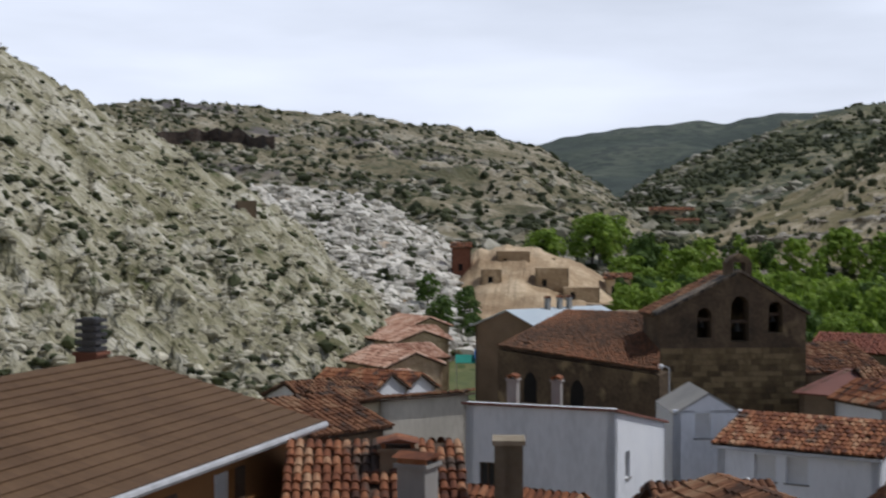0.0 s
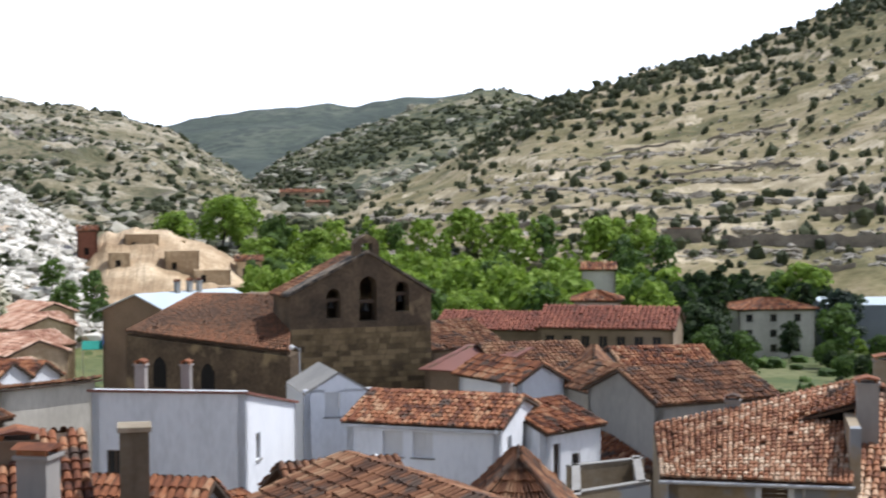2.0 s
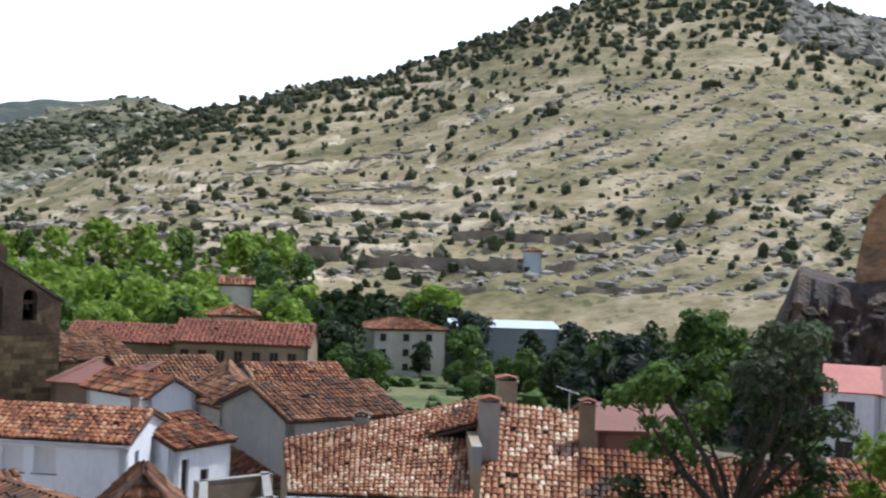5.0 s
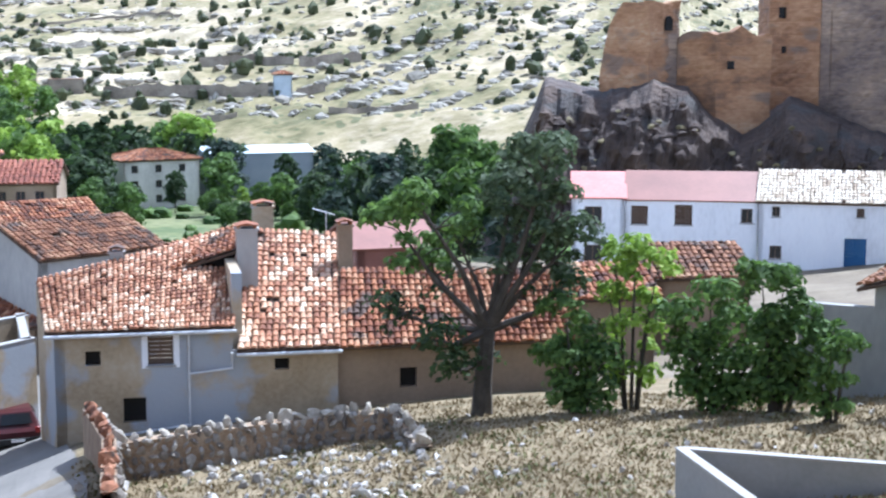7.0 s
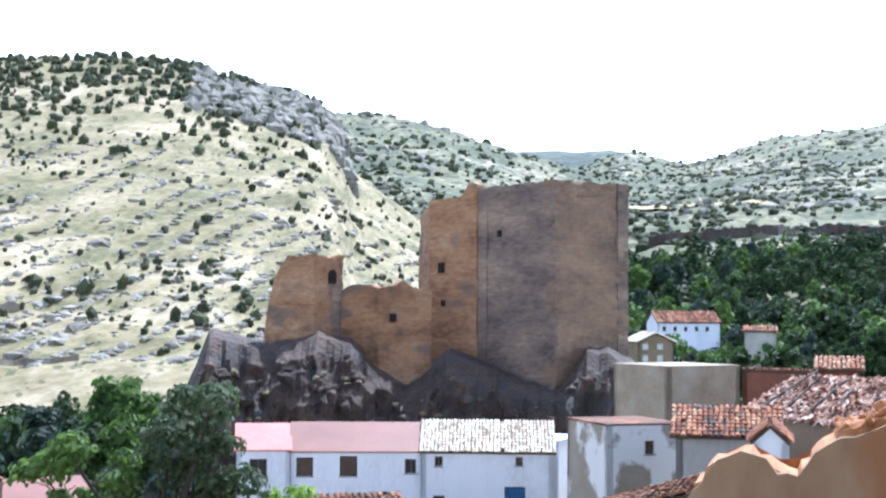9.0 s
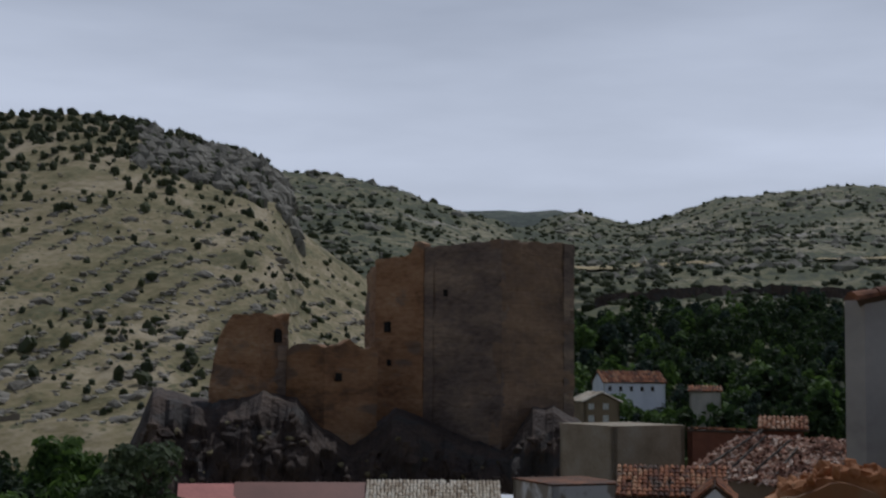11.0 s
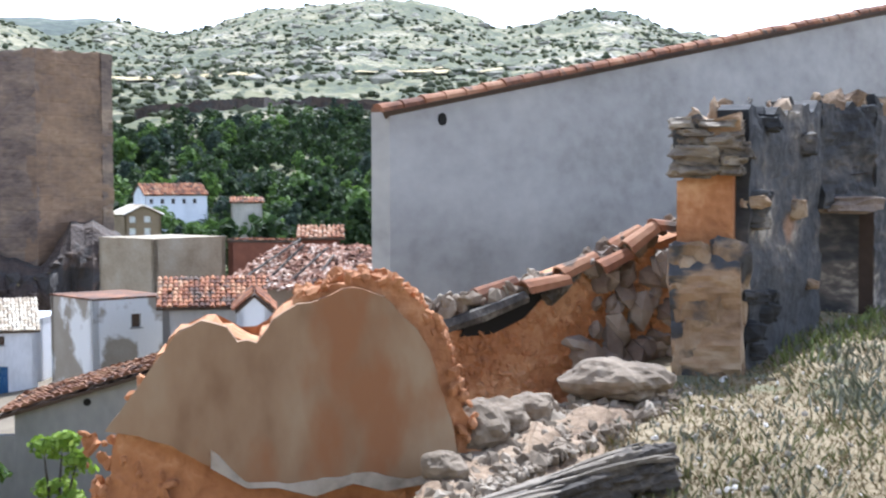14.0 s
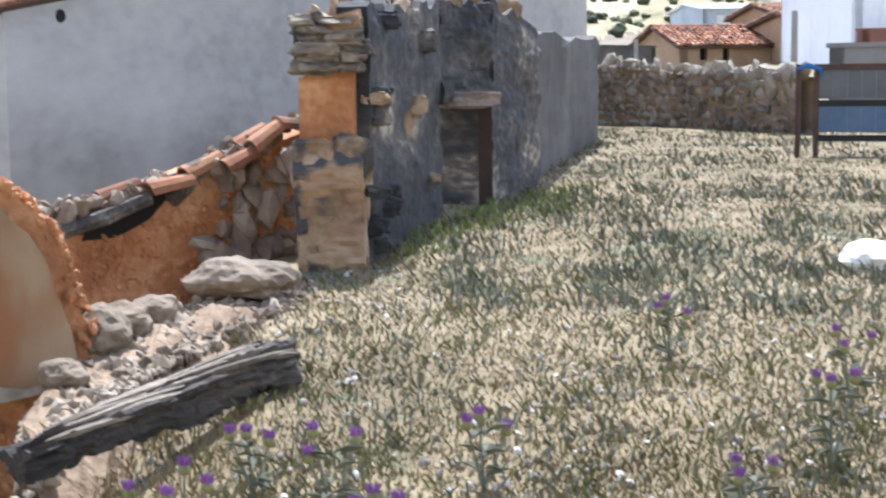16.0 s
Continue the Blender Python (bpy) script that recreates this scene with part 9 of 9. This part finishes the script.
for i, (b0, b1, d, ez, wall, roof, k) in enumerate(((-5.2, -2.6, 104, -12.6, "white_wall", "brown_tile", "x"), (-2.7, -1.4, 108, -12.3, "white_wall", "tile", "y"), (-3.8, -1.9, 92, -11.8, "grey_wall", "brown_tile", "x"), (-1.5, -0.3, 114, -12.9, "white_wall", "tile", "y"),
                                                  (-2.4, 1.0, 76, -10.2, "cream_wall", "brown_tile", "fall"), (-5.0, -2.3, 60, -8.6, "brown_wall", "brown_tile", "x"))):
    house("white_house" if wall == "white_wall" else "village_house", (b0, d), (b1, d + 3), 6, -19, ez, 1.1, wall, roof, "low pale house with a weathered tile roof", ridge=k, seed=260 + i, pitch=0.35, course=0.5,
          openings=[("f", 0.9, ez - 1.9, 0.6, 0.9, "glass")])
house("metal_roofed_shed", (3.9, 128), (7.4, 136), 9, -20, -9.2, 1.5, "brown_wall", "shed_roof", "dark shed with a pale blue metal roof and vents", ridge="x", tiled=False, chimneys=[(4.5, 4.2, -8.5, -6.9, 0.4), (6.0, 4.2, -8.5, -6.9, 0.4), (7.2, 4.2, -8.5, -6.9, 0.4)])
house("ochre_barn", (6.8, 150), (8.9, 150), 8, -20, -10.2, 0.9, "ochre_wall", "ochre_wall", "ochre barn with a pale roof", ridge="shed", tiled=False)


def awning(name, b, d, z, mt, label):
    m = Matrix.Translation(spot(b, d, z)) @ Matrix.Rotation(radians(-b), 4, "Z")
    root = thing(name, m, label, "awning")
    bm = bmesh.new()
    slab(bm, (-1.3, -0.6, 0), (1.3, -0.6, 0), (1.3, 1.2, 0.7), (-1.3, 1.2, 0.7), 0.05)
    part("canopy", bm, M[mt], root)
    g = on_ground(b, d) - z
    for x in (-1.2, 1.2):
        bm = bmesh.new()
        tube(bm, [(x, -0.5, g), (x, -0.5, 0)], [0.04, 0.04], 6)
        part("post", bm, M["gutter"], root)


M["cloth_green"] = mat("cloth_green", [(0.02, 0.26, 0.20), (0.03, 0.34, 0.27)], 1, 8, bump=0.2)
M["cloth_blue"] = mat("cloth_blue", [(0.03, 0.14, 0.42), (0.05, 0.20, 0.52)], 1, 8, bump=0.2)
awning("green_awning", 1.0, 150, -14.2, "cloth_green", "green net awning beside the church")
awning("blue_awning", 1.75, 150, -13.7, "cloth_blue", "blue plastic awning beside the church")


# pale fields on the wooded plain
def field(b0, b1, d0, d1):
    bm = bmesh.new()
    g = [[bm.verts.new(spot(b, d, on_ground(b, d) + 2.0)) for d in np.linspace(d0, d1, 5)] for b in np.linspace(b0, b1, 24)]
    for r0, r1 in zip(g, g[1:]):
        for k in range(4):
            bm.faces.new((r0[k], r1[k], r1[k + 1], r0[k + 1]))
    tagged(part("field", bm, M["stubble"]), "pale yellow stubble field", "field", kind="structure")


M["stubble"] = mat("stubble", [(0.48, 0.38, 0.18), (0.58, 0.48, 0.26)], 0.02, 0.3, bump=0.2)
for b0, b1, d0, d1 in ((57.9, 59.9, 952, 966), (60.2, 61.6, 958, 976), (61.7, 63.4, 948, 958), (67.2, 68.1, 962, 974), (68.6, 70.9, 954, 968), (69.4, 70.6, 980, 992), (71.8, 72.9, 962, 972), (75.2, 77.5, 958, 972)):
    field(b0, b1, d0, d1)


# ---- beyond the grass plot ----
def gate():
    d = 24.5
    b0 = 97.95
    p = spot(b0, d, on_ground(b0, d))
    m = Matrix.Translation(p) @ Matrix.Rotation(radians(-b0 - 4), 4, "Z")
    root = thing("metal_gate", m, "grey sheet metal gate with a blue band between iron posts", "gate")
    top, low = z_at(0.1, d) - p.z, z_at(-2.5, d) - p.z
    for x in (0.0, 0.28):
        bm = bmesh.new()
        tube(bm, [(x, 0, -0.2), (x, 0, top + 0.05)], [0.045, 0.045], 8)
        part("post", bm, M["rust_iron"], root)
    for z0, z1, mt in ((low + 0.62, top - 0.03, "sheet_grey"), (low + 0.10, low + 0.50, "sheet_blue")):
        n = 12
        for k in range(n):
            bm = bmesh.new()
            box(bm, 0.32 + 2.6 * k / n, 0.32 + 2.6 * (k + 0.97) / n, -0.012 - 0.012 * (k % 2), 0.012, z0, z1)
            part("panel", bm, M[mt], root)
    for z in (low, low + 0.55, top):
        bm = bmesh.new()
        box(bm, 0.28, 2.95, -0.03, 0.03, z - 0.05, z + 0.05)
        part("rail", bm, M["rubber"] if z < top else M["rust_iron"], root)
    bm = bmesh.new()
    tube(bm, [(-0.02, -0.06, top - 0.02), (0.15, -0.07, top + 0.03), (0.34, -0.06, top - 0.03), (0.36, -0.06, top - 0.15)], [0.03, 0.05, 0.04, 0.015], 6)
    part("rag", bm, M["cloth_blue"], root, "knotted blue rag")


M["rust_iron"] = mat("rust_iron", [(0.06, 0.035, 0.028), (0.13, 0.07, 0.05)], 3, 20, rough=0.8)
M["sheet_grey"] = mat("sheet_grey", [(0.10, 0.105, 0.115), (0.17, 0.175, 0.185)], 1.5, 8, rough=0.6)
M["sheet_blue"] = mat("sheet_blue", [(0.08, 0.14, 0.24), (0.13, 0.20, 0.31)], 1.5, 8, rough=0.6)
gate()
house("brick_house", (93.75, 74), (97.3, 76), 7, -2, z_at(1.0, 74), 1.0, "orange_wall_old", "tile", "old ochre brick house with a tiled roof", seed=301, openings=[("f", 1.0, 0.55, 0.4, 0.7, "void"), ("f", 2.2, 0.55, 0.35, 0.6, "void")])
house("brick_house", (97.45, 78), (99.1, 79), 7, -2, z_at(2.1, 78), 0.6, "orange_wall_old", "brown_tile", "tall ochre house with a tiled roof", seed=302, openings=[("f", 1.1, 2.1, 0.3, 0.4, "void")])
house("brick_house", (98.6, 72), (100.1, 73), 7, -2, z_at(1.75, 72), 0.6, "orange_wall_old", "brown_tile", "ochre house with a low tiled roof", seed=303)
house("industrial_shed", (94.6, 112), (97.9, 114), 10, -2, z_at(2.4, 112), 0.5, "shed_pale", "white_wall", "pale blue industrial shed", ridge="x", tiled=False, openings=[("f", 1.0, 3.2, 2.0, 1.0, "white")])
house("white_red_building", (100.1, 66), (103.5, 68), 8, -2, z_at(3.4, 66), 0.3, "white_wall", "white_wall", "white building with a red lower wall", ridge="flat", tiled=False)
house("red_base_wall", (100.35, 65), (103.5, 66.5), 0.6, -2, z_at(1.5, 65), 0.1, "red_sheet", "red_sheet", "low dark red wall before the white building", ridge="flat", tiled=False)
house("dark_wall", (90.3, 62), (92.8, 66), 0.6, -2, z_at(1.05, 62), 0.1, "dirty_render", "dirty_render", "dark grey garden wall", ridge="flat", tiled=False)
house("concrete_block", (99.1, 33), (103.0, 32), 0.5, -2, z_at(0.95, 33), 0.1, "concrete", "concrete", "low concrete wall behind the gate", ridge="flat", tiled=False)


def pole(name, b, d, z1, r, label, lamp=False, base=None):
    z0 = on_ground(b, d) if base is None else base
    root = thing(name, Matrix.Translation(spot(b, d, z0)) @ Matrix.Rotation(radians(-b), 4, "Z"), label, "lamp" if lamp else "pole")
    bm = bmesh.new()
    h = z1 - z0
    tube(bm, [(0, 0, -0.3), (0, 0, h)], [r, r * 0.8], 8)
    part("post", bm, M["gutter"] if lamp else M["concrete"], root)
    if lamp:
        bm = bmesh.new()
        tube(bm, [(0, 0, h - 0.15), (-0.25, 0, h + 0.05), (-0.5, 0, h + 0.05)], [0.03, 0.03, 0.03], 6)
        part("arm", bm, M["gutter"], root)
        bm = bmesh.new()
        bmesh.ops.create_uvsphere(bm, u_segments=12, v_segments=8, radius=0.17, matrix=Matrix.Translation((-0.5, 0, h)))
        part("globe", bm, M["white_frame"], root)


pole("street_lamp", 12.2, 52, z_at(-9.75, 52), 0.04, "street lamp with a white globe between the roofs", True)
pole("street_lamp", 8.75, 90, z_at(-5.5, 90), 0.05, "street lamp with a white globe before the church", True)
pole("utility_pole", 92.05, 56, z_at(1.25, 56), 0.09, "pale concrete utility pole")
pole("utility_pole", 97.9, 50, z_at(2.2, 50), 0.12, "dark wooden utility pole")


def dish():
    p = sight(20.3, -12.75, 43)
    root = thing("satellite_dish", Matrix.Translation((p.x, p.y, p.z)) @ Matrix.Rotation(radians(-20), 4, "Z"), "white satellite dish on a roof corner", "satellite dish")
    bm = bmesh.new()
    rings = []
    for i in range(6):
        r = 0.42 * i / 5
        rings.append([bm.verts.new((r * math.cos(a), -0.9 * r * r + 0.25 * r * math.sin(a), r * math.sin(a))) for a in np.linspace(0, math.tau, 17)[:-1]])
    for r0, r1 in zip(rings[1:], rings[2:]):
        for k in range(16):
            bm.faces.new((r0[k], r0[(k + 1) % 16], r1[(k + 1) % 16], r1[k]))
    bmesh.ops.solidify(bm, geom=bm.faces[:], thickness=0.02)
    part("reflector", bm, M["white_frame"], root)
    bm = bmesh.new()
    tube(bm, [(0, 0.1, -0.1), (0, 0.35, -1.2)], [0.03, 0.03], 6)
    part("mast", bm, M["gutter"], root)
    bm = bmesh.new()
    tube(bm, [(0, 0, -0.35), (0, -0.45, -0.1)], [0.015, 0.015], 5)
    part("arm", bm, M["gutter"], root)


dish()
house("corner_house", (17.6, 36), (19.7, 43), 5, -16, -10.0, 0.5, "grey_wall", "brown_tile", "low house end with old tiles beside the lane", ridge="shed", seed=311)

walled_box("yard_wall", [spot(19.3, 60), spot(19.3, 54), spot(22.1, 56.5), spot(21.9, 62), spot(19.3, 60)], -16, [-10.6] * 5, 0.3, "ochre_wall", "ochre rendered roofless yard wall with a white coping", "pale_cap")
